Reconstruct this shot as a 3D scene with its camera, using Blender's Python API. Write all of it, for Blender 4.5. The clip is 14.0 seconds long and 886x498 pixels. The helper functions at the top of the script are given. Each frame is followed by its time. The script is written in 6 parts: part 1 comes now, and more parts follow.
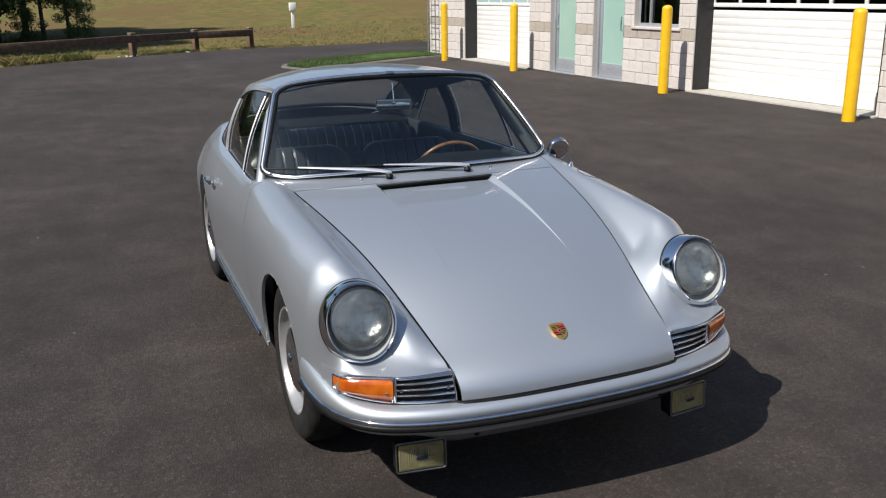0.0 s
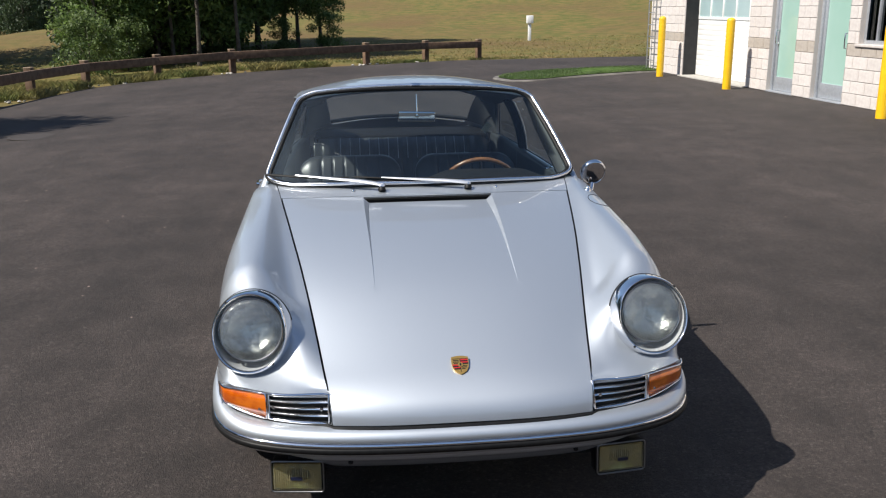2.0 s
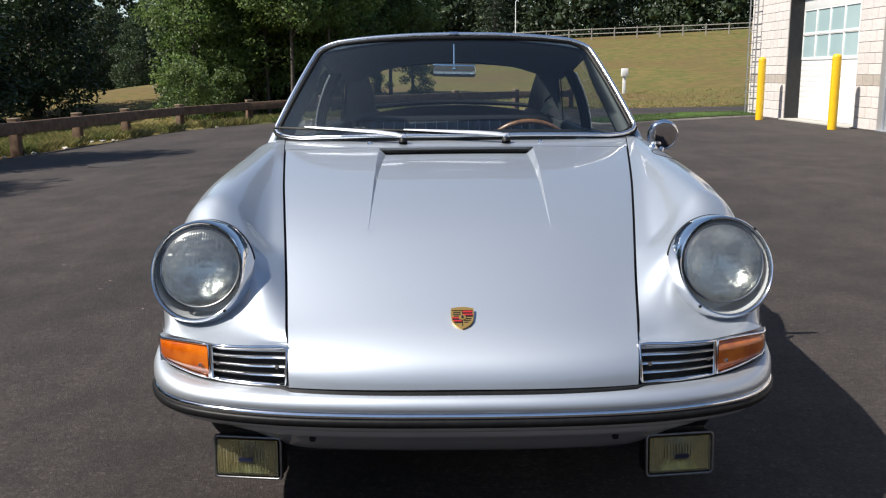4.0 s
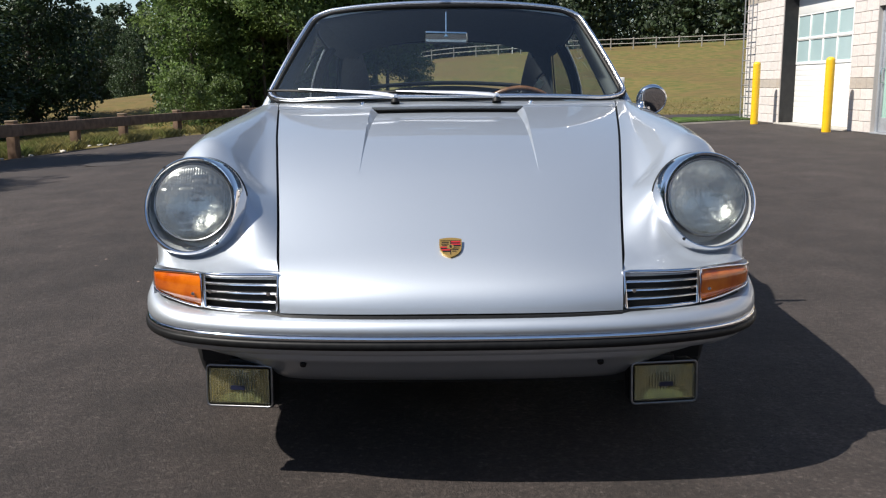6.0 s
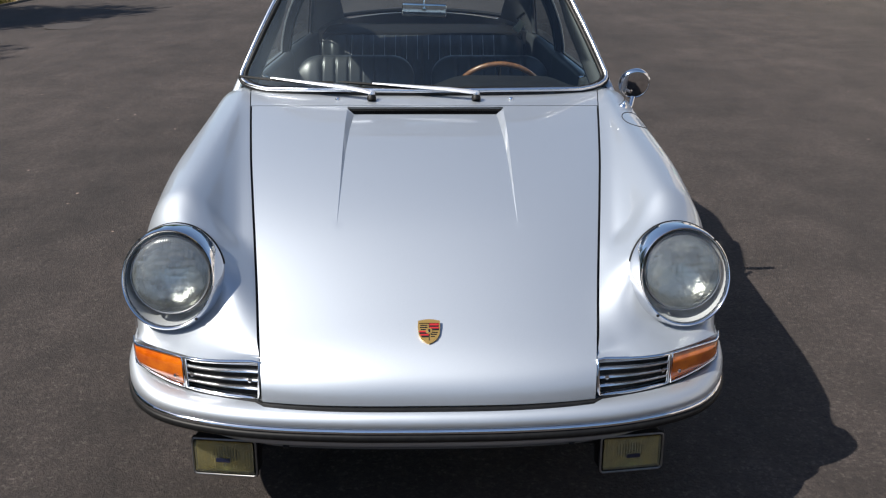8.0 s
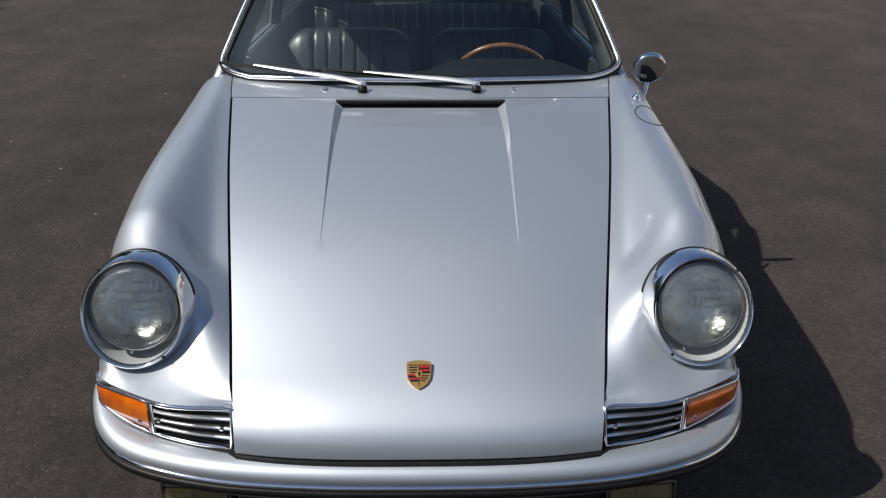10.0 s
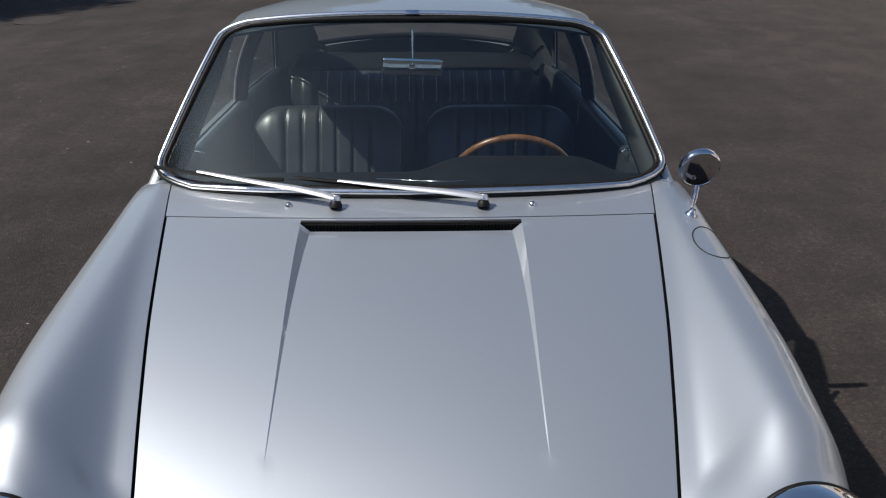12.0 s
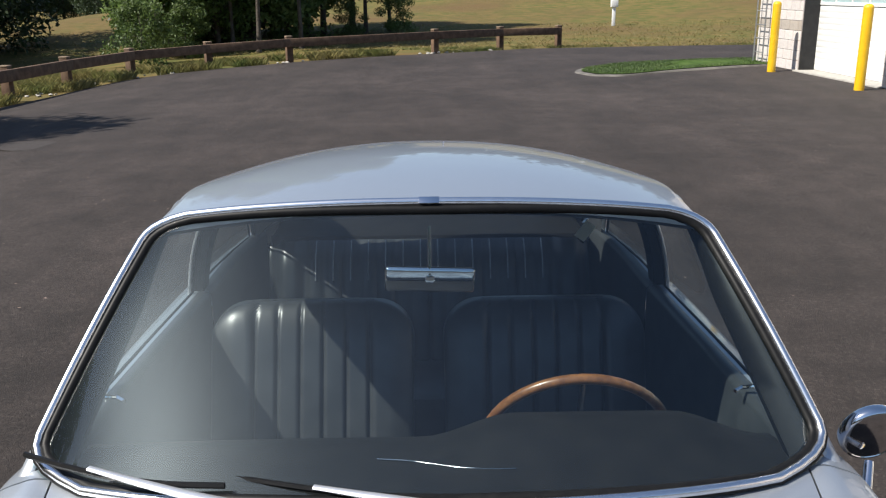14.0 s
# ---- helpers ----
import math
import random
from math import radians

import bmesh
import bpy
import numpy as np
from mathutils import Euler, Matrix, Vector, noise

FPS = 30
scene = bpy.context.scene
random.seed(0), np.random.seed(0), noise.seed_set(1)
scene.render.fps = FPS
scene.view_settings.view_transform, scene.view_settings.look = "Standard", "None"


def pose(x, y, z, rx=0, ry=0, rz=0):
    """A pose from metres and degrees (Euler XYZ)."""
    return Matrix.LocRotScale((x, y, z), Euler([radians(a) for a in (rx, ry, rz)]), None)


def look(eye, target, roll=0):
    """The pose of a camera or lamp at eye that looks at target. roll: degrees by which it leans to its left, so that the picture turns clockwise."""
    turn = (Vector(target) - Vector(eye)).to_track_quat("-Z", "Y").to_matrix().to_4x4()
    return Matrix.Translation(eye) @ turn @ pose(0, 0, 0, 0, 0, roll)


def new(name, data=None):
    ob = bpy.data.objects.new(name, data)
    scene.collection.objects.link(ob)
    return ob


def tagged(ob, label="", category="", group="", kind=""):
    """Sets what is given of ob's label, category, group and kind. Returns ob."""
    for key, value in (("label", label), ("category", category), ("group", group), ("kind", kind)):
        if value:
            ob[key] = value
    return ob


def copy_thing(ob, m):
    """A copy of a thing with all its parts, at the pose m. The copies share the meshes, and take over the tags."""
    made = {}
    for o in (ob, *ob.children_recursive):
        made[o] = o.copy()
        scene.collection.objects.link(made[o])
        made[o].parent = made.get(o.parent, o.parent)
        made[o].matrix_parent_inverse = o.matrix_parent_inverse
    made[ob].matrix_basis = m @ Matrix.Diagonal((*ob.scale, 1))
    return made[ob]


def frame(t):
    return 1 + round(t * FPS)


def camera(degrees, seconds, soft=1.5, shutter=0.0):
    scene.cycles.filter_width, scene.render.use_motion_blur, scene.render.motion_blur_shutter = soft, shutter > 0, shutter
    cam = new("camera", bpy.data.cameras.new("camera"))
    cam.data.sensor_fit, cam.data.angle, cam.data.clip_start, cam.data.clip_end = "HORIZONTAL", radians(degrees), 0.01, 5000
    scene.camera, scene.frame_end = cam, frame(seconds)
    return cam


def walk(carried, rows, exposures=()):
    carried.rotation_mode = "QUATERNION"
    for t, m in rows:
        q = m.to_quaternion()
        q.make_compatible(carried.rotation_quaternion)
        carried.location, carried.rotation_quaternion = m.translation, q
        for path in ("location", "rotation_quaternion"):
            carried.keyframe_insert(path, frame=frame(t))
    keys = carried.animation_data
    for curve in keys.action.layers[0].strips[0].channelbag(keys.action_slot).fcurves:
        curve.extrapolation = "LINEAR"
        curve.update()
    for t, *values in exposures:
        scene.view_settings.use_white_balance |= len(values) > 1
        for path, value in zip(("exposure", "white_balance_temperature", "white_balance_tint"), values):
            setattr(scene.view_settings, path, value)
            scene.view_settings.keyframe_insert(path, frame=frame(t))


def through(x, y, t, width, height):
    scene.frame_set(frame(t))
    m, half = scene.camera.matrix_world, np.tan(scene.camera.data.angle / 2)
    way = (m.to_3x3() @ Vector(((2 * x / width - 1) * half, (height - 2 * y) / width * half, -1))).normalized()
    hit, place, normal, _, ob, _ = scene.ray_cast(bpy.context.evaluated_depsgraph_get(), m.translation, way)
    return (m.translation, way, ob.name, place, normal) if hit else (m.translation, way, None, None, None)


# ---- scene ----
cam = camera(53.4, 14.0, soft=1.2)
PATH = [
    (0, (-1.39, 0.168, 1.68), (-0.672, 1.948, 1.118), -0.8),
    (0.5, (-1.091, 0.128, 1.674), (-0.482, 1.95, 1.118), 0.3),
    (1, (-0.808, 0.066, 1.672), (-0.347, 1.936, 1.133), 0.3),
    (1.5, (-0.503, -0.02, 1.682), (-0.202, 1.887, 1.161), -0.3),
    (2, (-0.313, 0.044, 1.657), (-0.115, 1.963, 1.128), -0.5),
    (2.5, (-0.161, 0.184, 1.643), (-0.028, 2.098, 1.08), -0.0),
    (3, (-0.021, 0.282, 1.596), (0.022, 2.205, 1.05), 0.0),
    (3.5, (-0.003, 0.476, 1.423), (0.009, 2.419, 0.95), -0.3),
    (4, (-0.034, 0.567, 1.152), (-0.044, 2.528, 0.758), -0.6),
    (4.2, (-0.035, 0.564, 1.075), (-0.06, 2.53, 0.707), -0.7),
    (6.3, (-0.013, 0.486, 0.967), (-0.008, 2.452, 0.6), -0.6),
    (6.5, (-0.02, 0.529, 1.012), (-0.004, 2.493, 0.638), -0.7),
    (7, (-0.022, 0.606, 1.201), (0.027, 2.556, 0.759), -0.4),
    (7.5, (-0.013, 0.64, 1.414), (0.042, 2.553, 0.832), -0.1),
    (7.7, (-0.021, 0.645, 1.501), (0.033, 2.531, 0.838), 0.2),
    (9.8, (-0.001, 0.866, 1.671), (0.047, 2.67, 0.81), 0.5),
    (10, (0.019, 0.936, 1.671), (0.055, 2.742, 0.812), 0.3),
    (10.5, (0.053, 1.097, 1.667), (0.07, 2.908, 0.82), 0.3),
    (11, (0.055, 1.258, 1.668), (0.075, 3.072, 0.825), 0.2),
    (11.5, (0.032, 1.492, 1.669), (0.081, 3.318, 0.855), 0.1),
    (12, (0.033, 1.674, 1.679), (0.074, 3.511, 0.891), 0.1),
    (12.5, (0.07, 1.92, 1.697), (0.077, 3.763, 0.921), -0.0),
    (13, (0.063, 2.162, 1.678), (0.055, 4.028, 0.959), 0.2),
    (13.5, (0.022, 2.407, 1.672), (0.024, 4.292, 1.002), -0.2),
    (13.8, (0.0, 2.538, 1.688), (0.028, 4.441, 1.073), -0.1),
    (14, (-0.002, 2.601, 1.699), (0.031, 4.519, 1.134), -0.5),
]
walk(cam, [(t, look(eye, target, roll)) for t, eye, target, roll in PATH], [(0.0, 0.48), (1.5, 0.62), (3.0, 0.82), (4.0, 0.77), (6.5, 0.79), (7.5, 0.81), (9.8, 0.3), (10.3, 0.1), (11.0, -0.34), (12.0, 0.18), (13.0, 0.65), (14.0, 0.75)])

# ---- world and sun ----
SUN = Vector((-0.79, -0.295, 1.0)).normalized()
world = bpy.data.worlds.new("sky")
scene.world = world
world.use_nodes = True
sky = world.node_tree.nodes.new("ShaderNodeTexSky")
sky.sky_type, sky.sun_disc = "NISHITA", False
sky.sun_elevation = math.asin(SUN.z)
sky.sun_rotation = math.atan2(SUN.x, SUN.y)
sky.air_density, sky.dust_density, sky.ozone_density = 1.0, 0.5, 1.6
backing = world.node_tree.nodes["Background"]
world.node_tree.links.new(sky.outputs[0], backing.inputs[0])
backing.inputs[1].default_value = 0.085
sun = new("sun", bpy.data.lights.new("sun", "SUN"))
sun.data.energy, sun.data.angle, sun.data.color = 4.6, radians(0.53), (1.0, 0.948, 0.865)
sun.matrix_world = look((-30, -10, 40), Vector((-30, -10, 40)) - SUN)

# ---- tools ----


def link_mesh(name, bm, material, smooth=35, merge=True):
    if merge and len(bm.verts) < 60000:
        bmesh.ops.remove_doubles(bm, verts=bm.verts, dist=1e-5)
    me = bpy.data.meshes.new(name)
    bm.to_mesh(me)
    bm.free()
    if smooth:
        me.polygons.foreach_set("use_smooth", [True] * len(me.polygons))
        me.set_sharp_from_angle(angle=radians(smooth))
    me.materials.append(material)
    return me


def part(name, bm, material, parent, label="", smooth=35, merge=True):
    ob = new(name, link_mesh(name, bm, material, smooth, merge))
    ob.parent = parent
    if parent.type == "EMPTY" and "base" in parent:
        ob.matrix_parent_inverse = Matrix.Translation(parent.location).inverted()
    return tagged(ob, label)


def thing(name, label, category, at=None, group="", kind=""):
    """An Empty at a thing's base. With at=, its parts are given in world places."""
    ob = new(name)
    ob.empty_display_size = 0.1
    if at is not None:
        ob.location = at
        ob["base"] = 1
    return tagged(ob, label, category, group, kind)


def single(name, bm, material, label, category="", group="", kind="", smooth=35):
    return tagged(new(name, link_mesh(name, bm, material, smooth)), label, category, group, kind)


def sheet(bm, rows, flip=False, close=False):
    """Quads over a grid of points."""
    vs = [[bm.verts.new(p) for p in row] for row in rows]
    for a, b in zip(vs, vs[1:]):
        n = len(a)
        for i in range(n if close else n - 1):
            j = (i + 1) % n
            quad = [a[i], a[j], b[j], b[i]]
            try:
                bm.faces.new(quad[::-1] if flip else quad)
            except ValueError:
                pass
    return vs


def box(bm, x0, x1, y0, y1, z0, z1, bevel=0.0, turn=None, seg=2):
    made = bmesh.ops.create_cube(bm, size=1.0)["verts"]
    bmesh.ops.transform(bm, matrix=Matrix.LocRotScale(((x0 + x1) / 2, (y0 + y1) / 2, (z0 + z1) / 2), None, (x1 - x0, y1 - y0, z1 - z0)), verts=made)
    if bevel:
        es = list({e for v in made for e in v.link_edges})
        made = bmesh.ops.bevel(bm, geom=es, offset=bevel, segments=seg, affect="EDGES", profile=0.5)["verts"]
        made = list({v for v in bm.verts if v.is_valid and v in set(made)} | set(made))
    if turn is not None:
        bmesh.ops.transform(bm, matrix=turn, verts=made)
    return made


def tube(bm, path, radius, sides=10, cap=True, flat=1.0, closed=False):
    """A round bar along a path; radius may be a list."""
    pts = [Vector(p) for p in path]
    n = len(pts)
    rad = radius if isinstance(radius, (list, tuple)) else [radius] * n
    rows, side = [], None
    for i, p in enumerate(pts):
        ahead = (pts[(i + 1) % n] - pts[i - 1]) if closed or 0 < i < n - 1 else (pts[1] - pts[0] if i == 0 else pts[-1] - pts[-2])
        ahead.normalize()
        if side is None:
            side = ahead.orthogonal().normalized()
            if abs(ahead.z) < 0.9:
                side = ahead.cross(Vector((0, 0, 1))).normalized()
        side = (side - ahead * side.dot(ahead)).normalized()
        up = side.cross(ahead)
        rows.append([p + (side * math.cos(a) + up * math.sin(a) * flat) * rad[i] for a in [2 * math.pi * k / sides for k in range(sides)]])
    if closed:
        rows.append(rows[0])
    vs = sheet(bm, rows, close=True)
    if cap and not closed:
        bm.faces.new(vs[0])
        bm.faces.new(vs[-1][::-1])
    return vs


def lathe(bm, profile, turn=None, sides=32, squash=1.0, ends=True):
    """A turned shape about local z: (radius, height) pairs."""
    m = turn or Matrix()
    rows = []
    for r, h in profile:
        rows.append([m @ Vector((r * math.cos(a), r * math.sin(a) * squash, h)) for a in [2 * math.pi * k / sides for k in range(sides)]])
    vs = sheet(bm, rows, close=True)
    for row, (r, h), back in ((vs[0], profile[0], True), (vs[-1], profile[-1], False)):
        if r > 1e-6 and ends:
            try:
                bm.faces.new(row[::-1] if back else row)
            except ValueError:
                pass
    return vs


def spline(keys, q):
    """Smooth values between keyed rows (q, a, b, ...), monotone enough for body lines."""
    if q <= keys[0][0]:
        return keys[0][1:]
    if q >= keys[-1][0]:
        return keys[-1][1:]
    i, top = 0, len(keys) - 1
    while top - i > 1:
        half = (i + top) // 2
        if keys[half][0] <= q:
            i = half
        else:
            top = half
    h = keys[i + 1][0] - keys[i][0]
    f = (q - keys[i][0]) / h
    out = []
    for c in range(1, len(keys[0])):
        def slope(k):
            if k == 0:
                return (keys[1][c] - keys[0][c]) / (keys[1][0] - keys[0][0])
            if k == len(keys) - 1:
                return (keys[k][c] - keys[k - 1][c]) / (keys[k][0] - keys[k - 1][0])
            return (keys[k + 1][c] - keys[k - 1][c]) / (keys[k + 1][0] - keys[k - 1][0])
        p0, p1, m0, m1 = keys[i][c], keys[i + 1][c], slope(i) * h, slope(i + 1) * h
        out.append((2 * f**3 - 3 * f**2 + 1) * p0 + (f**3 - 2 * f**2 + f) * m0 + (3 * f**2 - 2 * f**3) * p1 + (f**3 - f**2) * m1)
    return out


def curve_through(pts, n):
    """n + 1 points on a smooth curve through pts, spaced by length."""
    pts = [Vector(p) for p in pts]
    dist = [0.0]
    for a, b in zip(pts, pts[1:]):
        dist.append(dist[-1] + max((b - a).length, 1e-6))
    keys = [(d, *p) for d, p in zip(dist, pts)]
    return [Vector(spline(keys, dist[-1] * k / n)) for k in range(n + 1)]


def linspace(a, b, n):
    return [a + (b - a) * k / (n - 1) for k in range(n)]


def flipped_copy(bm):
    other = bm.copy()
    for v in other.verts:
        v.co.x = -v.co.x
    bmesh.ops.reverse_faces(other, faces=other.faces[:])
    return other


def thicken(bm, depth):
    """Gives a sheet a back and edges."""
    bm.normal_update()
    bmesh.ops.solidify(bm, geom=bm.faces[:], thickness=depth)


def smoothstep(a, b, x):
    f = min(1, max(0, (x - a) / (b - a)))
    return f * f * (3 - 2 * f)


def stations(a, b, step):
    return linspace(a, b, max(2, round((b - a) / step) + 1))


def fair(keys, start, step=0.01, rounds=50):
    """Keyed rows resampled finely and smoothed past start, so that highlights run evenly."""
    n = int(round((keys[-1][0] - keys[0][0]) / step))
    qs = [keys[0][0] + (keys[-1][0] - keys[0][0]) * k / n for k in range(n + 1)]
    table = np.array([spline(keys, q) for q in qs])
    plain = table.copy()
    for _ in range(rounds):
        table[1:-1] = 0.25 * table[:-2] + 0.5 * table[1:-1] + 0.25 * table[2:]
    out = [(k[0], *k[1:]) for k in keys if k[0] < start]
    for q, a, b in zip(qs, plain, table):
        if q >= start:
            f = smoothstep(start, start + 0.12, q) * (1 - smoothstep(keys[-1][0] - 0.1, keys[-1][0], q))
            out.append((q, *[float(v) for v in a * (1 - f) + b * f]))
    return out

# ---- materials ----


def surface(name, colour, rough=0.6, metal=0.0, colour2=None, scale=8.0, detail=6.0, spread=(0.35, 0.65), bump=0.0, bump_scale=60.0, bump_far=0.002,
            coat=0.0, coat_rough=0.05, rough2=None, alpha_by=None, sheen=0.0, spec=0.5, stretch=(1, 1, 1), colour3=None, scale3=0.4, random_by=0.0):
    m = bpy.data.materials.new(name)
    m.use_nodes = True
    nt = m.node_tree
    b = nt.nodes["Principled BSDF"]
    link = nt.links.new
    b.inputs["Base Color"].default_value = (*colour, 1)
    b.inputs["Roughness"].default_value, b.inputs["Metallic"].default_value = rough, metal
    b.inputs["Coat Weight"].default_value, b.inputs["Coat Roughness"].default_value = coat, coat_rough
    b.inputs["Specular IOR Level"].default_value = spec
    if sheen:
        b.inputs["Sheen Weight"].default_value = sheen
    where = nt.nodes.new("ShaderNodeTexCoord")
    place = nt.nodes.new("ShaderNodeMapping")
    place.inputs["Scale"].default_value = stretch
    link(where.outputs["Object"], place.inputs["Vector"])

    def noise_node(s, d=detail):
        n = nt.nodes.new("ShaderNodeTexNoise")
        n.inputs["Scale"].default_value, n.inputs["Detail"].default_value = s, d
        link(place.outputs[0], n.inputs["Vector"])
        return n

    last = None
    if colour2:
        n = noise_node(scale)
        ramp = nt.nodes.new("ShaderNodeValToRGB")
        ramp.color_ramp.elements[0].position, ramp.color_ramp.elements[1].position = spread
        ramp.color_ramp.elements[0].color, ramp.color_ramp.elements[1].color = (*colour, 1), (*colour2, 1)
        link(n.outputs["Fac"], ramp.inputs[0])
        last = ramp.outputs[0]
        if colour3:
            n3 = noise_node(scale3, 4.0)
            grade = nt.nodes.new("ShaderNodeMapRange")
            grade.inputs["From Min"].default_value, grade.inputs["From Max"].default_value = 0.42, 0.68
            link(n3.outputs["Fac"], grade.inputs["Value"])
            mix = nt.nodes.new("ShaderNodeMix")
            mix.data_type = "RGBA"
            mix.inputs["B"].default_value = (*colour3, 1)
            for socket in mix.inputs:
                if socket.type == "RGBA" and socket.name == "B":
                    socket.default_value = (*colour3, 1)
            link(grade.outputs[0], mix.inputs[0])
            link(last, [s for s in mix.inputs if s.type == "RGBA" and s.name == "A"][0])
            last = [s for s in mix.outputs if s.type == "RGBA"][0]
    if random_by:
        info = nt.nodes.new("ShaderNodeObjectInfo")
        rng = nt.nodes.new("ShaderNodeMapRange")
        rng.inputs["To Min"].default_value, rng.inputs["To Max"].default_value = 1 - random_by, 1 + random_by
        link(info.outputs["Random"], rng.inputs["Value"])
        hsv = nt.nodes.new("ShaderNodeHueSaturation")
        link(rng.outputs[0], hsv.inputs["Value"])
        if last:
            link(last, hsv.inputs["Color"])
        else:
            hsv.inputs["Color"].default_value = (*colour, 1)
        last = hsv.outputs[0]
    if last:
        link(last, b.inputs["Base Color"])
    if rough2 is not None:
        n = noise_node(scale * 1.7)
        rng = nt.nodes.new("ShaderNodeMapRange")
        rng.inputs["From Min"].default_value, rng.inputs["From Max"].default_value = 0.3, 0.7
        rng.inputs["To Min"].default_value, rng.inputs["To Max"].default_value = rough, rough2
        link(n.outputs["Fac"], rng.inputs["Value"])
        link(rng.outputs[0], b.inputs["Roughness"])
    if bump:
        n = noise_node(bump_scale, 8.0)
        bp = nt.nodes.new("ShaderNodeBump")
        bp.inputs["Strength"].default_value, bp.inputs["Distance"].default_value = bump, bump_far
        link(n.outputs["Fac"], bp.inputs["Height"])
        link(bp.outputs[0], b.inputs["Normal"])
    return m


def pane_glass(name, tint, ior=1.5, rough=0.0, gain=1.0):
    """A thin sheet of glass: see-through, with a mirror film by Fresnel."""
    m = bpy.data.materials.new(name)
    m.use_nodes = True
    nt = m.node_tree
    nt.nodes.remove(nt.nodes["Principled BSDF"])
    out = nt.nodes["Material Output"]
    clear, gloss, mix, facing = (nt.nodes.new(k) for k in ("ShaderNodeBsdfTransparent", "ShaderNodeBsdfGlossy", "ShaderNodeMixShader", "ShaderNodeLayerWeight"))
    clear.inputs[0].default_value = (*tint, 1)
    gloss.inputs["Roughness"].default_value = rough
    gloss.inputs["Color"].default_value = (gain, gain, gain, 1)
    facing.inputs["Blend"].default_value = 0.5
    power, scale = nt.nodes.new("ShaderNodeMath"), nt.nodes.new("ShaderNodeMath")
    power.operation, scale.operation = "POWER", "MULTIPLY_ADD"
    power.inputs[1].default_value = 5.0
    base = 1.6 * ((ior - 1) / (ior + 1)) ** 2
    scale.inputs[1].default_value, scale.inputs[2].default_value = 1 - base, base
    nt.links.new(facing.outputs["Facing"], power.inputs[0])
    nt.links.new(power.outputs[0], scale.inputs[0])
    nt.links.new(scale.outputs[0], mix.inputs[0])
    nt.links.new(clear.outputs[0], mix.inputs[1])
    nt.links.new(gloss.outputs[0], mix.inputs[2])
    nt.links.new(mix.outputs[0], out.inputs[0])
    return m


def veiled(m, amount, rough):
    """Lays a faint bluish gloss over a pane, imitating the bright sky's hazy reflection."""
    nt = m.node_tree
    out = nt.nodes["Material Output"]
    first = out.inputs[0].links[0].from_node
    film = nt.nodes.new("ShaderNodeBsdfGlossy")
    film.inputs["Roughness"].default_value = rough
    film.inputs["Color"].default_value = (0.72, 0.90, 1.0, 1)
    mix = nt.nodes.new("ShaderNodeMixShader")
    mix.inputs[0].default_value = amount
    nt.links.new(first.outputs[0], mix.inputs[1])
    nt.links.new(film.outputs[0], mix.inputs[2])
    nt.links.new(mix.outputs[0], out.inputs[0])
    return m


def leaf_material(name, colour, colour2, through=0.35):
    m = surface(name, colour, 0.55, 0.0, colour2, 0.9, 3.0, random_by=0.15)
    nt = m.node_tree
    b, out = nt.nodes["Principled BSDF"], nt.nodes["Material Output"]
    t = nt.nodes.new("ShaderNodeBsdfTranslucent")
    mix = nt.nodes.new("ShaderNodeMixShader")
    geo = nt.nodes.new("ShaderNodeNewGeometry")
    hsv = nt.nodes.new("ShaderNodeHueSaturation")
    rng = nt.nodes.new("ShaderNodeMapRange")
    rng.inputs["To Min"].default_value, rng.inputs["To Max"].default_value = 0.6, 1.45
    nt.links.new(geo.outputs["Random Per Island"], rng.inputs["Value"])
    source = b.inputs["Base Color"].links[0].from_socket
    nt.links.new(source, hsv.inputs["Color"])
    nt.links.new(rng.outputs[0], hsv.inputs["Value"])
    nt.links.new(hsv.outputs[0], b.inputs["Base Color"])
    nt.links.new(hsv.outputs[0], t.inputs[0])
    mix.inputs[0].default_value = through
    nt.links.new(b.outputs[0], mix.inputs[1])
    nt.links.new(t.outputs[0], mix.inputs[2])
    nt.links.new(mix.outputs[0], out.inputs[0])
    return m


SILVER = surface("silver_paint", (0.450, 0.485, 0.530), 0.54, 0.84, (0.492, 0.526, 0.568), 900.0, 2.0, coat=0.85, coat_rough=0.03, bump=0.04, bump_scale=1400.0, bump_far=0.0003)
CHROME = surface("chrome", (0.80, 0.80, 0.81), 0.05, 1.0, (0.74, 0.74, 0.76), 30.0, rough2=0.10)
TRIM = surface("polished_trim", (0.86, 0.86, 0.87), 0.26, 1.0, (0.80, 0.80, 0.82), 40.0)
BRUSHED = surface("bright_aluminium", (0.66, 0.66, 0.67), 0.22, 1.0, (0.58, 0.58, 0.60), 60.0)
SATIN = surface("satin_silver", (0.86, 0.86, 0.87), 0.34, 0.75, (0.80, 0.80, 0.82), 40.0)
DULL = surface("dull_trim", (0.30, 0.30, 0.31), 0.42, 1.0, (0.24, 0.24, 0.25), 60.0)
RUBBER = surface("black_rubber", (0.006, 0.006, 0.0065), 0.48, 0.0, (0.010, 0.010, 0.010), 60.0, spec=0.2, bump=0.15, bump_scale=400.0, bump_far=0.0005)
TYRE = surface("tyre_rubber", (0.010, 0.010, 0.0105), 0.85, 0.0, (0.021, 0.020, 0.019), 25.0, spec=0.25, bump=0.25, bump_scale=300.0, bump_far=0.001)
DARK = surface("dark_underside", (0.008, 0.008, 0.008), 0.9, 0.0, (0.014, 0.013, 0.012), 12.0)
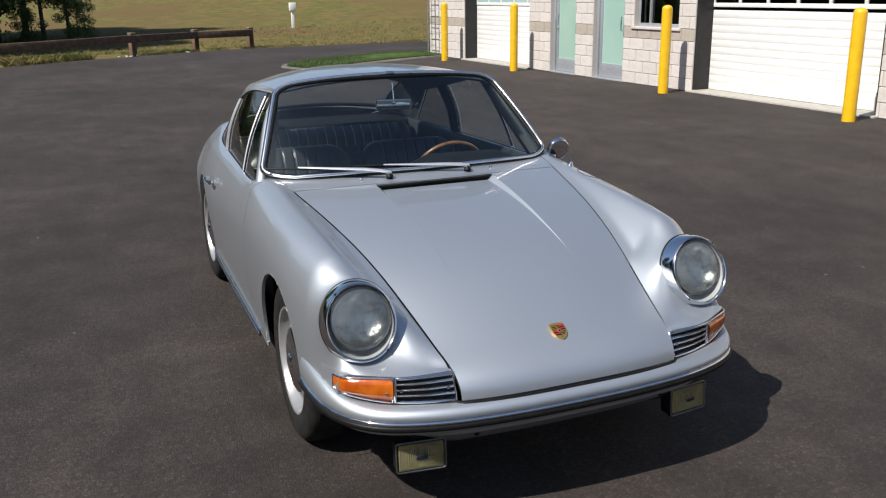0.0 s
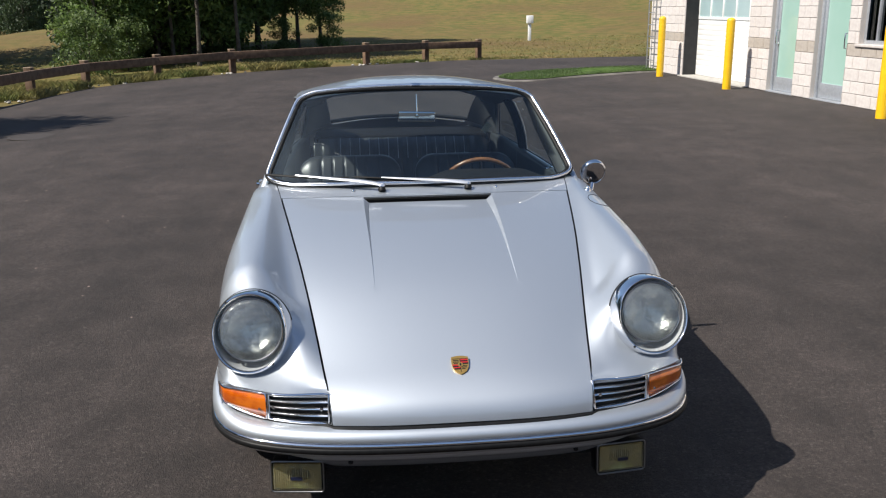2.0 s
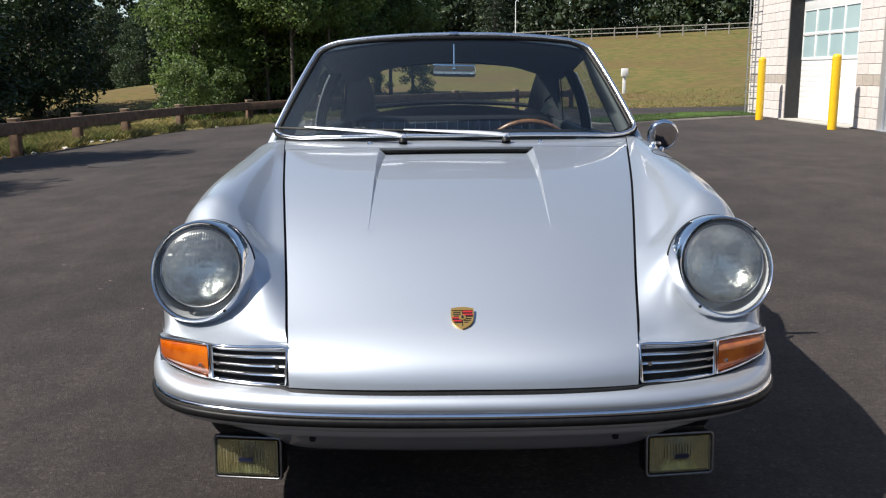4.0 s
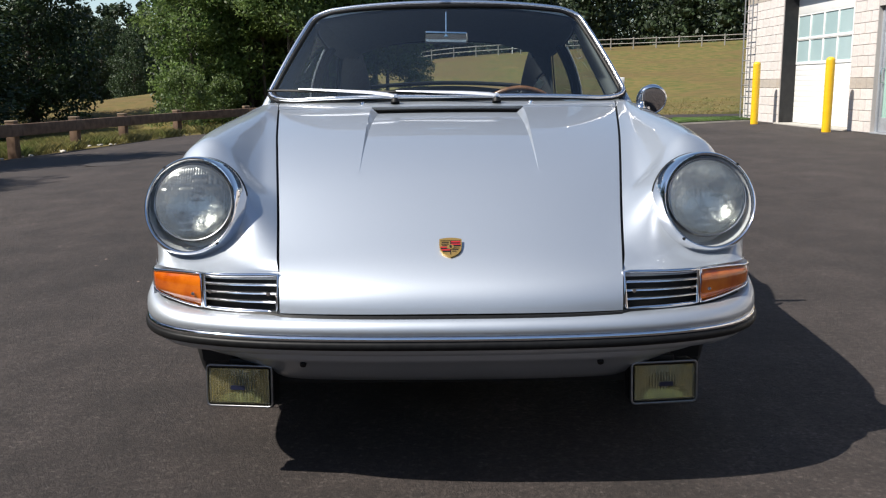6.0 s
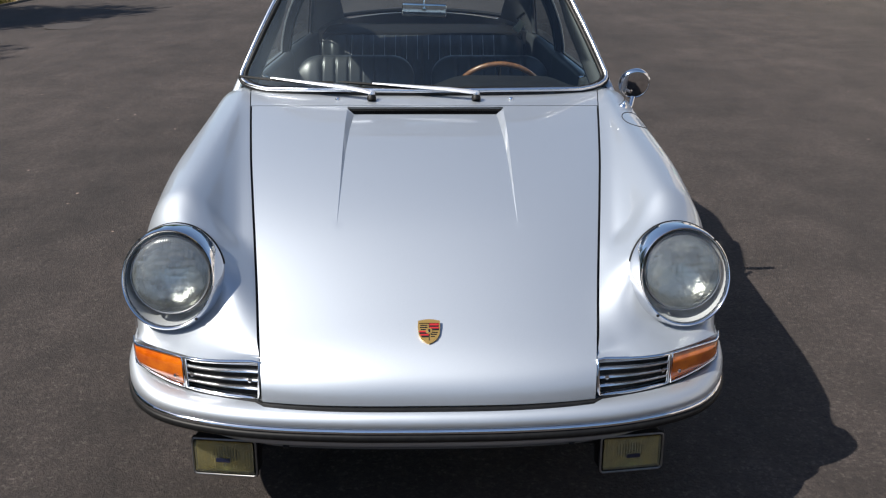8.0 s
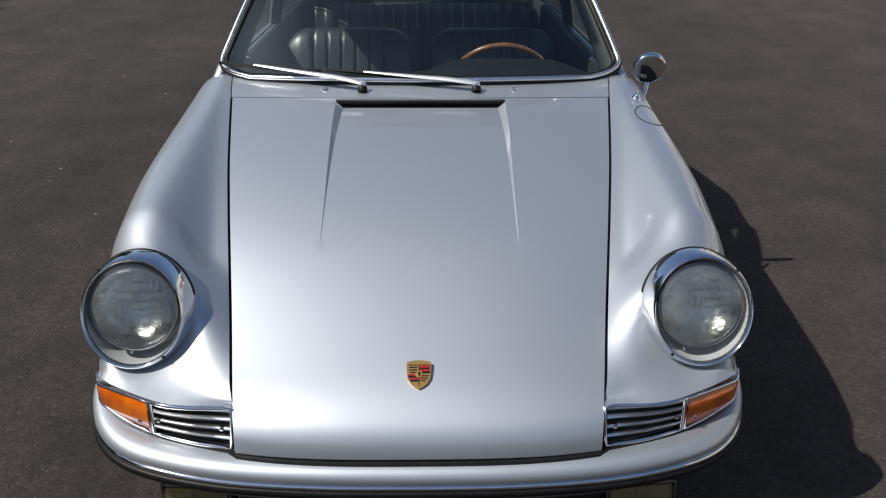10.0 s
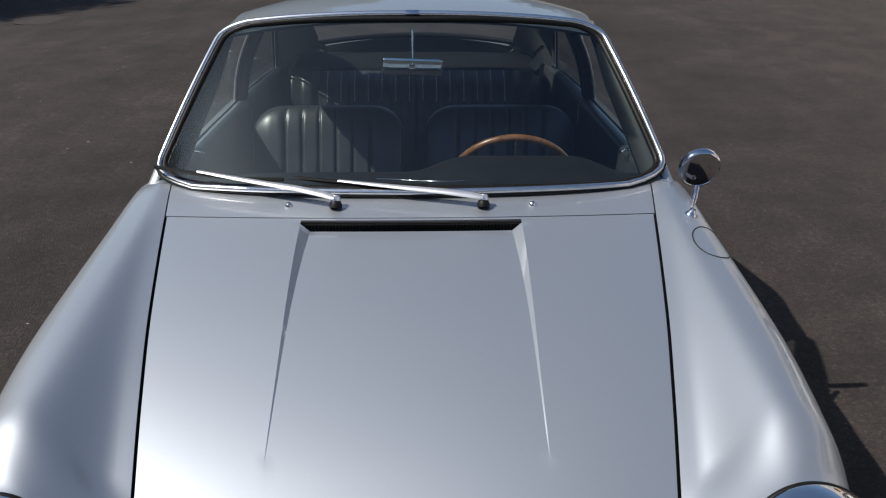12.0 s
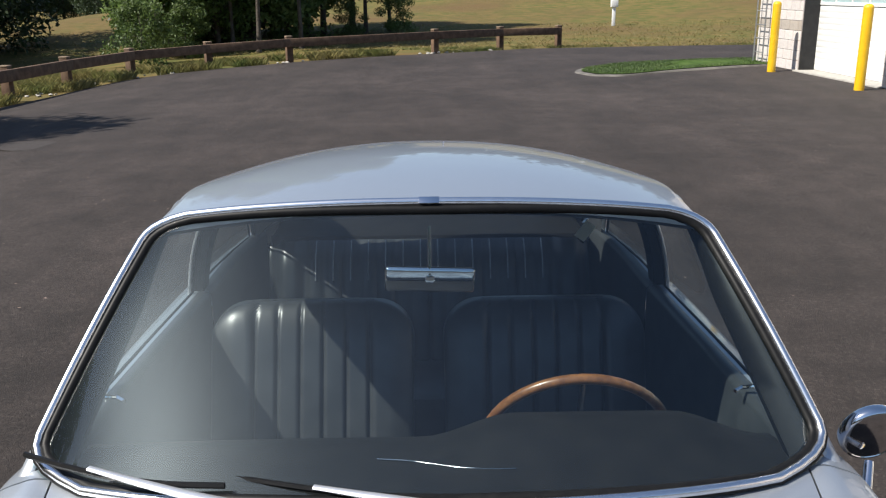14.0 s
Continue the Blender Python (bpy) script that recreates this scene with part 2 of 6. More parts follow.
LEATHER = surface("black_leatherette", (0.026, 0.028, 0.030), 0.36, 0.0, (0.040, 0.0425, 0.045), 14.0, spec=0.5, bump=0.04, bump_scale=300.0, bump_far=0.0008)
DASHTOP = surface("dark_dash_vinyl", (0.0075, 0.007, 0.007), 0.75, 0.0, (0.012, 0.011, 0.0105), 18.0, spec=0.18, bump=0.3, bump_scale=300.0, bump_far=0.0008)
# pale colour for the highlights along the rear seat's pleats
PLEAT_GLINT = surface("pale_pleat_glint", (0.48, 0.48, 0.49), 0.22, 0.0, (0.32, 0.32, 0.33), 40.0, spec=0.6)
CARPET = surface("black_carpet", (0.01, 0.01, 0.011), 0.95, 0.0, (0.018, 0.018, 0.019), 80.0, bump=0.5, bump_scale=600.0)
LINER = surface("dark_headlining", (0.17, 0.17, 0.175), 0.9, 0.0, (0.20, 0.20, 0.205), 60.0)
WOOD = surface("steering_wheel_wood", (0.15, 0.058, 0.022), 0.3, 0.0, (0.27, 0.115, 0.042), 60.0, coat=0.6, stretch=(1, 1, 1))
AMBER = surface("amber_lens", (0.36, 0.060, 0.003), 0.12, 0.0, (0.54, 0.125, 0.006), 22.0, coat=0.8, bump=0.3, bump_scale=160.0, bump_far=0.002)
GLASS = pane_glass("window_glass", (0.86, 0.89, 0.885), 1.52)
TINTED = pane_glass("rear_quarter_glass", (0.42, 0.45, 0.445), 1.52)
SCREENGLASS = veiled(pane_glass("windscreen_glass", (0.84, 0.915, 0.915), 1.50, 0.0, 0.95), 0.010, 0.40)
CLEAR = pane_glass("lamp_glass", (0.93, 0.95, 0.95), 1.5)
REFLECTOR = surface("lamp_reflector", (0.62, 0.62, 0.60), 0.30, 1.0, (0.18, 0.18, 0.18), 22.0, 3.0, (0.42, 0.60), bump=0.7, bump_scale=26.0, bump_far=0.008)
FOG_REFLECT = surface("fog_reflector", (0.82, 0.79, 0.58), 0.12, 1.0, (0.50, 0.48, 0.34), 60.0)
WHITEWHEEL = surface("wheel_paint", (0.44, 0.44, 0.445), 0.36, 0.55, (0.38, 0.38, 0.385), 20.0, coat=0.3)


def ribbed_glass(name, tint, haze):
    """Pressed glass: mostly clear, partly frosted by its ribs."""
    m = pane_glass(name, tint, 1.5)
    nt = m.node_tree
    out = nt.nodes["Material Output"]
    first = out.inputs[0].links[0].from_node
    b = nt.nodes.new("ShaderNodeBsdfPrincipled")
    b.inputs["Base Color"].default_value = (*[0.85 * c for c in tint], 1)
    b.inputs["Roughness"].default_value, b.inputs["Metallic"].default_value = 0.22, 0.3
    mix = nt.nodes.new("ShaderNodeMixShader")
    mix.inputs[0].default_value = haze
    nt.links.new(first.outputs[0], mix.inputs[1])
    nt.links.new(b.outputs[0], mix.inputs[2])
    nt.links.new(mix.outputs[0], out.inputs[0])
    return m


LENS = ribbed_glass("sealed_beam_glass", (0.80, 0.81, 0.79), 0.17)
FOGGLASS = ribbed_glass("yellow_fog_glass", (0.86, 0.82, 0.58), 0.27)

# ---- ground, asphalt, meadow ----


def asphalt_material():
    """Weathered asphalt: pale chips in dark binder, broad worn patches, faint streaks."""
    m = bpy.data.materials.new("asphalt")
    m.use_nodes = True
    nt = m.node_tree
    link, b = nt.links.new, nt.nodes["Principled BSDF"]
    where = nt.nodes.new("ShaderNodeTexCoord")

    def noise_at(scale, detail, rough=0.5, stretch=None):
        n = nt.nodes.new("ShaderNodeTexNoise")
        n.inputs["Scale"].default_value, n.inputs["Detail"].default_value, n.inputs["Roughness"].default_value = scale, detail, rough
        if stretch:
            k = nt.nodes.new("ShaderNodeMapping")
            k.inputs["Scale"].default_value, k.inputs["Rotation"].default_value = stretch, (0, 0, 0.22)
            link(where.outputs["Object"], k.inputs[0])
            link(k.outputs[0], n.inputs["Vector"])
        else:
            link(where.outputs["Object"], n.inputs["Vector"])
        return n.outputs["Fac"]

    def ramp(fac, stops):
        r = nt.nodes.new("ShaderNodeValToRGB")
        while len(r.color_ramp.elements) < len(stops):
            r.color_ramp.elements.new(0.5)
        for e, (p, c) in zip(r.color_ramp.elements, stops):
            e.position, e.color = p, (*c, 1)
        link(fac, r.inputs[0])
        return r.outputs[0]

    def mul(a, c):
        k = nt.nodes.new("ShaderNodeMix")
        k.data_type, k.blend_type = "RGBA", "MULTIPLY"
        k.inputs[0].default_value = 1.0
        rgba = [s for s in k.inputs if s.type == "RGBA"]
        link(a, rgba[0])
        link(c, rgba[1])
        return [s for s in k.outputs if s.type == "RGBA"][0]

    chips = nt.nodes.new("ShaderNodeTexVoronoi")
    chips.inputs["Scale"].default_value = 120.0
    link(where.outputs["Object"], chips.inputs["Vector"])
    tone = nt.nodes.new("ShaderNodeSeparateColor")
    link(chips.outputs["Color"], tone.inputs[0])
    grain = ramp(tone.outputs[0], [(0.0, (0.0290, 0.0224, 0.0200)), (0.6, (0.0380, 0.0294, 0.0262)), (0.90, (0.047, 0.0374, 0.0335)), (1.0, (0.072, 0.062, 0.056))])
    fine = ramp(noise_at(34.0, 8.0, 0.85), [(0.34, (0.44, 0.43, 0.42)), (0.66, (1.38, 1.38, 1.38))])
    patch = ramp(noise_at(0.32, 6.0, 0.62), [(0.34, (0.64, 0.615, 0.60)), (0.66, (1.28, 1.27, 1.27))])
    mottle = ramp(noise_at(2.6, 10.0, 0.74), [(0.33, (0.62, 0.60, 0.585)), (0.66, (1.26, 1.25, 1.25))])
    streak = ramp(noise_at(0.9, 6.0, 0.7, (1.5, 0.25, 1)), [(0.33, (0.80, 0.79, 0.78)), (0.68, (1.22, 1.22, 1.22))])
    scuff = ramp(noise_at(1.1, 8.0, 0.75, (3.2, 0.35, 1)), [(0.58, (1.0, 1.0, 1.0)), (0.74, (1.4, 1.39, 1.38))])
    def spots(scale, size, inner, share):
        """Sparse round marks: some of the cells of a grid carry one."""
        cells = nt.nodes.new("ShaderNodeTexVoronoi")
        cells.inputs["Scale"].default_value = scale
        wobble = nt.nodes.new("ShaderNodeVectorMath")
        wobble.operation = "MULTIPLY_ADD"
        wobble.inputs[1].default_value = (0.022, 0.022, 0.022)
        rough = nt.nodes.new("ShaderNodeTexNoise")
        rough.inputs["Scale"].default_value = 70.0
        link(where.outputs["Object"], rough.inputs["Vector"])
        link(rough.outputs["Color"], wobble.inputs[0])
        link(where.outputs["Object"], wobble.inputs[2])
        link(wobble.outputs[0], cells.inputs["Vector"])
        split = nt.nodes.new("ShaderNodeSeparateColor")
        link(cells.outputs["Color"], split.inputs[0])
        pick = nt.nodes.new("ShaderNodeMath")
        pick.operation = "GREATER_THAN"
        pick.inputs[1].default_value = share
        link(split.outputs[1], pick.inputs[0])
        add = nt.nodes.new("ShaderNodeMath")
        add.operation = "ADD"
        link(cells.outputs["Distance"], add.inputs[0])
        link(pick.outputs[0], add.inputs[1])
        return ramp(add.outputs[0], [(size * 0.6, inner), (size, (1.0, 1.0, 1.0))])

    pits = spots(13.0, 0.11, (0.40, 0.39, 0.38), 0.5)
    crumbs = spots(6.0, 0.065, (8.0, 7.8, 7.4), 0.22)
    colour = mul(mul(mul(mul(mul(mul(mul(grain, fine), patch), mottle), streak), scuff), pits), crumbs)
    link(colour, b.inputs["Base Color"])
    b.inputs["Roughness"].default_value = 0.88
    b.inputs["Specular IOR Level"].default_value = 0.5
    bump = nt.nodes.new("ShaderNodeBump")
    bump.inputs["Strength"].default_value, bump.inputs["Distance"].default_value = 1.0, 0.012
    link(noise_at(95.0, 6.0, 0.7), bump.inputs["Height"])
    link(bump.outputs[0], b.inputs["Normal"])
    return m


ASPHALT = asphalt_material()
MEADOW = surface("dry_meadow", (0.160, 0.120, 0.045), 0.95, 0.0, (0.088, 0.096, 0.030), 1.5, 15.0, (0.38, 0.64), bump=0.6, bump_scale=3.0, bump_far=0.12, colour3=(0.130, 0.088, 0.041), scale3=0.13, spec=0.1)
LAWN = surface("lawn", (0.042, 0.078, 0.018), 0.9, 0.0, (0.07, 0.11, 0.03), 5.0, 8.0, bump=0.6, bump_scale=40.0, bump_far=0.03, spec=0.1)
KERB = surface("worn_kerb_concrete", (0.15, 0.138, 0.122), 0.9, 0.0, (0.09, 0.083, 0.076), 5.0, 8.0, bump=0.4, bump_scale=60.0, bump_far=0.004)
CONCRETE = surface("concrete", (0.42, 0.40, 0.36), 0.85, 0.0, (0.33, 0.31, 0.28), 9.0, 8.0, bump=0.3, bump_scale=90.0, bump_far=0.003)


def hill(x, y):
    f = max(0.0, min(1.0, (y - 33.5) / 61.5))
    rise = (3.75 + 0.06 * max(-30.0, min(60.0, x))) * smoothstep(-30, 2, x) + 0.9 * (1 - smoothstep(-30, 2, x))
    swell = 0.25 * math.sin(x * 0.11 + 1.0) * math.sin(y * 0.09) * smoothstep(36, 55, y)
    knoll = 1.35 * math.exp(-((x + 16.5) / 7.5) ** 2 - ((y - 58) / 13.0) ** 2)
    return f ** 1.6 * rise + swell + knoll * smoothstep(34, 44, y) - 0.02 * max(0.0, y - 100)


def ground(x, y):
    """Height of the paved lot: it falls gently to the rear and towards the rail fence."""
    z = -0.008 * min(25.0, max(0.0, y - 10)) * (1 - smoothstep(3, 8, x) * (1 - smoothstep(23, 29, y)))
    return z - 0.045 * min(8.0, max(0.0, -x - 2)) - 0.10 * smoothstep(9.5, 16, -x) * 6


EDGE = [(-60, -14.0), (-10, -11.5), (5, -9.6), (12, -8.75), (17.6, -8.12), (20.8, -7.72), (24.0, -7.40), (25.6, -6.85), (26.6, -5.75), (27.6, -4.25), (28.5, -2.2), (29.3, -0.6), (30.2, 0.9), (31.5, 2.6), (32.4, 4.2), (32.9, 7.0), (33.15, 14.0)]


def edge_x(y):
    return spline(EDGE, y)[0]


def lot_z(x, y):
    return ground(x, y)


bm = bmesh.new()
rows = []
for y in [-60, -40, -25, -15, -8, -3] + stations(0, 33, 1.0) + [33.15]:
    a = edge_x(y)
    inner = [0, 0.25, 0.6, 1.2, 2.0, 3, 4, 5, 6, 7, 8, 9, 10, 11.5, 13, 15, 17, 20, 26, 40, 70]
    rows.append([Vector((a + d, y + 0.06 * math.sin(d * 40 + y * 7) * (y > 33), lot_z(a + d, y))) for d in inner])
sheet(bm, rows)
bmesh.ops.recalc_face_normals(bm, faces=bm.faces[:])
asphalt = single("pavement", bm, ASPHALT, "dark weathered asphalt parking lot with faint tyre marks", "pavement", kind="structure", smooth=80)

bm = bmesh.new()
xs = [-600, -400, -250, -170, -120, -90, -70] + linspace(-56, 64, 61) + [80, 100, 130, 180, 260, 400, 600]
ys = [-600, -400, -250, -150, -90, -60, -40, -25, -12] + linspace(-4, 120, 80) + [135, 160, 200, 280, 400, 600]


def terrain(x, y):
    off = -0.055 if x > edge_x(y) - 0.02 and y < 33.1 else -0.012
    if y > 33.1:
        return lot_z(x, 33.1) - 0.012 + hill(x, y)
    return lot_z(x, y) + off


sheet(bm, [[Vector((x, y, terrain(x, y) - (0.10 if x > edge_x(y) + 0.3 and y < 32.3 else 0))) for x in xs] for y in ys])
bmesh.ops.recalc_face_normals(bm, faces=bm.faces[:])
single("ground", bm, MEADOW, "dry tan and green meadow rising to a low crest", "meadow", kind="structure", smooth=80)

# planted island with a concrete kerb end
isle = [(3.62, 21.55), (3.45, 22.4), (3.75, 23.2), (4.7, 24.15), (6.2, 24.35), (8.05, 24.3), (8.05, 22.75), (6.9, 22.45), (5.4, 22.0), (4.2, 21.35)]


def closed_curve(pts, n):
    line = curve_through([(x, y, 0) for x, y in pts + pts[:1]], n)
    return line[:-1]


ISLE = closed_curve(isle, 60)
mid = sum(ISLE, Vector()) / len(ISLE)
bm = bmesh.new()
rows = []
for grow, z in ((0.17, 0.0), (0.14, 0.028), (0.11, 0.034), (0.0, 0.034), (0.0, 0.01)):
    rows.append([p + (p - mid).normalized() * grow + Vector((0, 0, lot_z(p.x, p.y) + z)) for p in ISLE])
sheet(bm, rows, close=True)
bmesh.ops.recalc_face_normals(bm, faces=bm.faces[:])
single("kerb", bm, KERB, "low worn concrete kerb round the grass island", "kerb", kind="structure")
bm = bmesh.new()
rows = [[mid + (p - mid) * f + Vector((0, 0, lot_z(p.x, p.y) + 0.05 + 0.05 * (1 - f))) for p in ISLE] for f in (1.0, 0.9, 0.6, 0.3, 0.02)]
sheet(bm, rows, close=True)
bmesh.ops.recalc_face_normals(bm, faces=bm.faces[:])
single("grass_island", bm, LAWN, "green mown grass island beside the lot", "lawn", kind="structure", smooth=80)

# manhole cover
bm = bmesh.new()
at = Matrix.Translation((-5.05, 13.8, lot_z(-5.05, 13.8)))
lathe(bm, [(0.36, 0.0), (0.36, 0.008), (0.31, 0.009), (0.305, 0.004), (0.30, 0.009), (0.0, 0.010)], at, 36)
cover = single("manhole_cover", bm, surface("cast_iron", (0.030, 0.024, 0.022), 0.85, 0.1, (0.050, 0.042, 0.038), 30.0, bump=0.5, bump_scale=60.0), "round iron manhole cover set in the asphalt", "manhole cover")

# ---- the parked coupe ----
car = thing("parked_car", "vintage silver two-door coupe with round headlamps parked on asphalt", "car", at=(0, 4.45, 0))
AXLE_F, AXLE_R, HUB = 3.315, 5.525, 0.315
SLOT_A, SLOT_B, REAR_EDGE = 3.672, 3.689, 3.6985

# centre line and edge of the bonnet: station, centre height, half width, edge height
BONNET = [(2.452, 0.449, 0.403, 0.447), (2.456, 0.467, 0.404, 0.472), (2.464, 0.487, 0.405, 0.490), (2.480, 0.509, 0.408, 0.511), (2.505, 0.530, 0.411, 0.530), (2.54, 0.553, 0.417, 0.548), (2.586, 0.577, 0.425, 0.567),
          (2.75, 0.653, 0.452, 0.637), (2.84, 0.692, 0.4675, 0.674), (2.935, 0.730, 0.483, 0.710), (3.03, 0.762, 0.499, 0.740), (3.12, 0.788, 0.513, 0.765), (3.3, 0.831, 0.543, 0.806), (3.5, 0.866, 0.576, 0.843), (3.69, 0.892, 0.607, 0.872), (3.755, 0.901, 0.617, 0.882), (3.86, 0.914, 0.634, 0.898), (3.99, 0.93, 0.655, 0.905)]
# wing: station, inner foot, crown, shoulder, widest, lower edge (x, z each)
WING = [(2.468, 0.52, 0.528, 0.63, 0.530, 0.70, 0.530, 0.742, 0.527, 0.752, 0.43),
        (2.50, 0.50, 0.538, 0.63, 0.575, 0.695, 0.570, 0.748, 0.548, 0.765, 0.42),
        (2.55, 0.495, 0.560, 0.635, 0.668, 0.70, 0.65, 0.757, 0.585, 0.778, 0.40),
        (2.60, 0.495, 0.592, 0.638, 0.745, 0.71, 0.715, 0.763, 0.62, 0.788, 0.38),
        (2.65, 0.50, 0.620, 0.640, 0.792, 0.720, 0.760, 0.772, 0.65, 0.793, 0.37),
        (2.75, 0.515, 0.662, 0.643, 0.810, 0.730, 0.782, 0.785, 0.66, 0.80, 0.34),
        (3.0, 0.545, 0.745, 0.650, 0.832, 0.744, 0.803, 0.798, 0.67, 0.802, 0.30),
        (3.3, 0.582, 0.815, 0.660, 0.855, 0.755, 0.822, 0.805, 0.68, 0.80, 0.27),
        (3.755, 0.640, 0.886, 0.672, 0.890, 0.757, 0.853, 0.808, 0.68, 0.786, 0.255),
        (3.99, 0.668, 0.906, 0.695, 0.904, 0.757, 0.868, 0.806, 0.66, 0.782, 0.25),
        (4.11, 0.706, 0.872, 0.722, 0.869, 0.764, 0.842, 0.806, 0.66, 0.782, 0.25),
        (4.60, 0.696, 0.869, 0.713, 0.865, 0.757, 0.838, 0.804, 0.64, 0.780, 0.252),
        (5.05, 0.676, 0.866, 0.696, 0.862, 0.745, 0.834, 0.800, 0.62, 0.778, 0.255),
        (5.40, 0.660, 0.869, 0.680, 0.863, 0.726, 0.824, 0.789, 0.60, 0.771, 0.258),
        (5.60, 0.628, 0.878, 0.648, 0.868, 0.706, 0.812, 0.778, 0.59, 0.767, 0.26),
        (5.95, 0.560, 0.888, 0.598, 0.866, 0.672, 0.78, 0.748, 0.57, 0.742, 0.27),
        (6.3, 0.480, 0.785, 0.535, 0.77, 0.635, 0.71, 0.715, 0.55, 0.70, 0.28),
        (6.52, 0.400, 0.615, 0.445, 0.605, 0.535, 0.58, 0.600, 0.50, 0.59, 0.32),
        (6.58, 0.350, 0.515, 0.39, 0.510, 0.450, 0.50, 0.500, 0.47, 0.49, 0.34)]
BELT = [(3.99, 0.655, 0.905), (4.09, 0.694, 0.871), (4.60, 0.680, 0.867), (5.05, 0.660, 0.864), (5.40, 0.646, 0.868), (5.60, 0.606, 0.882), (5.95, 0.508, 0.900), (6.3, 0.455, 0.790), (6.52, 0.370, 0.617), (6.58, 0.330, 0.517)]


BONNET = fair(BONNET, 2.586)
WING = fair(WING, 2.64)


def bow(x, s):
    """The nose is rounded in plan: how far a point of a station lies behind its middle."""
    return 0.185 * (abs(x) / 0.74) ** 3 * (1 - smoothstep(2.6, 3.35, s))


def edge_line(s):
    if s <= 3.99:
        _, x, z = spline(BONNET, s)
        return x, z
    return spline(BELT, s)


def bonnet_point(f, s, dip=0.0):
    """f: 0 at the middle, 1 at the crease beside the sunk panel, 2 at the edge."""
    crease = 0.25 + 0.019 * smoothstep(2.93, 3.70, s)
    wall = 0.022 * sink(s) ** 1.8
    xh = spline(BONNET, s)[1] - 0.0036
    if f <= 1:
        x = f * (crease - wall)
    else:
        x = crease + 0.002 + (f - 1) * (xh - crease - 0.002)
    y = s + rear_bow(x, s)
    zc, xe, zh = spline(BONNET, y)
    return Vector((x * xe / (xh + 0.0036) if f > 1.5 else x, y + bow(x, s), zc + (zh - zc) * (x / xh) ** 2 - dip))


def rear_bow(x, s):
    """The bonnet's rear edge is bowed: its corners lie further back than its middle."""
    return 0.053 * (x / 0.612) ** 2 * smoothstep(3.25, 3.69, s)


def sink(s):
    return max(0.0, min(1.0, (s - 2.93) / (SLOT_B - 2.93)))


def nose_lean(x, z):
    """Beside the bonnet the nose leans back with the bonnet's rounded front."""
    return 0.034 * max(0.0, (z - 0.445) / 0.084) * (1 - smoothstep(0.40, 0.60, abs(x)))


def wing_row(s, n=34):
    xh, zh = edge_line(s)
    k = spline(WING, s)
    pts = [(xh + 0.0034, 0, max(zh, 0.529))] + [(k[i], 0, k[i + 1]) for i in range(0, 10, 2)]
    near = 1 - smoothstep(2.468, 2.56, s)
    return [Vector((p.x, s + bow(p.x, s) + nose_lean(p.x, min(p.z, 0.529)) * near, p.z)) for p in curve_through(pts, n)]


def skirt(bm, depth=0.014):
    """Turns the rim of a panel inwards."""
    bm.normal_update()
    rim = [e for e in bm.edges if len(e.link_faces) == 1]
    normals = {v: v.normal.copy() for e in rim for v in e.verts}
    made = bmesh.ops.extrude_edge_only(bm, edges=rim)["geom"]
    for v in made:
        if isinstance(v, bmesh.types.BMVert):
            near = min(normals, key=lambda w: (w.co - v.co).length_squared) if len(normals) < 40 else None
            if near is not None:
                v.co -= normals[near] * depth
            else:
                for e in v.link_edges:
                    o = e.other_vert(v)
                    if o in normals and (o.co - v.co).length < 1e-6:
                        v.co = o.co - normals[o] * depth
                        break
    bm.normal_update()


def in_arch(p, grow=0.0):
    return any(math.hypot(p.y - a, p.z - HUB) < r + grow for a, r in ((AXLE_F, 0.345), (AXLE_R, 0.332)))


def cut_arches(bm):
    gone = [f for f in bm.faces if all(in_arch(v.co) for v in f.verts) and f.calc_center_median().z < 0.66]
    bmesh.ops.delete(bm, geom=gone, context="FACES")
    for v in bm.verts:
        if v.co.z < 0.66 and in_arch(v.co):
            for a, r in ((AXLE_F, 0.345), (AXLE_R, 0.332)):
                d = math.hypot(v.co.y - a, v.co.z - HUB)
                if d < r:
                    v.co.y, v.co.z = a + (v.co.y - a) * r / d, HUB + (v.co.z - HUB) * r / d


LAMP = Matrix.Translation((0.649, 2.700, 0.678)) @ Matrix.Rotation(radians(90 - 23), 4, "X")
OVAL = 1.09


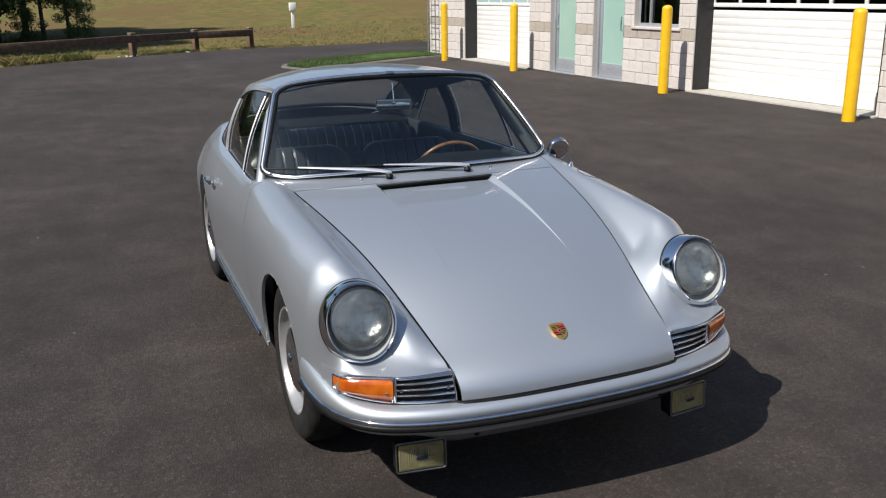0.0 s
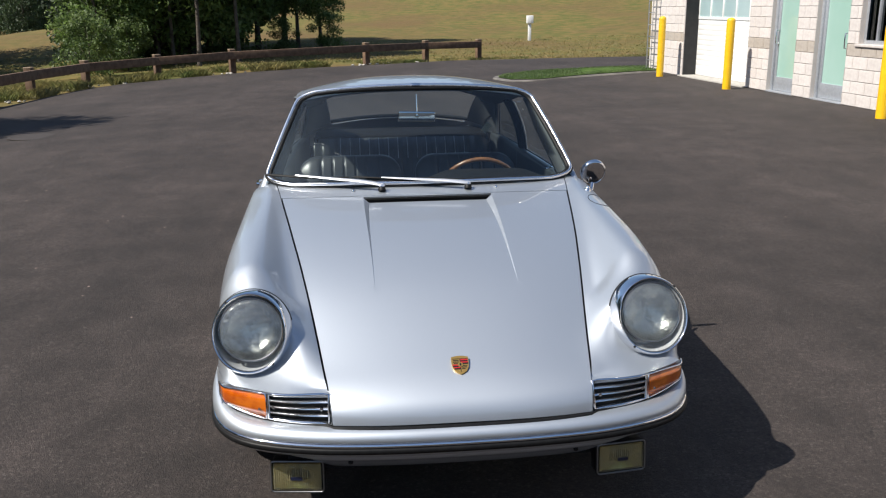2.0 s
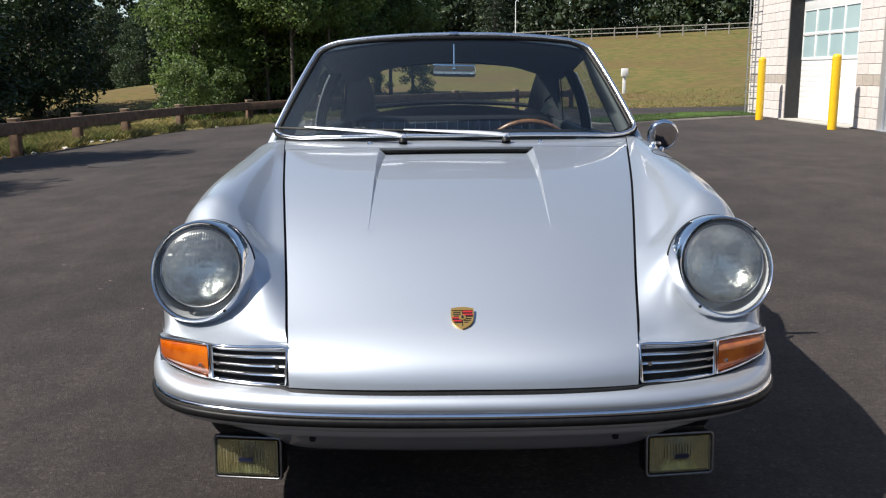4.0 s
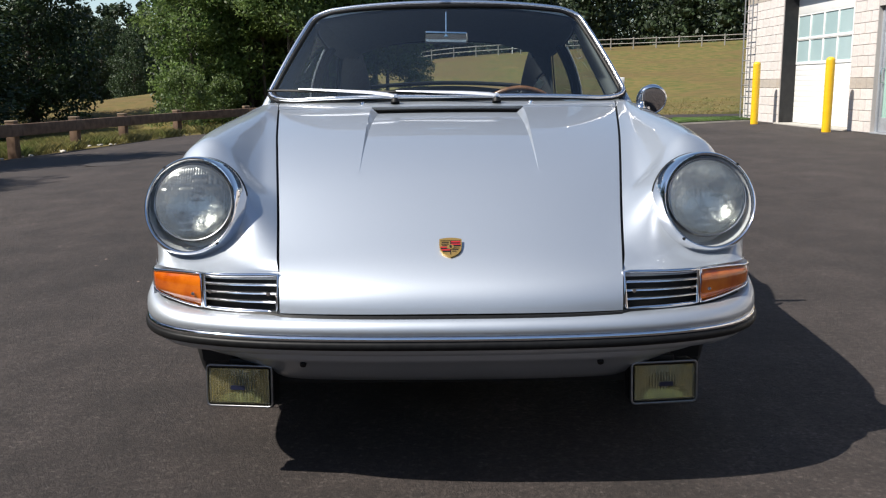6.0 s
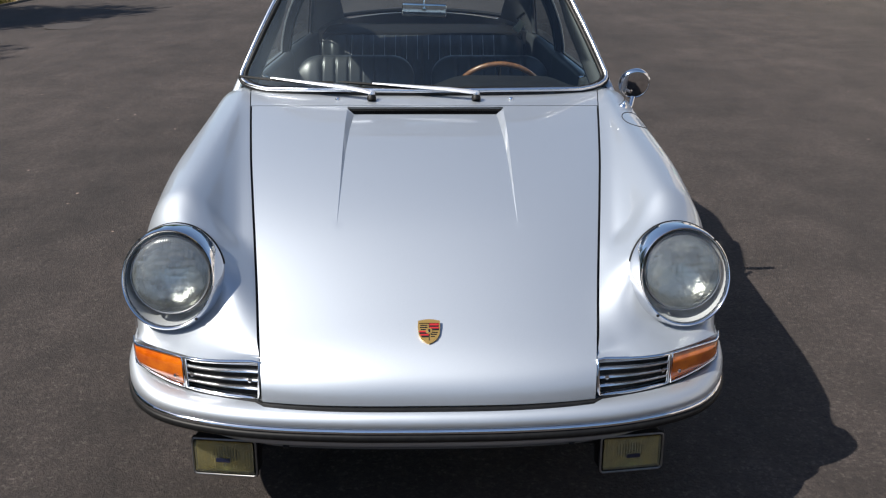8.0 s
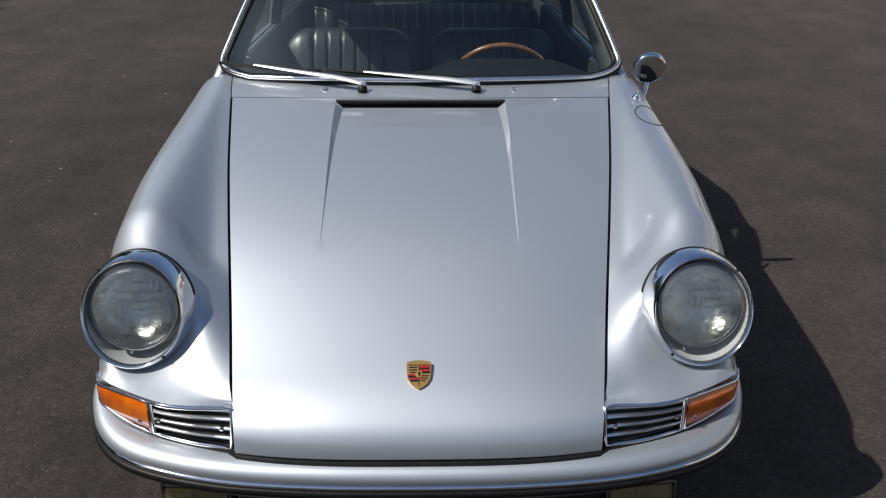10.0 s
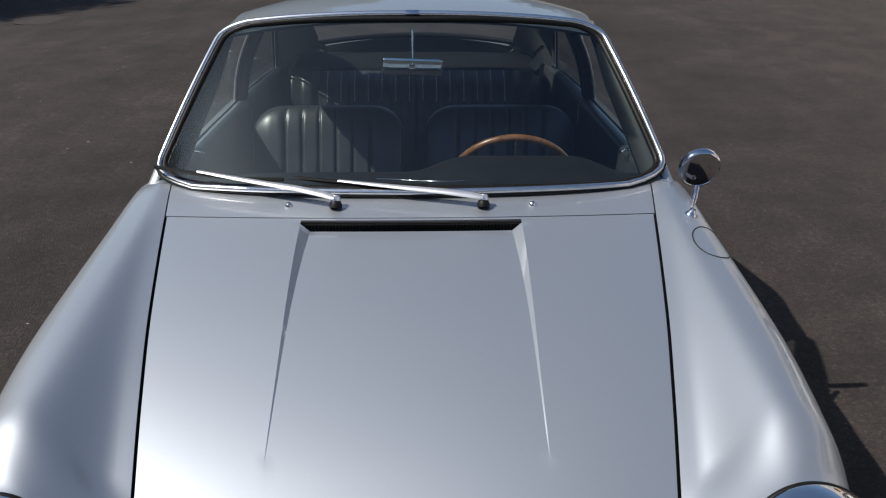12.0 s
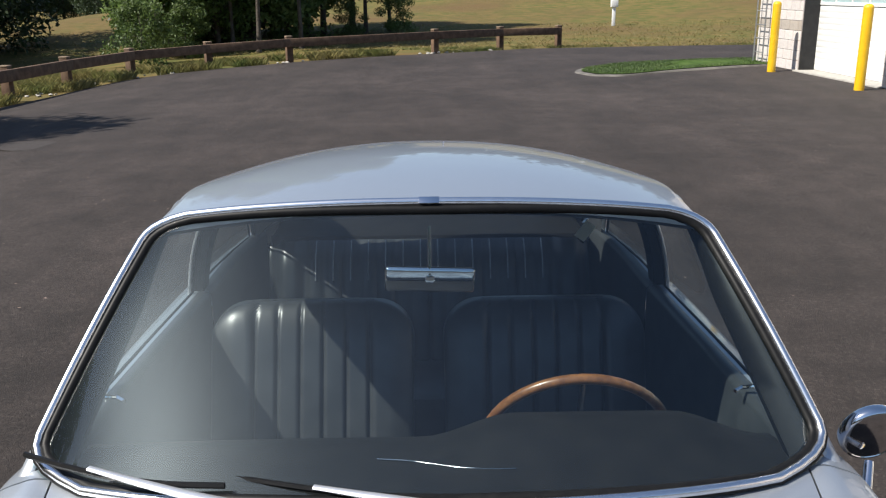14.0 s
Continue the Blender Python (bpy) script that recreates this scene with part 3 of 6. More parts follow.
def cut_lamp(bm):
    """Opens the wing for the headlamp bucket and fairs the skin evenly from the ring out into the wing."""
    back, hole = LAMP.inverted(), 0.118

    def off(v):
        p = back @ v.co
        return math.hypot(p.x, p.y / OVAL) if p.z > -0.10 else 9.0
    bmesh.ops.delete(bm, geom=[f for f in bm.faces if all(off(v) < hole for v in f.verts)], context="FACES")
    bmesh.ops.delete(bm, geom=[v for v in bm.verts if not v.link_faces], context="VERTS")
    pinned = set()
    for v in bm.verts:
        r = off(v)
        if r < hole:
            p = back @ v.co
            grow = hole / max(r, 1e-4)
            p.x, p.y = p.x * grow, p.y * grow
            p.z = -0.040 - 0.010 * p.y / (hole * OVAL)
            v.co = LAMP @ p
            pinned.add(v)
    bm.verts.index_update()
    free = []
    for v in bm.verts:
        p = back @ v.co
        r = math.hypot(p.x, p.y / OVAL)
        if v in pinned or v.is_boundary or not (r < 0.235 and -0.20 < p.z < 0.15):
            continue
        if v.co.x > edge_line(max(2.452, v.co.y - bow(v.co.x, v.co.y)))[0] + 0.012:
            free.append(v)
    column = {v.index: k for k, v in enumerate(free)}
    rows = list({w for v in free for w in [v] + [e.other_vert(v) for e in v.link_edges] if not w.is_boundary})
    rows.sort(key=lambda v: v.index)
    left, right = np.zeros((len(rows), len(free))), np.zeros((len(rows), 3))
    for k, v in enumerate(rows):
        ring = [e.other_vert(v) for e in v.link_edges]
        for w, share in [(v, 1.0)] + [(w, -1.0 / len(ring)) for w in ring]:
            if w.index in column:
                left[k, column[w.index]] += share
            else:
                right[k] -= share * np.array(w.co)
    placed = np.linalg.solve(left.T @ left, left.T @ right)
    for v, p in zip(free, placed):
        v.co = [float(c) for c in p]


def wing_panel(a, b, step=0.016):
    bm = bmesh.new()
    cuts = stations(a, 2.86, 0.008)[:-1] + stations(2.86, b, step) if a < 2.6 else stations(a, b, step)
    sheet(bm, [wing_row(s, 56) for s in cuts], flip=False)
    cut_arches(bm)
    if a < 2.6:
        cut_lamp(bm)
    skirt(bm)
    return bm


for name, a, b, label in (("front_wing", 2.468, 3.942, "silver front wing"), ("door_panel", 3.947, 5.046, "silver door skin"), ("rear_wing", 5.050, 6.58, "silver rear quarter")):
    one = wing_panel(a, b)
    two = flipped_copy(one)
    part(name, one, SILVER, car, label, 50)
    part(name, two, SILVER, car, label, 50)

# bonnet with its sunk middle panel and the air slot at the rear


def sunk(s):
    return 0.021 * sink(s) ** 1.25


bm = bmesh.new()
front = [2.452, 2.454, 2.456, 2.460, 2.465, 2.472, 2.480, 2.490, 2.503, 2.52, 2.545] + stations(2.57, SLOT_A, 0.025)
mid_f, side_f = linspace(0, 1.0, 12), linspace(1.0001, 2.0, 14)


def across(points, sign):
    return [Vector((sign * p.x, p.y, p.z)) for p in points]


# the middle panel, the two creased walls and the flanks meet in crisp lines
mid_rows, wall_rows, flank_rows = [], [], []
for s in front:
    half = [bonnet_point(f, s, sunk(s)) for f in mid_f]
    mid_rows.append(across(half[:0:-1], -1) + half)
    flank = [bonnet_point(f, s) for f in side_f]
    flank_rows.append(flank)
    wall_rows.append([half[-1], flank[0]])
sheet(bm, mid_rows, flip=True)
for sign in (1, -1):
    sheet(bm, [across(r, sign) for r in wall_rows], flip=sign > 0)
    sheet(bm, [across(r, sign) for r in flank_rows], flip=sign > 0)
outer = linspace(1.0001, 2.0, 13)
for sign in (1, -1):
    strip = []
    for s in stations(SLOT_A, REAR_EDGE, 0.0105):
        row = [bonnet_point(f, s) for f in outer]
        strip.append([Vector((p.x * sign, p.y, p.z)) for p in row])
    sheet(bm, strip, flip=sign > 0)
back = []
for s in (SLOT_B, 3.692, REAR_EDGE):
    row = [bonnet_point(f * 0.25 / 0.24, s) if f < 0.9 else bonnet_point(1.0001, s) for f in linspace(0, 1.0, 12)]
    back.append([Vector((-p.x, p.y, p.z)) for p in row[:0:-1]] + row)
sheet(bm, back, flip=True)
bmesh.ops.remove_doubles(bm, verts=[v for v in bm.verts if v.co.y < 2.96 or v.co.y > 3.665], dist=2e-4)
bmesh.ops.recalc_face_normals(bm, faces=bm.faces[:])
bm.normal_update()
if sum(f.normal.z for f in bm.faces) < 0:
    bmesh.ops.reverse_faces(bm, faces=bm.faces[:])
bonnet = part("bonnet", bm, SILVER, car, "silver bonnet with a sunk middle panel", 28, False)
bm = bmesh.new()
for sign in (1, -1):
    rim = [bonnet_point(2.0, s) for s in front + [REAR_EDGE]]
    sheet(bm, [across(rim, sign), across([p - Vector((0, 0, 0.014)) for p in rim], sign)])
lip = [bonnet_point(f, 2.452) for f in mid_f + side_f]
lip = across(lip[:0:-1], -1) + lip
sheet(bm, [lip, [p + Vector((0, 0.016, -0.003)) for p in lip]])
part("bonnet_edge", bm, RUBBER, bonnet, "black seam strip", 40)

bm = bmesh.new()
box(bm, -0.275, 0.275, 3.645, 3.72, 0.836, 0.844)
box(bm, -0.275, 0.275, 3.708, 3.72, 0.84, 0.872)
part("slot_floor", bm, DARK, bonnet)
bm = bmesh.new()
for k in range(64):
    x = -0.262 + k * 0.524 / 63
    box(bm, x - 0.0012, x + 0.0012, 3.687, 3.691, 0.846, 0.884)
part("slot_grille", bm, RUBBER, bonnet, "fine black slot grille")

# cowl below the windscreen
SCREEN_B = [(0, 3.818, 0.921), (0.25, 3.828, 0.921), (0.45, 3.860, 0.916), (0.60, 3.910, 0.908), (0.668, 3.948, 0.904), (0.700, 3.982, 0.908)]


def screen_base(x):
    return spline([(p[0], p[1]) for p in SCREEN_B], abs(x))[0]


bm = bmesh.new()
rows = []
for s in (3.7025, 3.712, 3.73, 3.76, 3.80, 3.85, 3.90, 3.95, 3.99):
    row = []
    for u in linspace(-1, 1, 33):
        x = u * spline(BONNET, s)[1]
        y = min(s + 0.053 * (x / 0.612) ** 2 * (1 - smoothstep(3.72, 3.95, s)), screen_base(x) + 0.012 + 0.0001 * (s - 3.7))
        zc, xh, zh = spline(BONNET, y)
        row.append(Vector((u * xh, y, zc + (zh - zc) * u * u)))
    rows.append(row)
sheet(bm, rows)
bmesh.ops.recalc_face_normals(bm, faces=bm.faces[:])
skirt(bm, 0.012)
part("cowl", bm, SILVER, car, "silver scuttle panel", 50)

# dark channels under the seams
for sign in (1, -1):
    bm = bmesh.new()
    rows = []
    for s in stations(2.53, 3.99, 0.06):
        xh, zh = edge_line(s)
        rows.append([Vector((sign * (xh + d), s + bow(xh, s), zh - 0.011 - 0.3 * abs(d))) for d in (-0.025, 0.025)])
    sheet(bm, rows)
    part("seam_channel", bm, DARK, car)
    for s in (3.9445, 5.048):
        bm = bmesh.new()
        line = wing_row(s, 30)[3:]
        sheet(bm, [[Vector((sign * (p.x - 0.007), p.y + d, p.z)) for p in line] for d in (-0.02, 0.02)])
        part("door_gap", bm, DARK, car)
bm = bmesh.new()
row_a = [Vector((x, 3.69 + 0.053 * (x / 0.612) ** 2, 0.879 - 0.012 * (x / 0.6) ** 2)) for x in linspace(-0.6, 0.6, 16)]
row_b = [Vector((x, 3.712 + 0.053 * (x / 0.612) ** 2, 0.881 - 0.012 * (x / 0.6) ** 2)) for x in linspace(-0.6, 0.6, 16)]
sheet(bm, [row_a, row_b])
part("cowl_gap", bm, DARK, car)

# nose panel behind lamps and grilles


def nose_y(x):
    return 2.468 + 0.185 * (abs(x) / 0.74) ** 3 if abs(x) < 0.74 else 2.653 + (abs(x) - 0.74) * 2.9


for sign in (1, -1):
    bm = bmesh.new()
    xs = linspace(0.4035, 0.775, 30)
    sheet(bm, [[Vector((sign * x, nose_y(x) + nose_lean(x, z) + 0.012 + d, z)) for x in xs] for d, z in ((0.004, 0.530), (0.0, 0.522), (0.0, 0.45), (0.0, 0.42), (0.01, 0.36))], flip=sign > 0)
    part("nose_panel", bm, SILVER, car, "", 60)

# bumper, its bright strip and rubber, and the apron below
BUMP = [(0, 2.423), (0.2, 2.427), (0.4, 2.445), (0.55, 2.480), (0.66, 2.530), (0.730, 2.60), (0.772, 2.69), (0.791, 2.79), (0.798, 2.90), (0.798, 2.955)]


def plan_line(n=26):
    half = curve_through([(x, y, 0) for x, y in BUMP], n)
    full = [Vector((-p.x, p.y, 0)) for p in half[:0:-1]] + half
    out = []
    for i, p in enumerate(full):
        a = full[min(i + 1, len(full) - 1)] - full[max(i - 1, 0)]
        a.normalize()
        out.append((p, Vector((a.y, -a.x, 0))))
    return out


def wrap(profile, n=26, skip=0, inward=0.0, rise=0.045):
    """A band round the nose: (offset outwards, height) pairs; its upper edge climbs towards the ends."""
    bm = bmesh.new()
    line = plan_line(n)
    line = line[skip:len(line) - skip]
    rows = []
    for p, out in line:
        climb = rise * smoothstep(2.50, 2.90, p.y)
        tuck = inward * smoothstep(0.40, 0.78, abs(p.x))
        rows.append([Vector(((p.x + out.x * o) * (1 - tuck * max(0.0, 0.37 - z)), p.y + out.y * o + tuck * 0.5 * max(0.0, 0.37 - z), z + climb * smoothstep(0.404, 0.438, z))) for o, z in profile])
    sheet(bm, rows)
    bmesh.ops.recalc_face_normals(bm, faces=bm.faces[:])
    return bm


bumper = part("bumper", wrap([(-0.062, 0.425), (-0.058, 0.436), (-0.045, 0.4405), (-0.028, 0.4415), (-0.012, 0.440), (-0.002, 0.435), (0.006, 0.425), (0.008, 0.414), (0.006, 0.407), (0.001, 0.404),
                              (-0.002, 0.395), (-0.002, 0.372), (-0.006, 0.362), (-0.018, 0.351), (-0.04, 0.349)], 40), SILVER, car, "silver front bumper", 50)
part("bright_strip", wrap([(-0.003, 0.4055), (0.005, 0.405), (0.0095, 0.401), (0.010, 0.396), (0.007, 0.3915), (0.003, 0.390)], 40), CHROME, bumper, "polished bumper strip", 60)
part("rubber_strip", wrap([(0.001, 0.392), (0.0095, 0.3915), (0.0135, 0.387), (0.0135, 0.378), (0.010, 0.3725), (-0.004, 0.371)], 40), RUBBER, bumper, "black bumper rubber", 60)
bm = bmesh.new()
rows = []
for p, out in [q for q in plan_line(40) if abs(q[0].x) < 0.755]:
    gap = min(0.075, nose_y(p.x) + 0.004 - p.y) if abs(p.x) > 0.42 else 2.452 + bow(p.x, 2.452) + 0.004 - p.y
    climb = 0.045 * smoothstep(2.50, 2.90, p.y)
    rows.append([Vector((p.x + out.x * o, p.y + out.y * o, z + climb)) for o, z in ((-gap - 0.008, 0.430), (-gap - 0.002, 0.440), (-gap + 0.005, 0.4455), (-gap + 0.014, 0.4455), (-gap + 0.019, 0.438))])
sheet(bm, rows)
bmesh.ops.recalc_face_normals(bm, faces=bm.faces[:])
part("bumper_gasket", bm, RUBBER, bumper)
apron = part("apron", wrap([(-0.016, 0.353), (-0.022, 0.342), (-0.028, 0.3345), (-0.042, 0.326), (-0.062, 0.309), (-0.085, 0.290), (-0.112, 0.270), (-0.145, 0.251), (-0.20, 0.236)], 40, 4, 2.0), SILVER, car, "silver front apron", 60)
for x in (-0.35, 0.35):
    bm = bmesh.new()
    lathe(bm, [(0.0, 0.004), (0.007, 0.004), (0.008, 0.0), (0.008, -0.004)], Matrix.Translation((x, 2.478, 0.323)) @ pose(0, 0, 0, 128, 0, 0), 12)
    part("tow_hole_plug", bm, RUBBER, apron)


BOWL = surface("lamp_bowl_paint", (0.62, 0.625, 0.63), 0.4, 0.35, (0.68, 0.68, 0.69), 20.0)
# turn lamps and horn grilles on either side
for sign in (1, -1):
    def nose(x, z, out=0.0):
        return Vector((sign * x, nose_y(x) + nose_lean(x, z) - out, z))

    def setback(x):
        return 0.006 - 0.005 * (1 - smoothstep(0.41, 0.52, x))

    def lamp_edges(f):
        return 0.5265 - 0.008 * f**2, 0.4445 + 0.010 * f + 0.020 * f * f

    bm = bmesh.new()
    xs = linspace(0.602, 0.757, 14)
    rows = []
    for i, x in enumerate(xs):
        f = i / 13
        top, low = lamp_edges(f)
        top, low = top - 0.0025, low + 0.0025
        rows.append([nose(x, low + (top - low) * h, 0.003 + 0.008 * f**2 + (0.013 + 0.004 * f) * (1 - (2 * h - 1) ** 4) * (1 - f**8)) for h in linspace(0, 1, 9)])
    sheet(bm, rows, flip=sign > 0)
    lamp = part("turn_lamp", bm, AMBER, car, "amber front turn lamp lens", 50)
    bm = bmesh.new()
    fs = [(x - 0.602) / 0.155 for x in xs]
    rim = [nose(x, lamp_edges(f)[0], 0.007 + 0.006 * f**2) for x, f in zip(xs, fs)] + [nose(x, lamp_edges(f)[1], 0.007 + 0.006 * f**2) for x, f in zip(xs[::-1], fs[::-1])]
    tube(bm, rim, 0.0034, 8, closed=True)
    part("lamp_rim", bm, CHROME, lamp, "chrome lamp surround", 60)
    for x, z in ((0.622, 0.478),):
        bm = bmesh.new()
        lathe(bm, [(0.0, 0.004), (0.004, 0.003), (0.005, 0.0)], Matrix.Translation(nose(x, z, 0.020)) @ pose(0, 0, 0, 90, 0, sign * 12), 8)
        part("lamp_screw", bm, BRUSHED, lamp)

    bm = bmesh.new()
    rim = [nose(x, 0.5265, setback(x)) for x in linspace(0.4085, 0.594, 10)] + [nose(x, 0.4455, setback(x)) for x in linspace(0.594, 0.4105, 10)]
    tube(bm, rim, 0.0052, 10, closed=True)
    frame_ob = part("horn_grille", bm, CHROME, car, "chrome horn grille with three slim bars", 60)
    bm = bmesh.new()
    sheet(bm, [[nose(x, z, -0.010) for x in linspace(0.41, 0.596, 8)] for z in (0.446, 0.526)], flip=sign < 0)
    part("grille_back", bm, DARK, frame_ob)
    for z in (0.4665, 0.4855, 0.5045):
        bm = bmesh.new()
        rows = []
        for x in linspace(0.413, 0.592, 10):
            rows.append([nose(x, z + dz, o + setback(x) - 0.006) for o, dz in ((-0.004, -0.0018), (0.0070, -0.0029), (0.0088, -0.0018), (0.0085, 0.0012), (0.0050, 0.0031), (-0.004, 0.0028))])
        sheet(bm, rows, close=True)
        bmesh.ops.recalc_face_normals(bm, faces=bm.faces[:])
        part("grille_bar", bm, TRIM, frame_ob, "", 40)
    for x in (0.432, 0.578):
        bm = bmesh.new()
        lathe(bm, [(0.0, 0.004), (0.005, 0.003), (0.006, 0.0), (0.006, -0.006)], Matrix.Translation(nose(x, 0.485, setback(x) + 0.001)) @ pose(0, 0, 0, 90, 0, sign * 8), 10)
        part("grille_screw", bm, CHROME, frame_ob)

    # headlamp: bucket ring, cover glass, dark bowl, sealed beam
    # the ring's mouth sits lower and further out than its foot
    slant = Matrix(((1, 0, sign * 0.09, sign * 0.0045), (0, 1, -0.10, -0.005), (0, 0, 1, 0), (0, 0, 0, 1)))
    base = Matrix.Translation((sign * 0.649, 2.700, 0.678)) @ Matrix.Rotation(radians(90 - 23), 4, "X") @ slant
    bm = bmesh.new()
    lathe(bm, [(0.112, -0.11), (0.1150, -0.062), (0.1255, -0.055), (0.1275, -0.050), (0.1272, -0.043), (0.1250, -0.028), (0.1215, -0.012), (0.1180, 0.0015), (0.1155, 0.0065), (0.1135, 0.0085), (0.1112, 0.0078), (0.1095, 0.0045), (0.1085, -0.001), (0.1080, -0.012)], base, 72, OVAL)
    bm.faces.ensure_lookup_table()
    bmesh.ops.delete(bm, geom=[f for f in bm.faces if len(f.verts) > 10], context="FACES")
    ring = part("headlamp", bm, CHROME, car, "round headlamp with a chrome ring and clear cover glass", 50)
    bm = bmesh.new()
    lathe(bm, [(0.1262, -0.0485), (0.1290, -0.0500), (0.1292, -0.0550), (0.1255, -0.0590)], base, 72, OVAL)
    bmesh.ops.delete(bm, geom=[f for f in bm.faces if len(f.verts) > 10], context="FACES")
    part("ring_seal", bm, RUBBER, ring, "", 60)
    bm = bmesh.new()
    lathe(bm, [(0.1100, 0.000)] + [(0.1095 * math.cos(a), 0.001 + 0.026 * math.sin(a)) for a in linspace(0.1, 1.5, 10)] + [(0.0, 0.027)], base, 48, OVAL)
    bmesh.ops.delete(bm, geom=[f for f in bm.faces if len(f.verts) > 10], context="FACES")
    part("cover_glass", bm, CLEAR, ring, "", 60)
    bm = bmesh.new()
    lathe(bm, [(0.1088, -0.002), (0.106, -0.02), (0.101, -0.05), (0.090, -0.075), (0.0, -0.085)], base, 48, OVAL, False)
    part("lamp_bowl", bm, BOWL, ring, "grey lamp bowl", 50)
    beam = Matrix.Translation((sign * 0.651, 2.708, 0.681)) @ Matrix.Rotation(radians(90 - 16), 4, "X")
    bm = bmesh.new()
    lathe(bm, [(0.093, 0.0), (0.086, -0.018), (0.069, -0.036), (0.045, -0.047), (0.022, -0.052), (0.0, -0.053)], beam, 40, 1.0, False)
    part("reflector", bm, REFLECTOR, ring, "", 60)
    bm = bmesh.new()
    rows = []
    for v in linspace(-1, 1, 71):
        half = math.sqrt(max(0.0, 1 - v * v)) * 0.098 + 0.0002
        row = []
        for u in linspace(-1, 1, 131):
            x, y = u * half, v * 0.098
            r = math.hypot(x, y) / 0.098
            band, cell = int((y + 0.1) / 0.024), int((x + 0.1) / 0.034)
            kind = (band * 3 + cell * 5 + band * cell) % 4
            flute = (0.0012 * abs(math.sin(x * 480)) if kind < 2 else 0.0016 * abs(math.sin(x * 240 + band)) if kind == 2 else 0.0010 * math.sin(y * 300)) + 0.0006 * ((band + cell) % 2)
            row.append(beam @ Vector((x, y, 0.018 * (1 - r * r) + flute * (1 - smoothstep(0.86, 0.95, r)))))
        rows.append(row)
    sheet(bm, rows)
    part("ribbed_lens", bm, LENS, ring, "ribbed sealed-beam lens", 60)
    bm = bmesh.new()
    lathe(bm, [(0.0965, 0.002), (0.0990, 0.003), (0.1010, -0.003), (0.1005, -0.014)], beam, 48)
    bmesh.ops.delete(bm, geom=[f for f in bm.faces if len(f.verts) > 10], context="FACES")
    part("beam_rim", bm, DULL, ring, "", 60)
    for a in (-128 if sign > 0 else -52, 48 if sign > 0 else 128):
        bm = bmesh.new()
        q = base @ Vector((0.1155 * math.cos(radians(a)), 0.1155 * OVAL * math.sin(radians(a)), 0.006))
        lathe(bm, [(0.0, 0.003), (0.003, 0.003), (0.0045, 0.0)], Matrix.Translation(q) @ base.to_3x3().to_4x4(), 10)
        part("ring_screw", bm, RUBBER, ring)

    # fog lamp on its bracket
    fx = sign * 0.519
    tilt = Matrix.Translation((fx, 2.533, 0.250)) @ pose(0, 0, 0, -4, 0, sign * 7) @ Matrix.Diagonal((0.985, 1.0, 1.05, 1.0))
    bm = bmesh.new()
    box(bm, -0.084, 0.084, 0.022, 0.066, -0.048, 0.048, 0.010, tilt, 3)
    for q0, q1, r0, r1 in ((-0.084, -0.079, -0.048, 0.048), (0.079, 0.084, -0.048, 0.048), (-0.079, 0.079, -0.048, -0.043), (-0.079, 0.079, 0.043, 0.048)):
        box(bm, q0, q1, 0.008, 0.024, r0, r1, 0, tilt)
    fog = part("fog_lamp", bm, RUBBER, car, "rectangular fog lamp with a pale yellow ribbed lens", 40)
    bm = bmesh.new()
    rim = []
    for cx, cz, a0 in ((0.074, 0.039, 0), (-0.074, 0.039, 90), (-0.074, -0.039, 180), (0.074, -0.039, 270)):
        rim += [tilt @ Vector((cx + 0.009 * math.cos(radians(a0 + d)), 0.008, cz + 0.009 * math.sin(radians(a0 + d)))) for d in (0, 30, 60, 90)]
    tube(bm, rim, 0.0028, 8, closed=True)
    part("fog_rim", bm, DULL, fog, "dull metal rim", 60)
    bm = bmesh.new()
    rows = []
    for z in (-0.041, -0.036, -0.02, 0.0, 0.02, 0.036, 0.041):
        rows.append([tilt @ Vector((x, 0.006 - 0.008 * (1 - (x / 0.08) ** 2) * (1 - (z / 0.042) ** 2) + 0.0024 * math.sin(x * 900), z)) for x in linspace(-0.077, 0.077, 150)])
    sheet(bm, rows)
    part("fog_lens", bm, FOGGLASS, fog, "pale yellow ribbed glass", 60)
    bm = bmesh.new()
    rows = []
    for z in linspace(-0.040, 0.040, 9):
        rows.append([tilt @ Vector((x, 0.0088 + 0.010 * (1 - (x / 0.078) ** 2) * (1 - (z / 0.042) ** 2) + 0.0060 * abs(math.sin(x * 430)), z)) for x in linspace(-0.075, 0.075, 110)])
    sheet(bm, rows)
    part("fog_reflector", bm, FOG_REFLECT, fog, "", 60)
    bm = bmesh.new()
    box(bm, -0.018, 0.018, 0.0, 0.002, -0.006, 0.004, 0, tilt @ Matrix.Translation((0, -0.0055, 0)))
    part("maker_plate", bm, surface("blue_plate", (0.010, 0.013, 0.035), 0.4), fog, "small dark blue plate")
    bm = bmesh.new()
    box(bm, -0.03, 0.03, 0.02, 0.06, 0.045, 0.062, 0.003, tilt)
    box(bm, -0.012, 0.012, 0.03, 0.10, 0.055, 0.12, 0.003, tilt)
    part("fog_bracket", bm, RUBBER, fog)

# enamel crest as plain coloured fields
CREST = Matrix.Translation((0, 2.583, 0.5775)) @ Matrix.Rotation(radians(31), 4, "X")
GOLD = surface("crest_gold", (0.50, 0.31, 0.10), 0.32, 0.7, (0.44, 0.28, 0.08), 90.0)
RED = surface("crest_red", (0.35, 0.02, 0.02), 0.25)
INK = surface("crest_black", (0.01, 0.01, 0.01), 0.25)


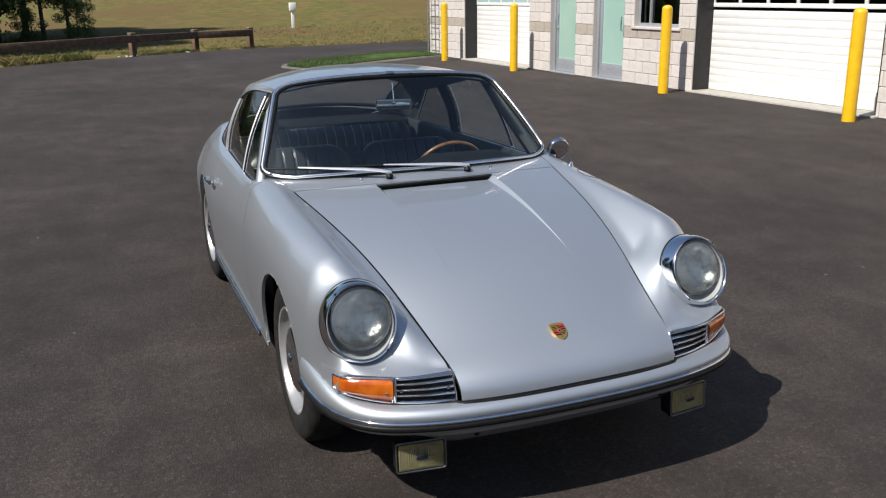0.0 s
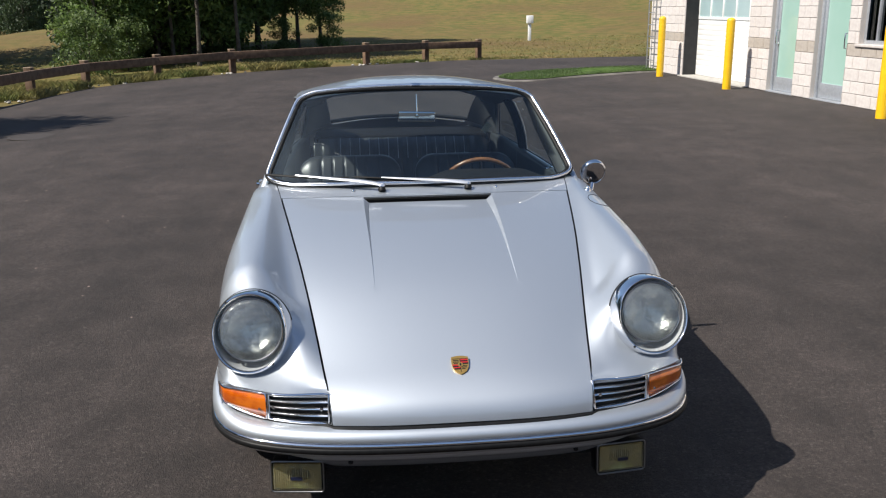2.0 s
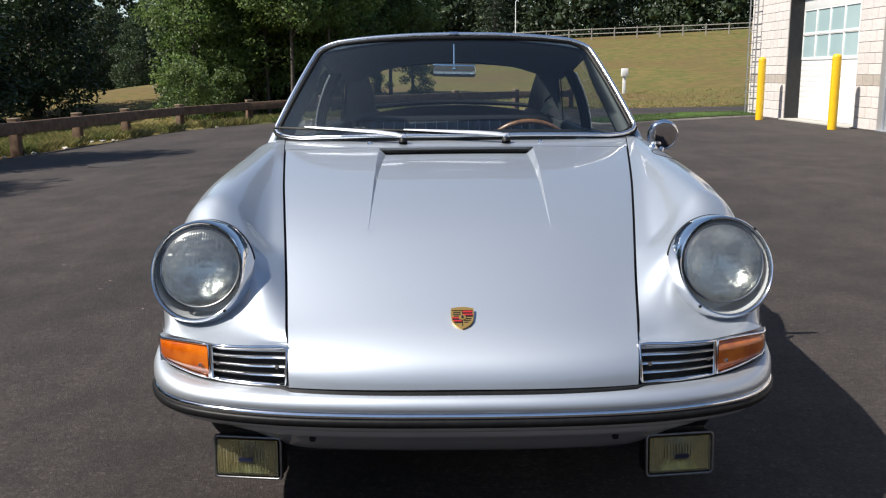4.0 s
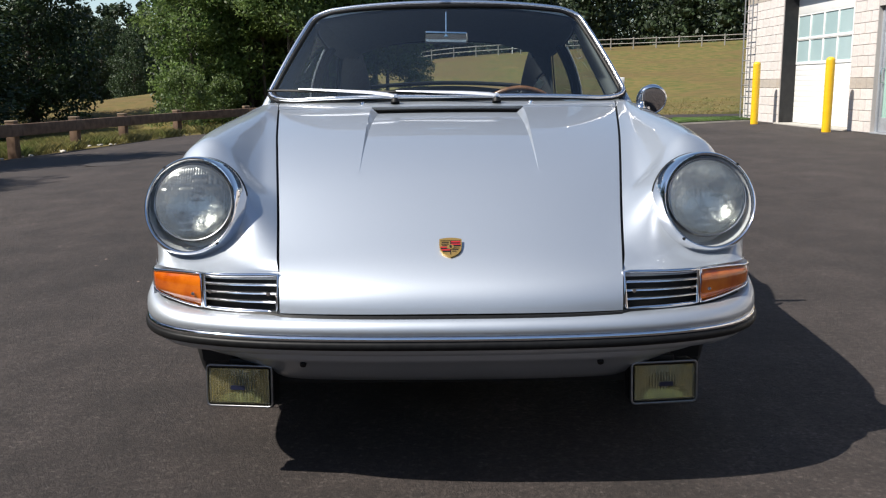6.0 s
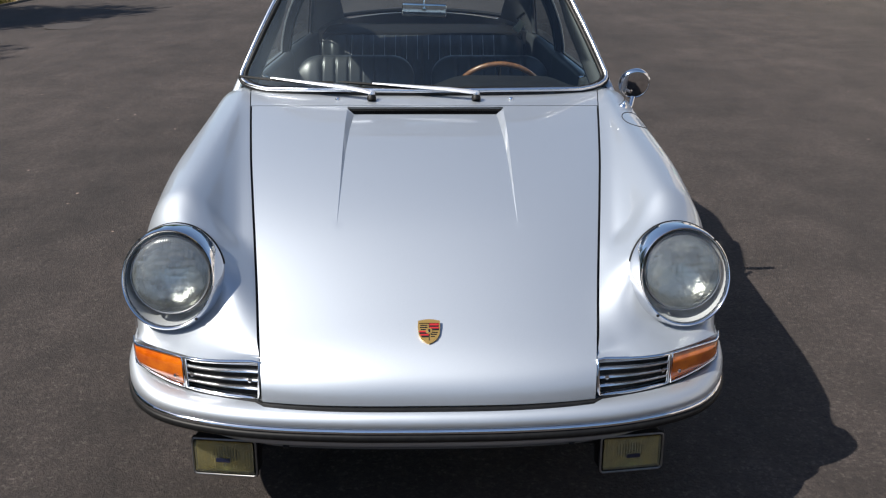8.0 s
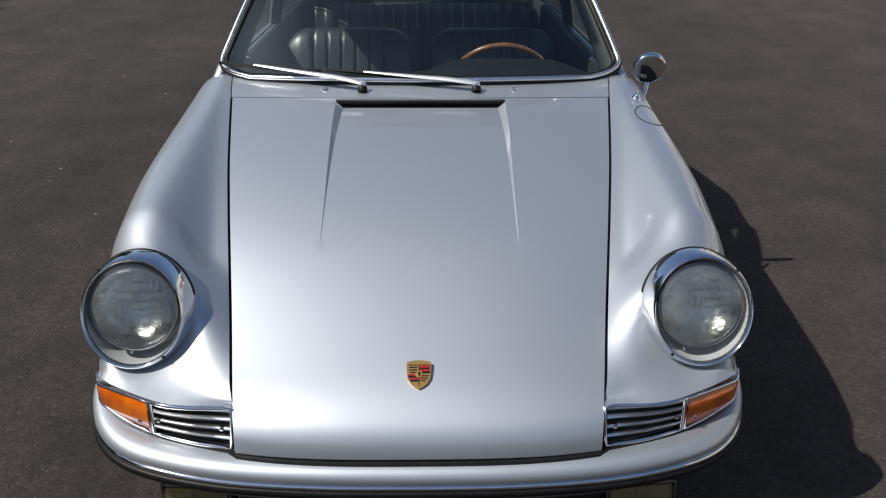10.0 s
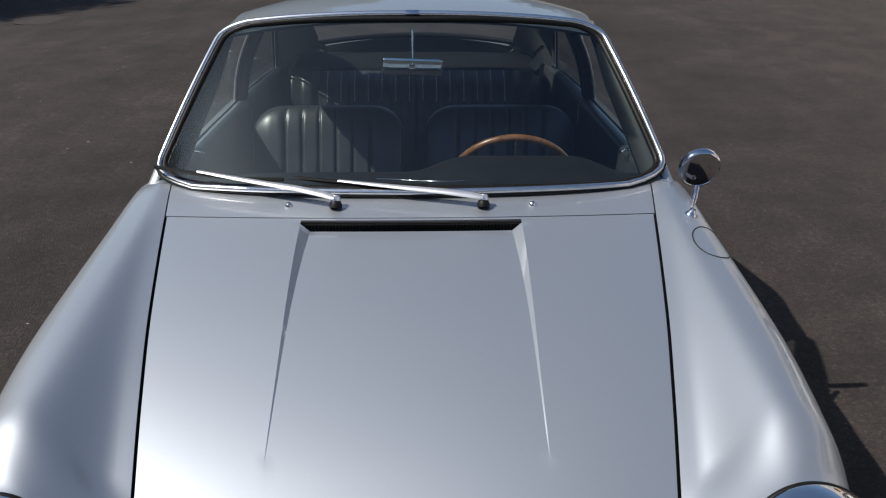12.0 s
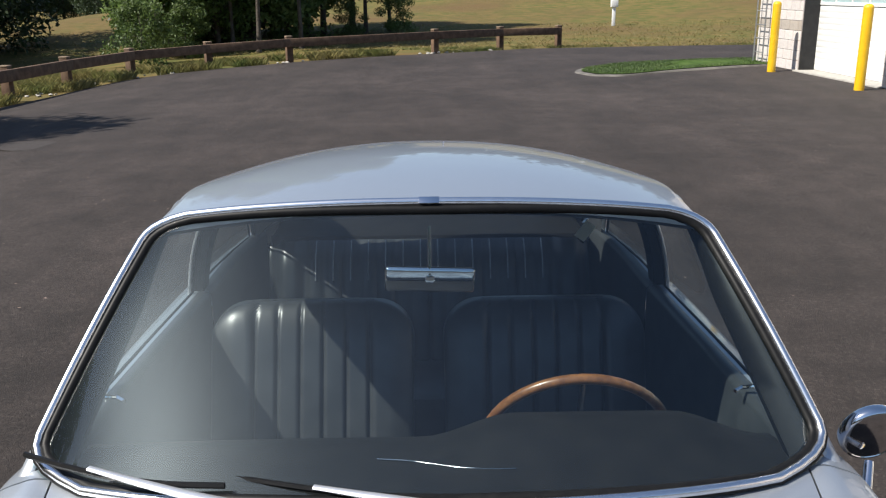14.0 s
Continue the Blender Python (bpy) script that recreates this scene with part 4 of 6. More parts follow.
def shield(scale, height):
    pts = [(-0.027, 0.030), (-0.012, 0.0335), (0, 0.0345), (0.012, 0.0335), (0.027, 0.030), (0.0275, 0.012), (0.0255, -0.010), (0.018, -0.024), (0.008, -0.032), (0, -0.036),
           (-0.008, -0.032), (-0.018, -0.024), (-0.0255, -0.010), (-0.0275, 0.012)]
    bm = bmesh.new()
    vs = [bm.verts.new(CREST @ Vector((x * scale, y * scale, 0.0))) for x, y in pts]
    f = bm.faces.new(vs)
    top = bmesh.ops.extrude_face_region(bm, geom=[f])["geom"]
    for v in top:
        if isinstance(v, bmesh.types.BMVert):
            v.co += (CREST.to_3x3() @ Vector((0, 0, height)))
    bmesh.ops.recalc_face_normals(bm, faces=bm.faces[:])
    return bm


badge = part("badge", shield(1.0, 0.005), GOLD, car, "gold, red and black enamel shield badge", 30)


def badge_fields(rects, material, lift):
    bm = bmesh.new()
    for x0, x1, y0, y1 in rects:
        box(bm, x0, x1, y0, y1, 0.0045, lift, 0, CREST)
    part("enamel_field", bm, material, badge, "", 0)


badge_fields([(-0.0245, 0.0245, 0.0215, 0.0228), (-0.0008, 0.0008, -0.027, 0.021)], INK, 0.0062)
badge_fields([(0.001, 0.0235, 0.0115, 0.0155), (0.001, 0.0245, 0.002, 0.0065), (-0.0235, -0.001, -0.0085, -0.004), (-0.019, -0.001, -0.018, -0.0135)], INK, 0.0058)
badge_fields([(0.001, 0.024, 0.0158, 0.0212), (0.001, 0.0245, 0.0068, 0.0113), (-0.0242, -0.001, -0.0038, 0.0008), (-0.0215, -0.001, -0.0133, -0.0088)], RED, 0.0059)
badge_fields([(-0.0215, -0.004, 0.015, 0.0178), (-0.0225, -0.004, 0.009, 0.0118), (-0.0205, -0.005, 0.003, 0.0058), (0.004, 0.0215, -0.0055, -0.0028), (0.004, 0.019, -0.0112, -0.0085), (0.004, 0.014, -0.0170, -0.0145)], INK, 0.0057)
bm = bmesh.new()
lathe(bm, [(0.0085, 0.004), (0.0085, 0.0066), (0.0, 0.0072)], CREST @ Matrix.Translation((0, -0.0005, 0)), 16)
part("badge_boss", bm, GOLD, badge)
bm = bmesh.new()
box(bm, -0.0028, 0.0028, -0.005, 0.004, 0.006, 0.0082, 0.001, CREST)
part("boss_field", bm, INK, badge)

# ---- cabin: glass, roof and pillars ----
SCREEN_T = [(0, 4.275, 1.291), (0.18, 4.279, 1.289), (0.34, 4.288, 1.281), (0.46, 4.298, 1.269), (0.52, 4.305, 1.259), (0.545, 4.310, 1.250)]


def both(points):
    return [Vector((-p.x, p.y, p.z)) for p in points[:0:-1]] + list(points)


screen_low, screen_top = both(curve_through(SCREEN_B, 14)), both(curve_through(SCREEN_T, 14))


def screen_point(i, v, out=0.0):
    p = screen_low[i].lerp(screen_top[i], v)
    bulge = 0.012 * math.sin(math.pi * v) * abs((i - 14) / 14) ** 4
    return p + Vector((0, -0.6, 0.8)) * (bulge + out)


bm = bmesh.new()
sheet(bm, [[screen_point(i, v) for i in range(29)] for v in linspace(0, 1, 12)])
screen = part("windscreen", bm, SCREENGLASS, car, "clear windscreen glass with bright trim", 60)


def outline(grow, out):
    """Closed line round the windscreen with rounded corners."""
    low = [screen_point(i, 0, out) for i in range(3, 26)]
    right = [screen_point(28, v, out) for v in linspace(0.11, 0.91, 10)]
    top = [screen_point(i, 1, out) for i in range(26, 1, -1)]
    left = [screen_point(0, v, out) for v in linspace(0.91, 0.11, 10)]

    def corner(a, b, c):
        return [a * (1 - f) ** 2 + b * 2 * f * (1 - f) + c * f * f for f in (0.2, 0.4, 0.6, 0.8)]
    line = low + corner(low[-1], screen_point(28, 0, out), right[0]) + right + corner(right[-1], screen_point(28, 1, out), top[0])
    line += top + corner(top[-1], screen_point(0, 1, out), left[0]) + left + corner(left[-1], screen_point(0, 0, out), low[0])
    mid = sum(line, Vector()) / len(line)
    return [p + (p - mid).normalized() * grow for p in line]


bm = bmesh.new()
tube(bm, outline(-0.006, 0.002), 0.0095, 10, closed=True)
part("screen_seal", bm, RUBBER, screen, "black rubber seal", 60)
bm = bmesh.new()
tube(bm, outline(0.008, 0.008), 0.0082, 12, closed=True)
part("screen_trim", bm, TRIM, screen, "bright windscreen trim", 60)
bm = bmesh.new()
tube(bm, outline(0.0165, 0.002), 0.0045, 8, closed=True)
part("outer_seal", bm, RUBBER, screen, "", 60)
bm = bmesh.new()
q = screen_point(14, 1, 0.015)
box(bm, -0.02, 0.02, -0.008, 0.008, -0.002, 0.003, 0.001, Matrix.Translation(q + Vector((0, 0.004, 0.003))) @ pose(0, 0, 0, 38, 0, 0))
part("trim_clip", bm, CHROME, screen)

# roof: station, middle height, half width, edge height
ROOF = [(4.30, 1.294, 0.548, 1.247), (4.36, 1.301, 0.550, 1.250), (4.5, 1.3105, 0.554, 1.253), (4.64, 1.314, 0.557, 1.252), (4.78, 1.312, 0.556, 1.240), (5.0, 1.296, 0.546, 1.214), (5.15, 1.277, 0.530, 1.189), (5.27, 1.256, 0.508, 1.167), (5.46, 1.206, 0.462, 1.134)]


def roof_point(f, s, inside=0.0):
    zc, xe, ze = spline(ROOF, s)
    x = f * xe
    fwd = 0.024 * (1 - smoothstep(4.3, 4.7, s)) * (1 - f * f)
    return Vector((x * (1 - inside), s - fwd, ze + (zc - ze) * (1 - abs(f) ** 2.4) - inside * 0.5))


def rail_at(y):
    """Lower edge of the roof's rounded side, where the side glass begins."""
    p = roof_point(1, y)
    out = smoothstep(4.36, 4.78, y) * (1 - smoothstep(5.22, 5.42, y))
    return Vector((p.x + 0.004 + 0.038 * out, y, p.z - 0.022 - 0.008 * smoothstep(4.30, 4.50, y) - 0.034 * smoothstep(4.50, 5.10, y) * (1 - smoothstep(5.25, 5.42, y))))


def roof_side(s, sign):
    """From the roof's edge round and down to the rail."""
    a, b = roof_point(1, s), rail_at(s)
    m = Vector((a.x + (b.x - a.x) * 0.72, s, a.z - (a.z - b.z) * 0.24))
    pts = [a * ((1 - v) * (1 - v)) + m * (2 * v * (1 - v)) + b * (v * v) for v in (0.2, 0.4, 0.6, 0.8, 1.0)]
    return [Vector((sign * p.x, a.y + (p.y - a.y), p.z)) for p in pts]


bm = bmesh.new()
fs = [-1, -0.985, -0.96, -0.92] + linspace(-0.86, 0.86, 27) + [0.92, 0.96, 0.985, 1]
sheet(bm, [roof_side(s, -1)[::-1] + [roof_point(f, s) for f in fs] + roof_side(s, 1) for s in stations(4.296, 5.40, 0.04)])
bmesh.ops.recalc_face_normals(bm, faces=bm.faces[:])
skirt(bm, 0.012)
roof = part("roof", bm, SILVER, car, "silver roof skin", 50)
bm = bmesh.new()
sheet(bm, [[roof_point(f * 0.97, s) - Vector((0, 0, 0.022)) for f in fs] for s in stations(4.31, 5.385, 0.06)], flip=True)
part("headlining", bm, LINER, car, "dark headlining", 60)
bm = bmesh.new()
tube(bm, [(0.04, 4.93, 1.285), (0.042, 4.945, 1.309)], 0.0016, 6)
part("roof_aerial_stub", bm, BRUSHED, roof)
for sign in (1, -1):
    rail = [Vector((sign * (rail_at(s).x + 0.003), s, rail_at(s).z + 0.004)) for s in stations(4.36, 5.30, 0.06)]
    bm = bmesh.new()
    tube(bm, rail, 0.0045, 8)
    part("drip_rail", bm, SILVER, roof, "", 60)
    # windscreen pillar
    low, high = Vector((0.702, 4.008, 0.904)), Vector((0.554, 4.335, 1.250))
    bm = bmesh.new()
    rows = []
    for v in linspace(-0.13, 1.0, 15):
        c = low.lerp(high, v) + Vector((0.004, 0, 0)) * math.sin(math.pi * v)
        slim = 1 - 0.6 * smoothstep(0.55, 1.0, v)
        ring_pts = [(-0.020, -0.020, 0.002), (-0.004, -0.020, 0.014), (0.012, -0.006, 0.012), (0.018, 0.014, 0.002), (0.010, 0.034, -0.006), (-0.020, 0.034, -0.012), (-0.03, 0.0, -0.01)]
        rows.append([Vector((sign * (c.x + a * slim - 0.008 * (1 - slim)), c.y + b, c.z + d * slim - 0.02 * (1 - slim))) for a, b, d in ring_pts])
    sheet(bm, rows, close=True)
    bmesh.ops.recalc_face_normals(bm, faces=bm.faces[:])
    pillar = part("windscreen_pillar", bm, SILVER, car, "", 60)
    bm = bmesh.new()
    rows = []
    for v in linspace(-0.04, 0.97, 12):
        c = low.lerp(high, v) + Vector((0.004, 0, 0)) * math.sin(math.pi * v)
        slim, wide = 1 - 0.6 * smoothstep(0.55, 1.0, v), 1 - 0.6 * v
        rows.append([Vector((sign * (c.x + a * slim - 0.008 * (1 - slim)), c.y + b, c.z + d * slim - 0.02 * (1 - slim))) for a, b, d in ((-0.012, -0.0240, 0.004), (-0.0245, -0.0235, 0.0), (-0.036 - 0.024 * wide, 0.004, -0.012), (-0.030 - 0.026 * wide, 0.052, -0.018), (0.0, 0.056, -0.012))])
    sheet(bm, rows)
    bmesh.ops.recalc_face_normals(bm, faces=bm.faces[:])
    part("pillar_lining", bm, RUBBER, pillar, "black inner lining", 60)

    def belt_at(y):
        x, z = edge_line(y)
        return Vector((x + 0.024, y, z + 0.001))

    def side_point(y0, y1, v):
        """From the belt at y0 to the rail at y1."""
        a, b = belt_at(y0) - Vector((0.018 * smoothstep(5.1, 5.6, y0), 0, 0)), rail_at(y1)
        p = a.lerp(b, v)
        return Vector((sign * (p.x + 0.018 * math.sin(math.pi * v) * (1 - smoothstep(5.0, 5.5, y0))), p.y, p.z))

    # quarter light, door glass, rear side glass: (belt front, rail front, belt back, rail back)
    for name, bf, rf, bb, rb in (("quarter_light", 4.06, 4.37, 4.36, 4.43), ("door_glass", 4.37, 4.44, 5.02, 4.985), ("rear_side_glass", 5.09, 5.06, 5.56, 5.22)):
        bm = bmesh.new()
        rows = [[side_point(bf + (bb - bf) * u, rf + (rb - rf) * u, v) for u in linspace(0, 1, 8)] for v in linspace(0, 1, 8)]
        sheet(bm, rows, flip=sign > 0)
        pane = part(name, bm, TINTED if name == "rear_side_glass" else GLASS, car, "dark side glass in a bright frame" if name == "rear_side_glass" else "clear side glass in a bright frame", 60)
        loop = [side_point(bf + (bb - bf) * u, rf + (rb - rf) * u, 0) for u in linspace(0, 1, 8)] + [side_point(bb, rb, v) for v in linspace(0.1, 0.9, 6)]
        loop += [side_point(bf + (bb - bf) * u, rf + (rb - rf) * u, 1) for u in linspace(1, 0, 8)] + [side_point(bf, rf, v) for v in linspace(0.9, 0.1, 6)]
        bm = bmesh.new()
        tube(bm, loop, 0.0042, 8, closed=True)
        part("glass_frame", bm, RUBBER, pane, "narrow black window frame", 60)
        for shift, r in {"door_glass": ((0.034, 0.0075), (-0.014, 0.0045)), "quarter_light": ((0.006, 0.0045),)}.get(name, ()):
            bm = bmesh.new()
            tube(bm, [side_point(bb + shift, rb + shift, v) + Vector((sign * 0.005, 0, 0)) for v in linspace(0.0, 0.95, 10)], r, 8)
            part("frame_strip", bm, SATIN, pane, "bright strip on the frame", 60)
    # rail lining over the side glass
    bm = bmesh.new()
    rows = []
    for y in stations(4.36, 5.36, 0.08):
        high, low_edge = roof_point(1, y), rail_at(y)
        rows.append([Vector((sign * (high.x - 0.020), y, high.z - 0.012)), Vector((sign * (low_edge.x - 0.014), y, low_edge.z)), Vector((sign * (low_edge.x - 0.004), y, low_edge.z - 0.005))])
    sheet(bm, rows)
    part("rail_lining", bm, LINER, roof, "dark rail lining", 50)
    # door pillar, black inside
    bm = bmesh.new()
    rows = []
    for v in linspace(0, 1, 8):
        p, o = side_point(5.03, 4.995, v), side_point(5.08, 5.05, v)
        rows.append([p, o, o - Vector((sign * 0.03, 0, 0)), p - Vector((sign * 0.03, 0, 0))])
    sheet(bm, rows, close=True)
    bmesh.ops.recalc_face_normals(bm, faces=bm.faces[:])
    part("door_pillar", bm, RUBBER, car, "", 30)
    # rear roof pillar
    bm = bmesh.new()
    rows = []
    for v in linspace(0, 1, 12):
        a = side_point(5.575, 5.235, v)
        b = Vector((sign * (0.455 + 0.02 * v), 5.765 - 0.395 * v, 0.950 + 0.212 * v + 0.02 * math.sin(math.pi * v)))
        rows.append([a.lerp(b, u) + Vector((sign * 0.010, 0.006, 0.010)) * math.sin(math.pi * u) * (1 - v) for u in linspace(0, 1, 8)])
    foot = [Vector((sign * (edge_line(5.60 + 0.32 * u)[0] + 0.004 - 0.10 * u), 5.60 + 0.33 * u, 0.872 + 0.045 * u)) for u in linspace(0, 1, 8)]
    lining = [[p - Vector((sign * 0.016, 0.010, 0.006)) for p in r] for r in rows]
    rows.insert(0, foot)
    sheet(bm, rows)
    bmesh.ops.recalc_face_normals(bm, faces=bm.faces[:])
    back_pillar = part("roof_pillar", bm, SILVER, car, "", 50)
    bm = bmesh.new()
    sheet(bm, lining)
    bmesh.ops.recalc_face_normals(bm, faces=bm.faces[:])
    part("pillar_lining", bm, LINER, back_pillar, "dark padded pillar lining", 60)

# rear window and tail
bm = bmesh.new()
rows = []
for v in linspace(0, 1, 10):
    half = 0.452 + 0.02 * v
    rows.append([Vector((half * u, 5.765 - 0.40 * v + (0.085 - 0.045 * v) * (1 - u * u), 0.955 + 0.208 * v + (0.022 + 0.022 * v) * (1 - u * u) + 0.02 * math.sin(math.pi * v))) for u in linspace(-1, 1, 17)])
sheet(bm, rows)
rear = part("rear_window", bm, GLASS, car, "curved rear window glass", 60)
bm = bmesh.new()
tube(bm, [rows[0][i] for i in range(17)] + [rows[k][16] for k in range(1, 9)] + [rows[9][i] for i in range(16, -1, -1)] + [rows[k][0] for k in range(8, 0, -1)], 0.012, 8, closed=True)
part("rear_window_seal", bm, RUBBER, rear, "", 60)
bm = bmesh.new()
tail = []
for s in stations(5.86, 6.58, 0.05):
    x, z = spline(BELT, s)
    lift = 0.055 * (1 - smoothstep(6.3, 6.58, s))
    tail.append([Vector((x * u, s + 0.03 * (1 - u * u), z + lift * (1 - u * u))) for u in linspace(-1, 1, 17)])
tail.append([Vector((0.36 * u, 6.60, 0.36)) for u in linspace(-1, 1, 17)])
sheet(bm, tail)
bmesh.ops.recalc_face_normals(bm, faces=bm.faces[:])
part("engine_lid", bm, SILVER, car, "", 50)

# wheel housings, floor and underside
bm = bmesh.new()
for sign in (1, -1):
    for a in (AXLE_F, AXLE_R):
        prof = [Vector((0, a + 0.342 * math.cos(t), HUB + 0.342 * math.sin(t))) for t in linspace(-0.45, math.pi + 0.45, 20)]
        sheet(bm, [[Vector((sign * x, p.y, p.z)) for p in prof] for x in (0.50, 0.735)])
        bm.faces.new([bm.verts.new((sign * 0.50, p.y, p.z)) for p in prof])
box(bm, -0.50, 0.50, 2.60, 2.98, 0.24, 0.40)
box(bm, -0.74, 0.74, 3.64, 5.2, 0.19, 0.25)
box(bm, -0.49, 0.49, 2.7, 6.45, 0.20, 0.30)
part("underbody", bm, DARK, car, "dark underbody", 0)

for sign in (1, -1):
    for z in (0.272, 0.250):
        bm = bmesh.new()
        tube(bm, [(sign * 0.790, 3.81, z - 0.004), (sign * 0.793, 4.4, z), (sign * 0.790, 5.12, z + 0.004)], 0.006, 8)
        part("sill_trim", bm, BRUSHED, car, "bright sill strip", 60)

# wheels


def make_wheel(x, y, sign):
    turn = Matrix.Translation((x, y, HUB)) @ Matrix.Rotation(radians(90 * sign), 4, "Y")
    bm = bmesh.new()
    lathe(bm, [(0.200, -0.07), (0.222, -0.082), (0.268, -0.085), (0.302, -0.072), (0.314, -0.055), (0.318, -0.02), (0.318, 0.02), (0.314, 0.055), (0.302, 0.072), (0.290, 0.080), (0.268, 0.085), (0.240, 0.086), (0.222, 0.082), (0.200, 0.07)], turn, 64)
    bmesh.ops.delete(bm, geom=[f for f in bm.faces if len(f.verts) > 10], context="FACES")
    wheel = part("wheel", bm, TYRE, car, "black tyre on a light steel wheel with hubcap", 60)
    bm = bmesh.new()
    lathe(bm, [(0.208, 0.062), (0.213, 0.072), (0.209, 0.079), (0.201, 0.076), (0.194, 0.056), (0.176, 0.040), (0.158, 0.044), (0.142, 0.054), (0.125, 0.056), (0.0, 0.056)], turn, 48, 1.0, False)
    part("rim", bm, WHITEWHEEL, wheel, "light silver steel rim", 50)
    bm = bmesh.new()
    lathe(bm, [(0.126, 0.054), (0.129, 0.060), (0.122, 0.068), (0.098, 0.076), (0.06, 0.080), (0.032, 0.081), (0.029, 0.086), (0.024, 0.088), (0.0, 0.088)], turn, 48)
    part("hubcap", bm, CHROME, wheel, "chrome hubcap with a raised centre", 50)
    bm = bmesh.new()
    tube(bm, [turn @ Vector((0.0, -0.196, 0.07)), turn @ Vector((0, -0.180, 0.082))], 0.0045, 8)
    part("valve", bm, RUBBER, wheel)


for sign in (1, -1):
    make_wheel(sign * 0.685, AXLE_F, sign)
    make_wheel(sign * 0.684, AXLE_R, sign)

# door handles, door mirror, aerial base, fuel flap
for sign in (1, -1):
    bm = bmesh.new()
    hx = sign * 0.812
    tube(bm, [(hx, 4.83, 0.735), (hx + sign * 0.018, 4.85, 0.737), (hx + sign * 0.020, 4.90, 0.737), (hx + sign * 0.018, 4.95, 0.735), (hx, 4.97, 0.733)], 0.008, 8)
    lathe(bm, [(0.013, -0.01), (0.013, 0.006), (0.009, 0.012), (0, 0.013)], Matrix.Translation((hx - sign * 0.004, 4.925, 0.715)) @ Matrix.Rotation(radians(90 * sign), 4, "Y"), 14)
    part("door_handle", bm, CHROME, car, "chrome door handle", 50)

bm = bmesh.new()
face = Matrix.Translation((0.820, 4.060, 0.898)) @ pose(0, 0, 0, 106, 0, 3)
lathe(bm, [(0.0, 0.0105), (0.014, 0.0102), (0.028, 0.0090), (0.040, 0.0072), (0.0500, 0.0050), (0.0530, 0.0040), (0.0545, 0.0052), (0.0585, 0.0035), (0.0610, -0.003), (0.0612, -0.014), (0.0585, -0.018), (0.0, -0.018)], face, 40)
mirror = part("door_mirror", bm, CHROME, car, "round chrome door mirror", 50)
bm = bmesh.new()
tube(bm, [(0.812, 4.045, 0.850), (0.800, 4.02, 0.825), (0.782, 3.99, 0.800)], [0.009, 0.010, 0.013], 12)
lathe(bm, [(0.022, -0.01), (0.022, 0.004), (0.015, 0.01), (0, 0.012)], Matrix.Translation((0.772, 3.985, 0.797)) @ pose(0, 0, 0, 0, 60, 0), 20)
part("mirror_stalk", bm, CHROME, mirror, "", 50)
bm = bmesh.new()
lathe(bm, [(0.0, -0.0195), (0.055, -0.0195)], face, 32)
part("mirror_face", bm, CHROME, mirror, "", 50)

bm = bmesh.new()
lathe(bm, [(0.016, -0.01), (0.016, 0.003), (0.011, 0.008), (0.008, 0.012), (0.007, 0.020), (0.0, 0.021)], Matrix.Translation((0.706, 3.743, 0.880)) @ pose(0, 0, 0, 0, 14, 0), 18)
tube(bm, [(0.708, 3.743, 0.90), (0.713, 3.745, 0.938)], 0.002, 8)
part("aerial", bm, CHROME, car, "short chrome aerial stub", 50)

# fuel flap line on the driver's wing


def wing_smooth(u, s):
    xh, zh = edge_line(s)
    k = spline(WING, s)
    pts = [(xh + 0.0034, 0, zh)] + [(k[i], 0, k[i + 1]) for i in range(0, 10, 2)]
    row = curve_through(pts, 200)
    p = row[int(u * 200)].lerp(row[min(200, int(u * 200) + 1)], u * 200 % 1)
    return Vector((p.x, s + bow(p.x, s), p.z))


bm = bmesh.new()
loop = []
for a in linspace(0, 2 * math.pi, 29)[:-1]:
    loop.append(wing_smooth(0.165 + 0.062 * math.cos(a), 3.60 + 0.085 * math.sin(a)) + Vector((0.0002, 0, 0.0001)))
tube(bm, loop, 0.0016, 6, closed=True)
part("fuel_flap_seam", bm, DARK, car, "", 60)

# wipers and washer jets
for px, back in ((-0.190, 1.0), (0.181, 0.62)):
    pivot = Vector((px, 3.752, 0.906))
    bm = bmesh.new()
    lathe(bm, [(0.016, -0.004), (0.016, 0.006), (0.012, 0.014)], Matrix.Translation(pivot) @ pose(0, 0, 0, -20, 0, 0), 18)
    wiper = part("wiper", bm, RUBBER, car, "bright wiper arm with black blade", 50)
    bm = bmesh.new()
    lathe(bm, [(0.012, 0.010), (0.0125, 0.022), (0.009, 0.028), (0.0, 0.029)], Matrix.Translation(pivot) @ pose(0, 0, 0, -20, 0, 0), 18)
    arm = [pivot + Vector((d[0], d[1] * back, 0.022 + (d[2] - 0.022) * back)) for d in ((0.0, 0.0, 0.022), (-0.03, 0.012, 0.028), (-0.10, 0.035, 0.036), (-0.20, 0.066, 0.042), (-0.30, 0.105, 0.047), (-0.37, 0.135, 0.050))]
    tube(bm, arm, [0.0105, 0.0135, 0.0125, 0.0100, 0.0078, 0.0062], 10, flat=0.55)
    part("wiper_arm", bm, SATIN, wiper, "bright wiper arm", 50)
    bm = bmesh.new()
    blade = [pivot + Vector((d[0], d[1] * back, 0.012 + (d[2] - 0.012) * (0.4 + 0.6 * back))) for d in ((-0.50, 0.195, 0.044), (-0.42, 0.155, 0.044), (-0.33, 0.122, 0.041), (-0.24, 0.100, 0.040), (-0.14, 0.090, 0.041))]
    tube(bm, curve_through(blade, 12), 0.0045, 6, flat=1.2)
    part("wiper_blade", bm, RUBBER, wiper, "black blade", 40)
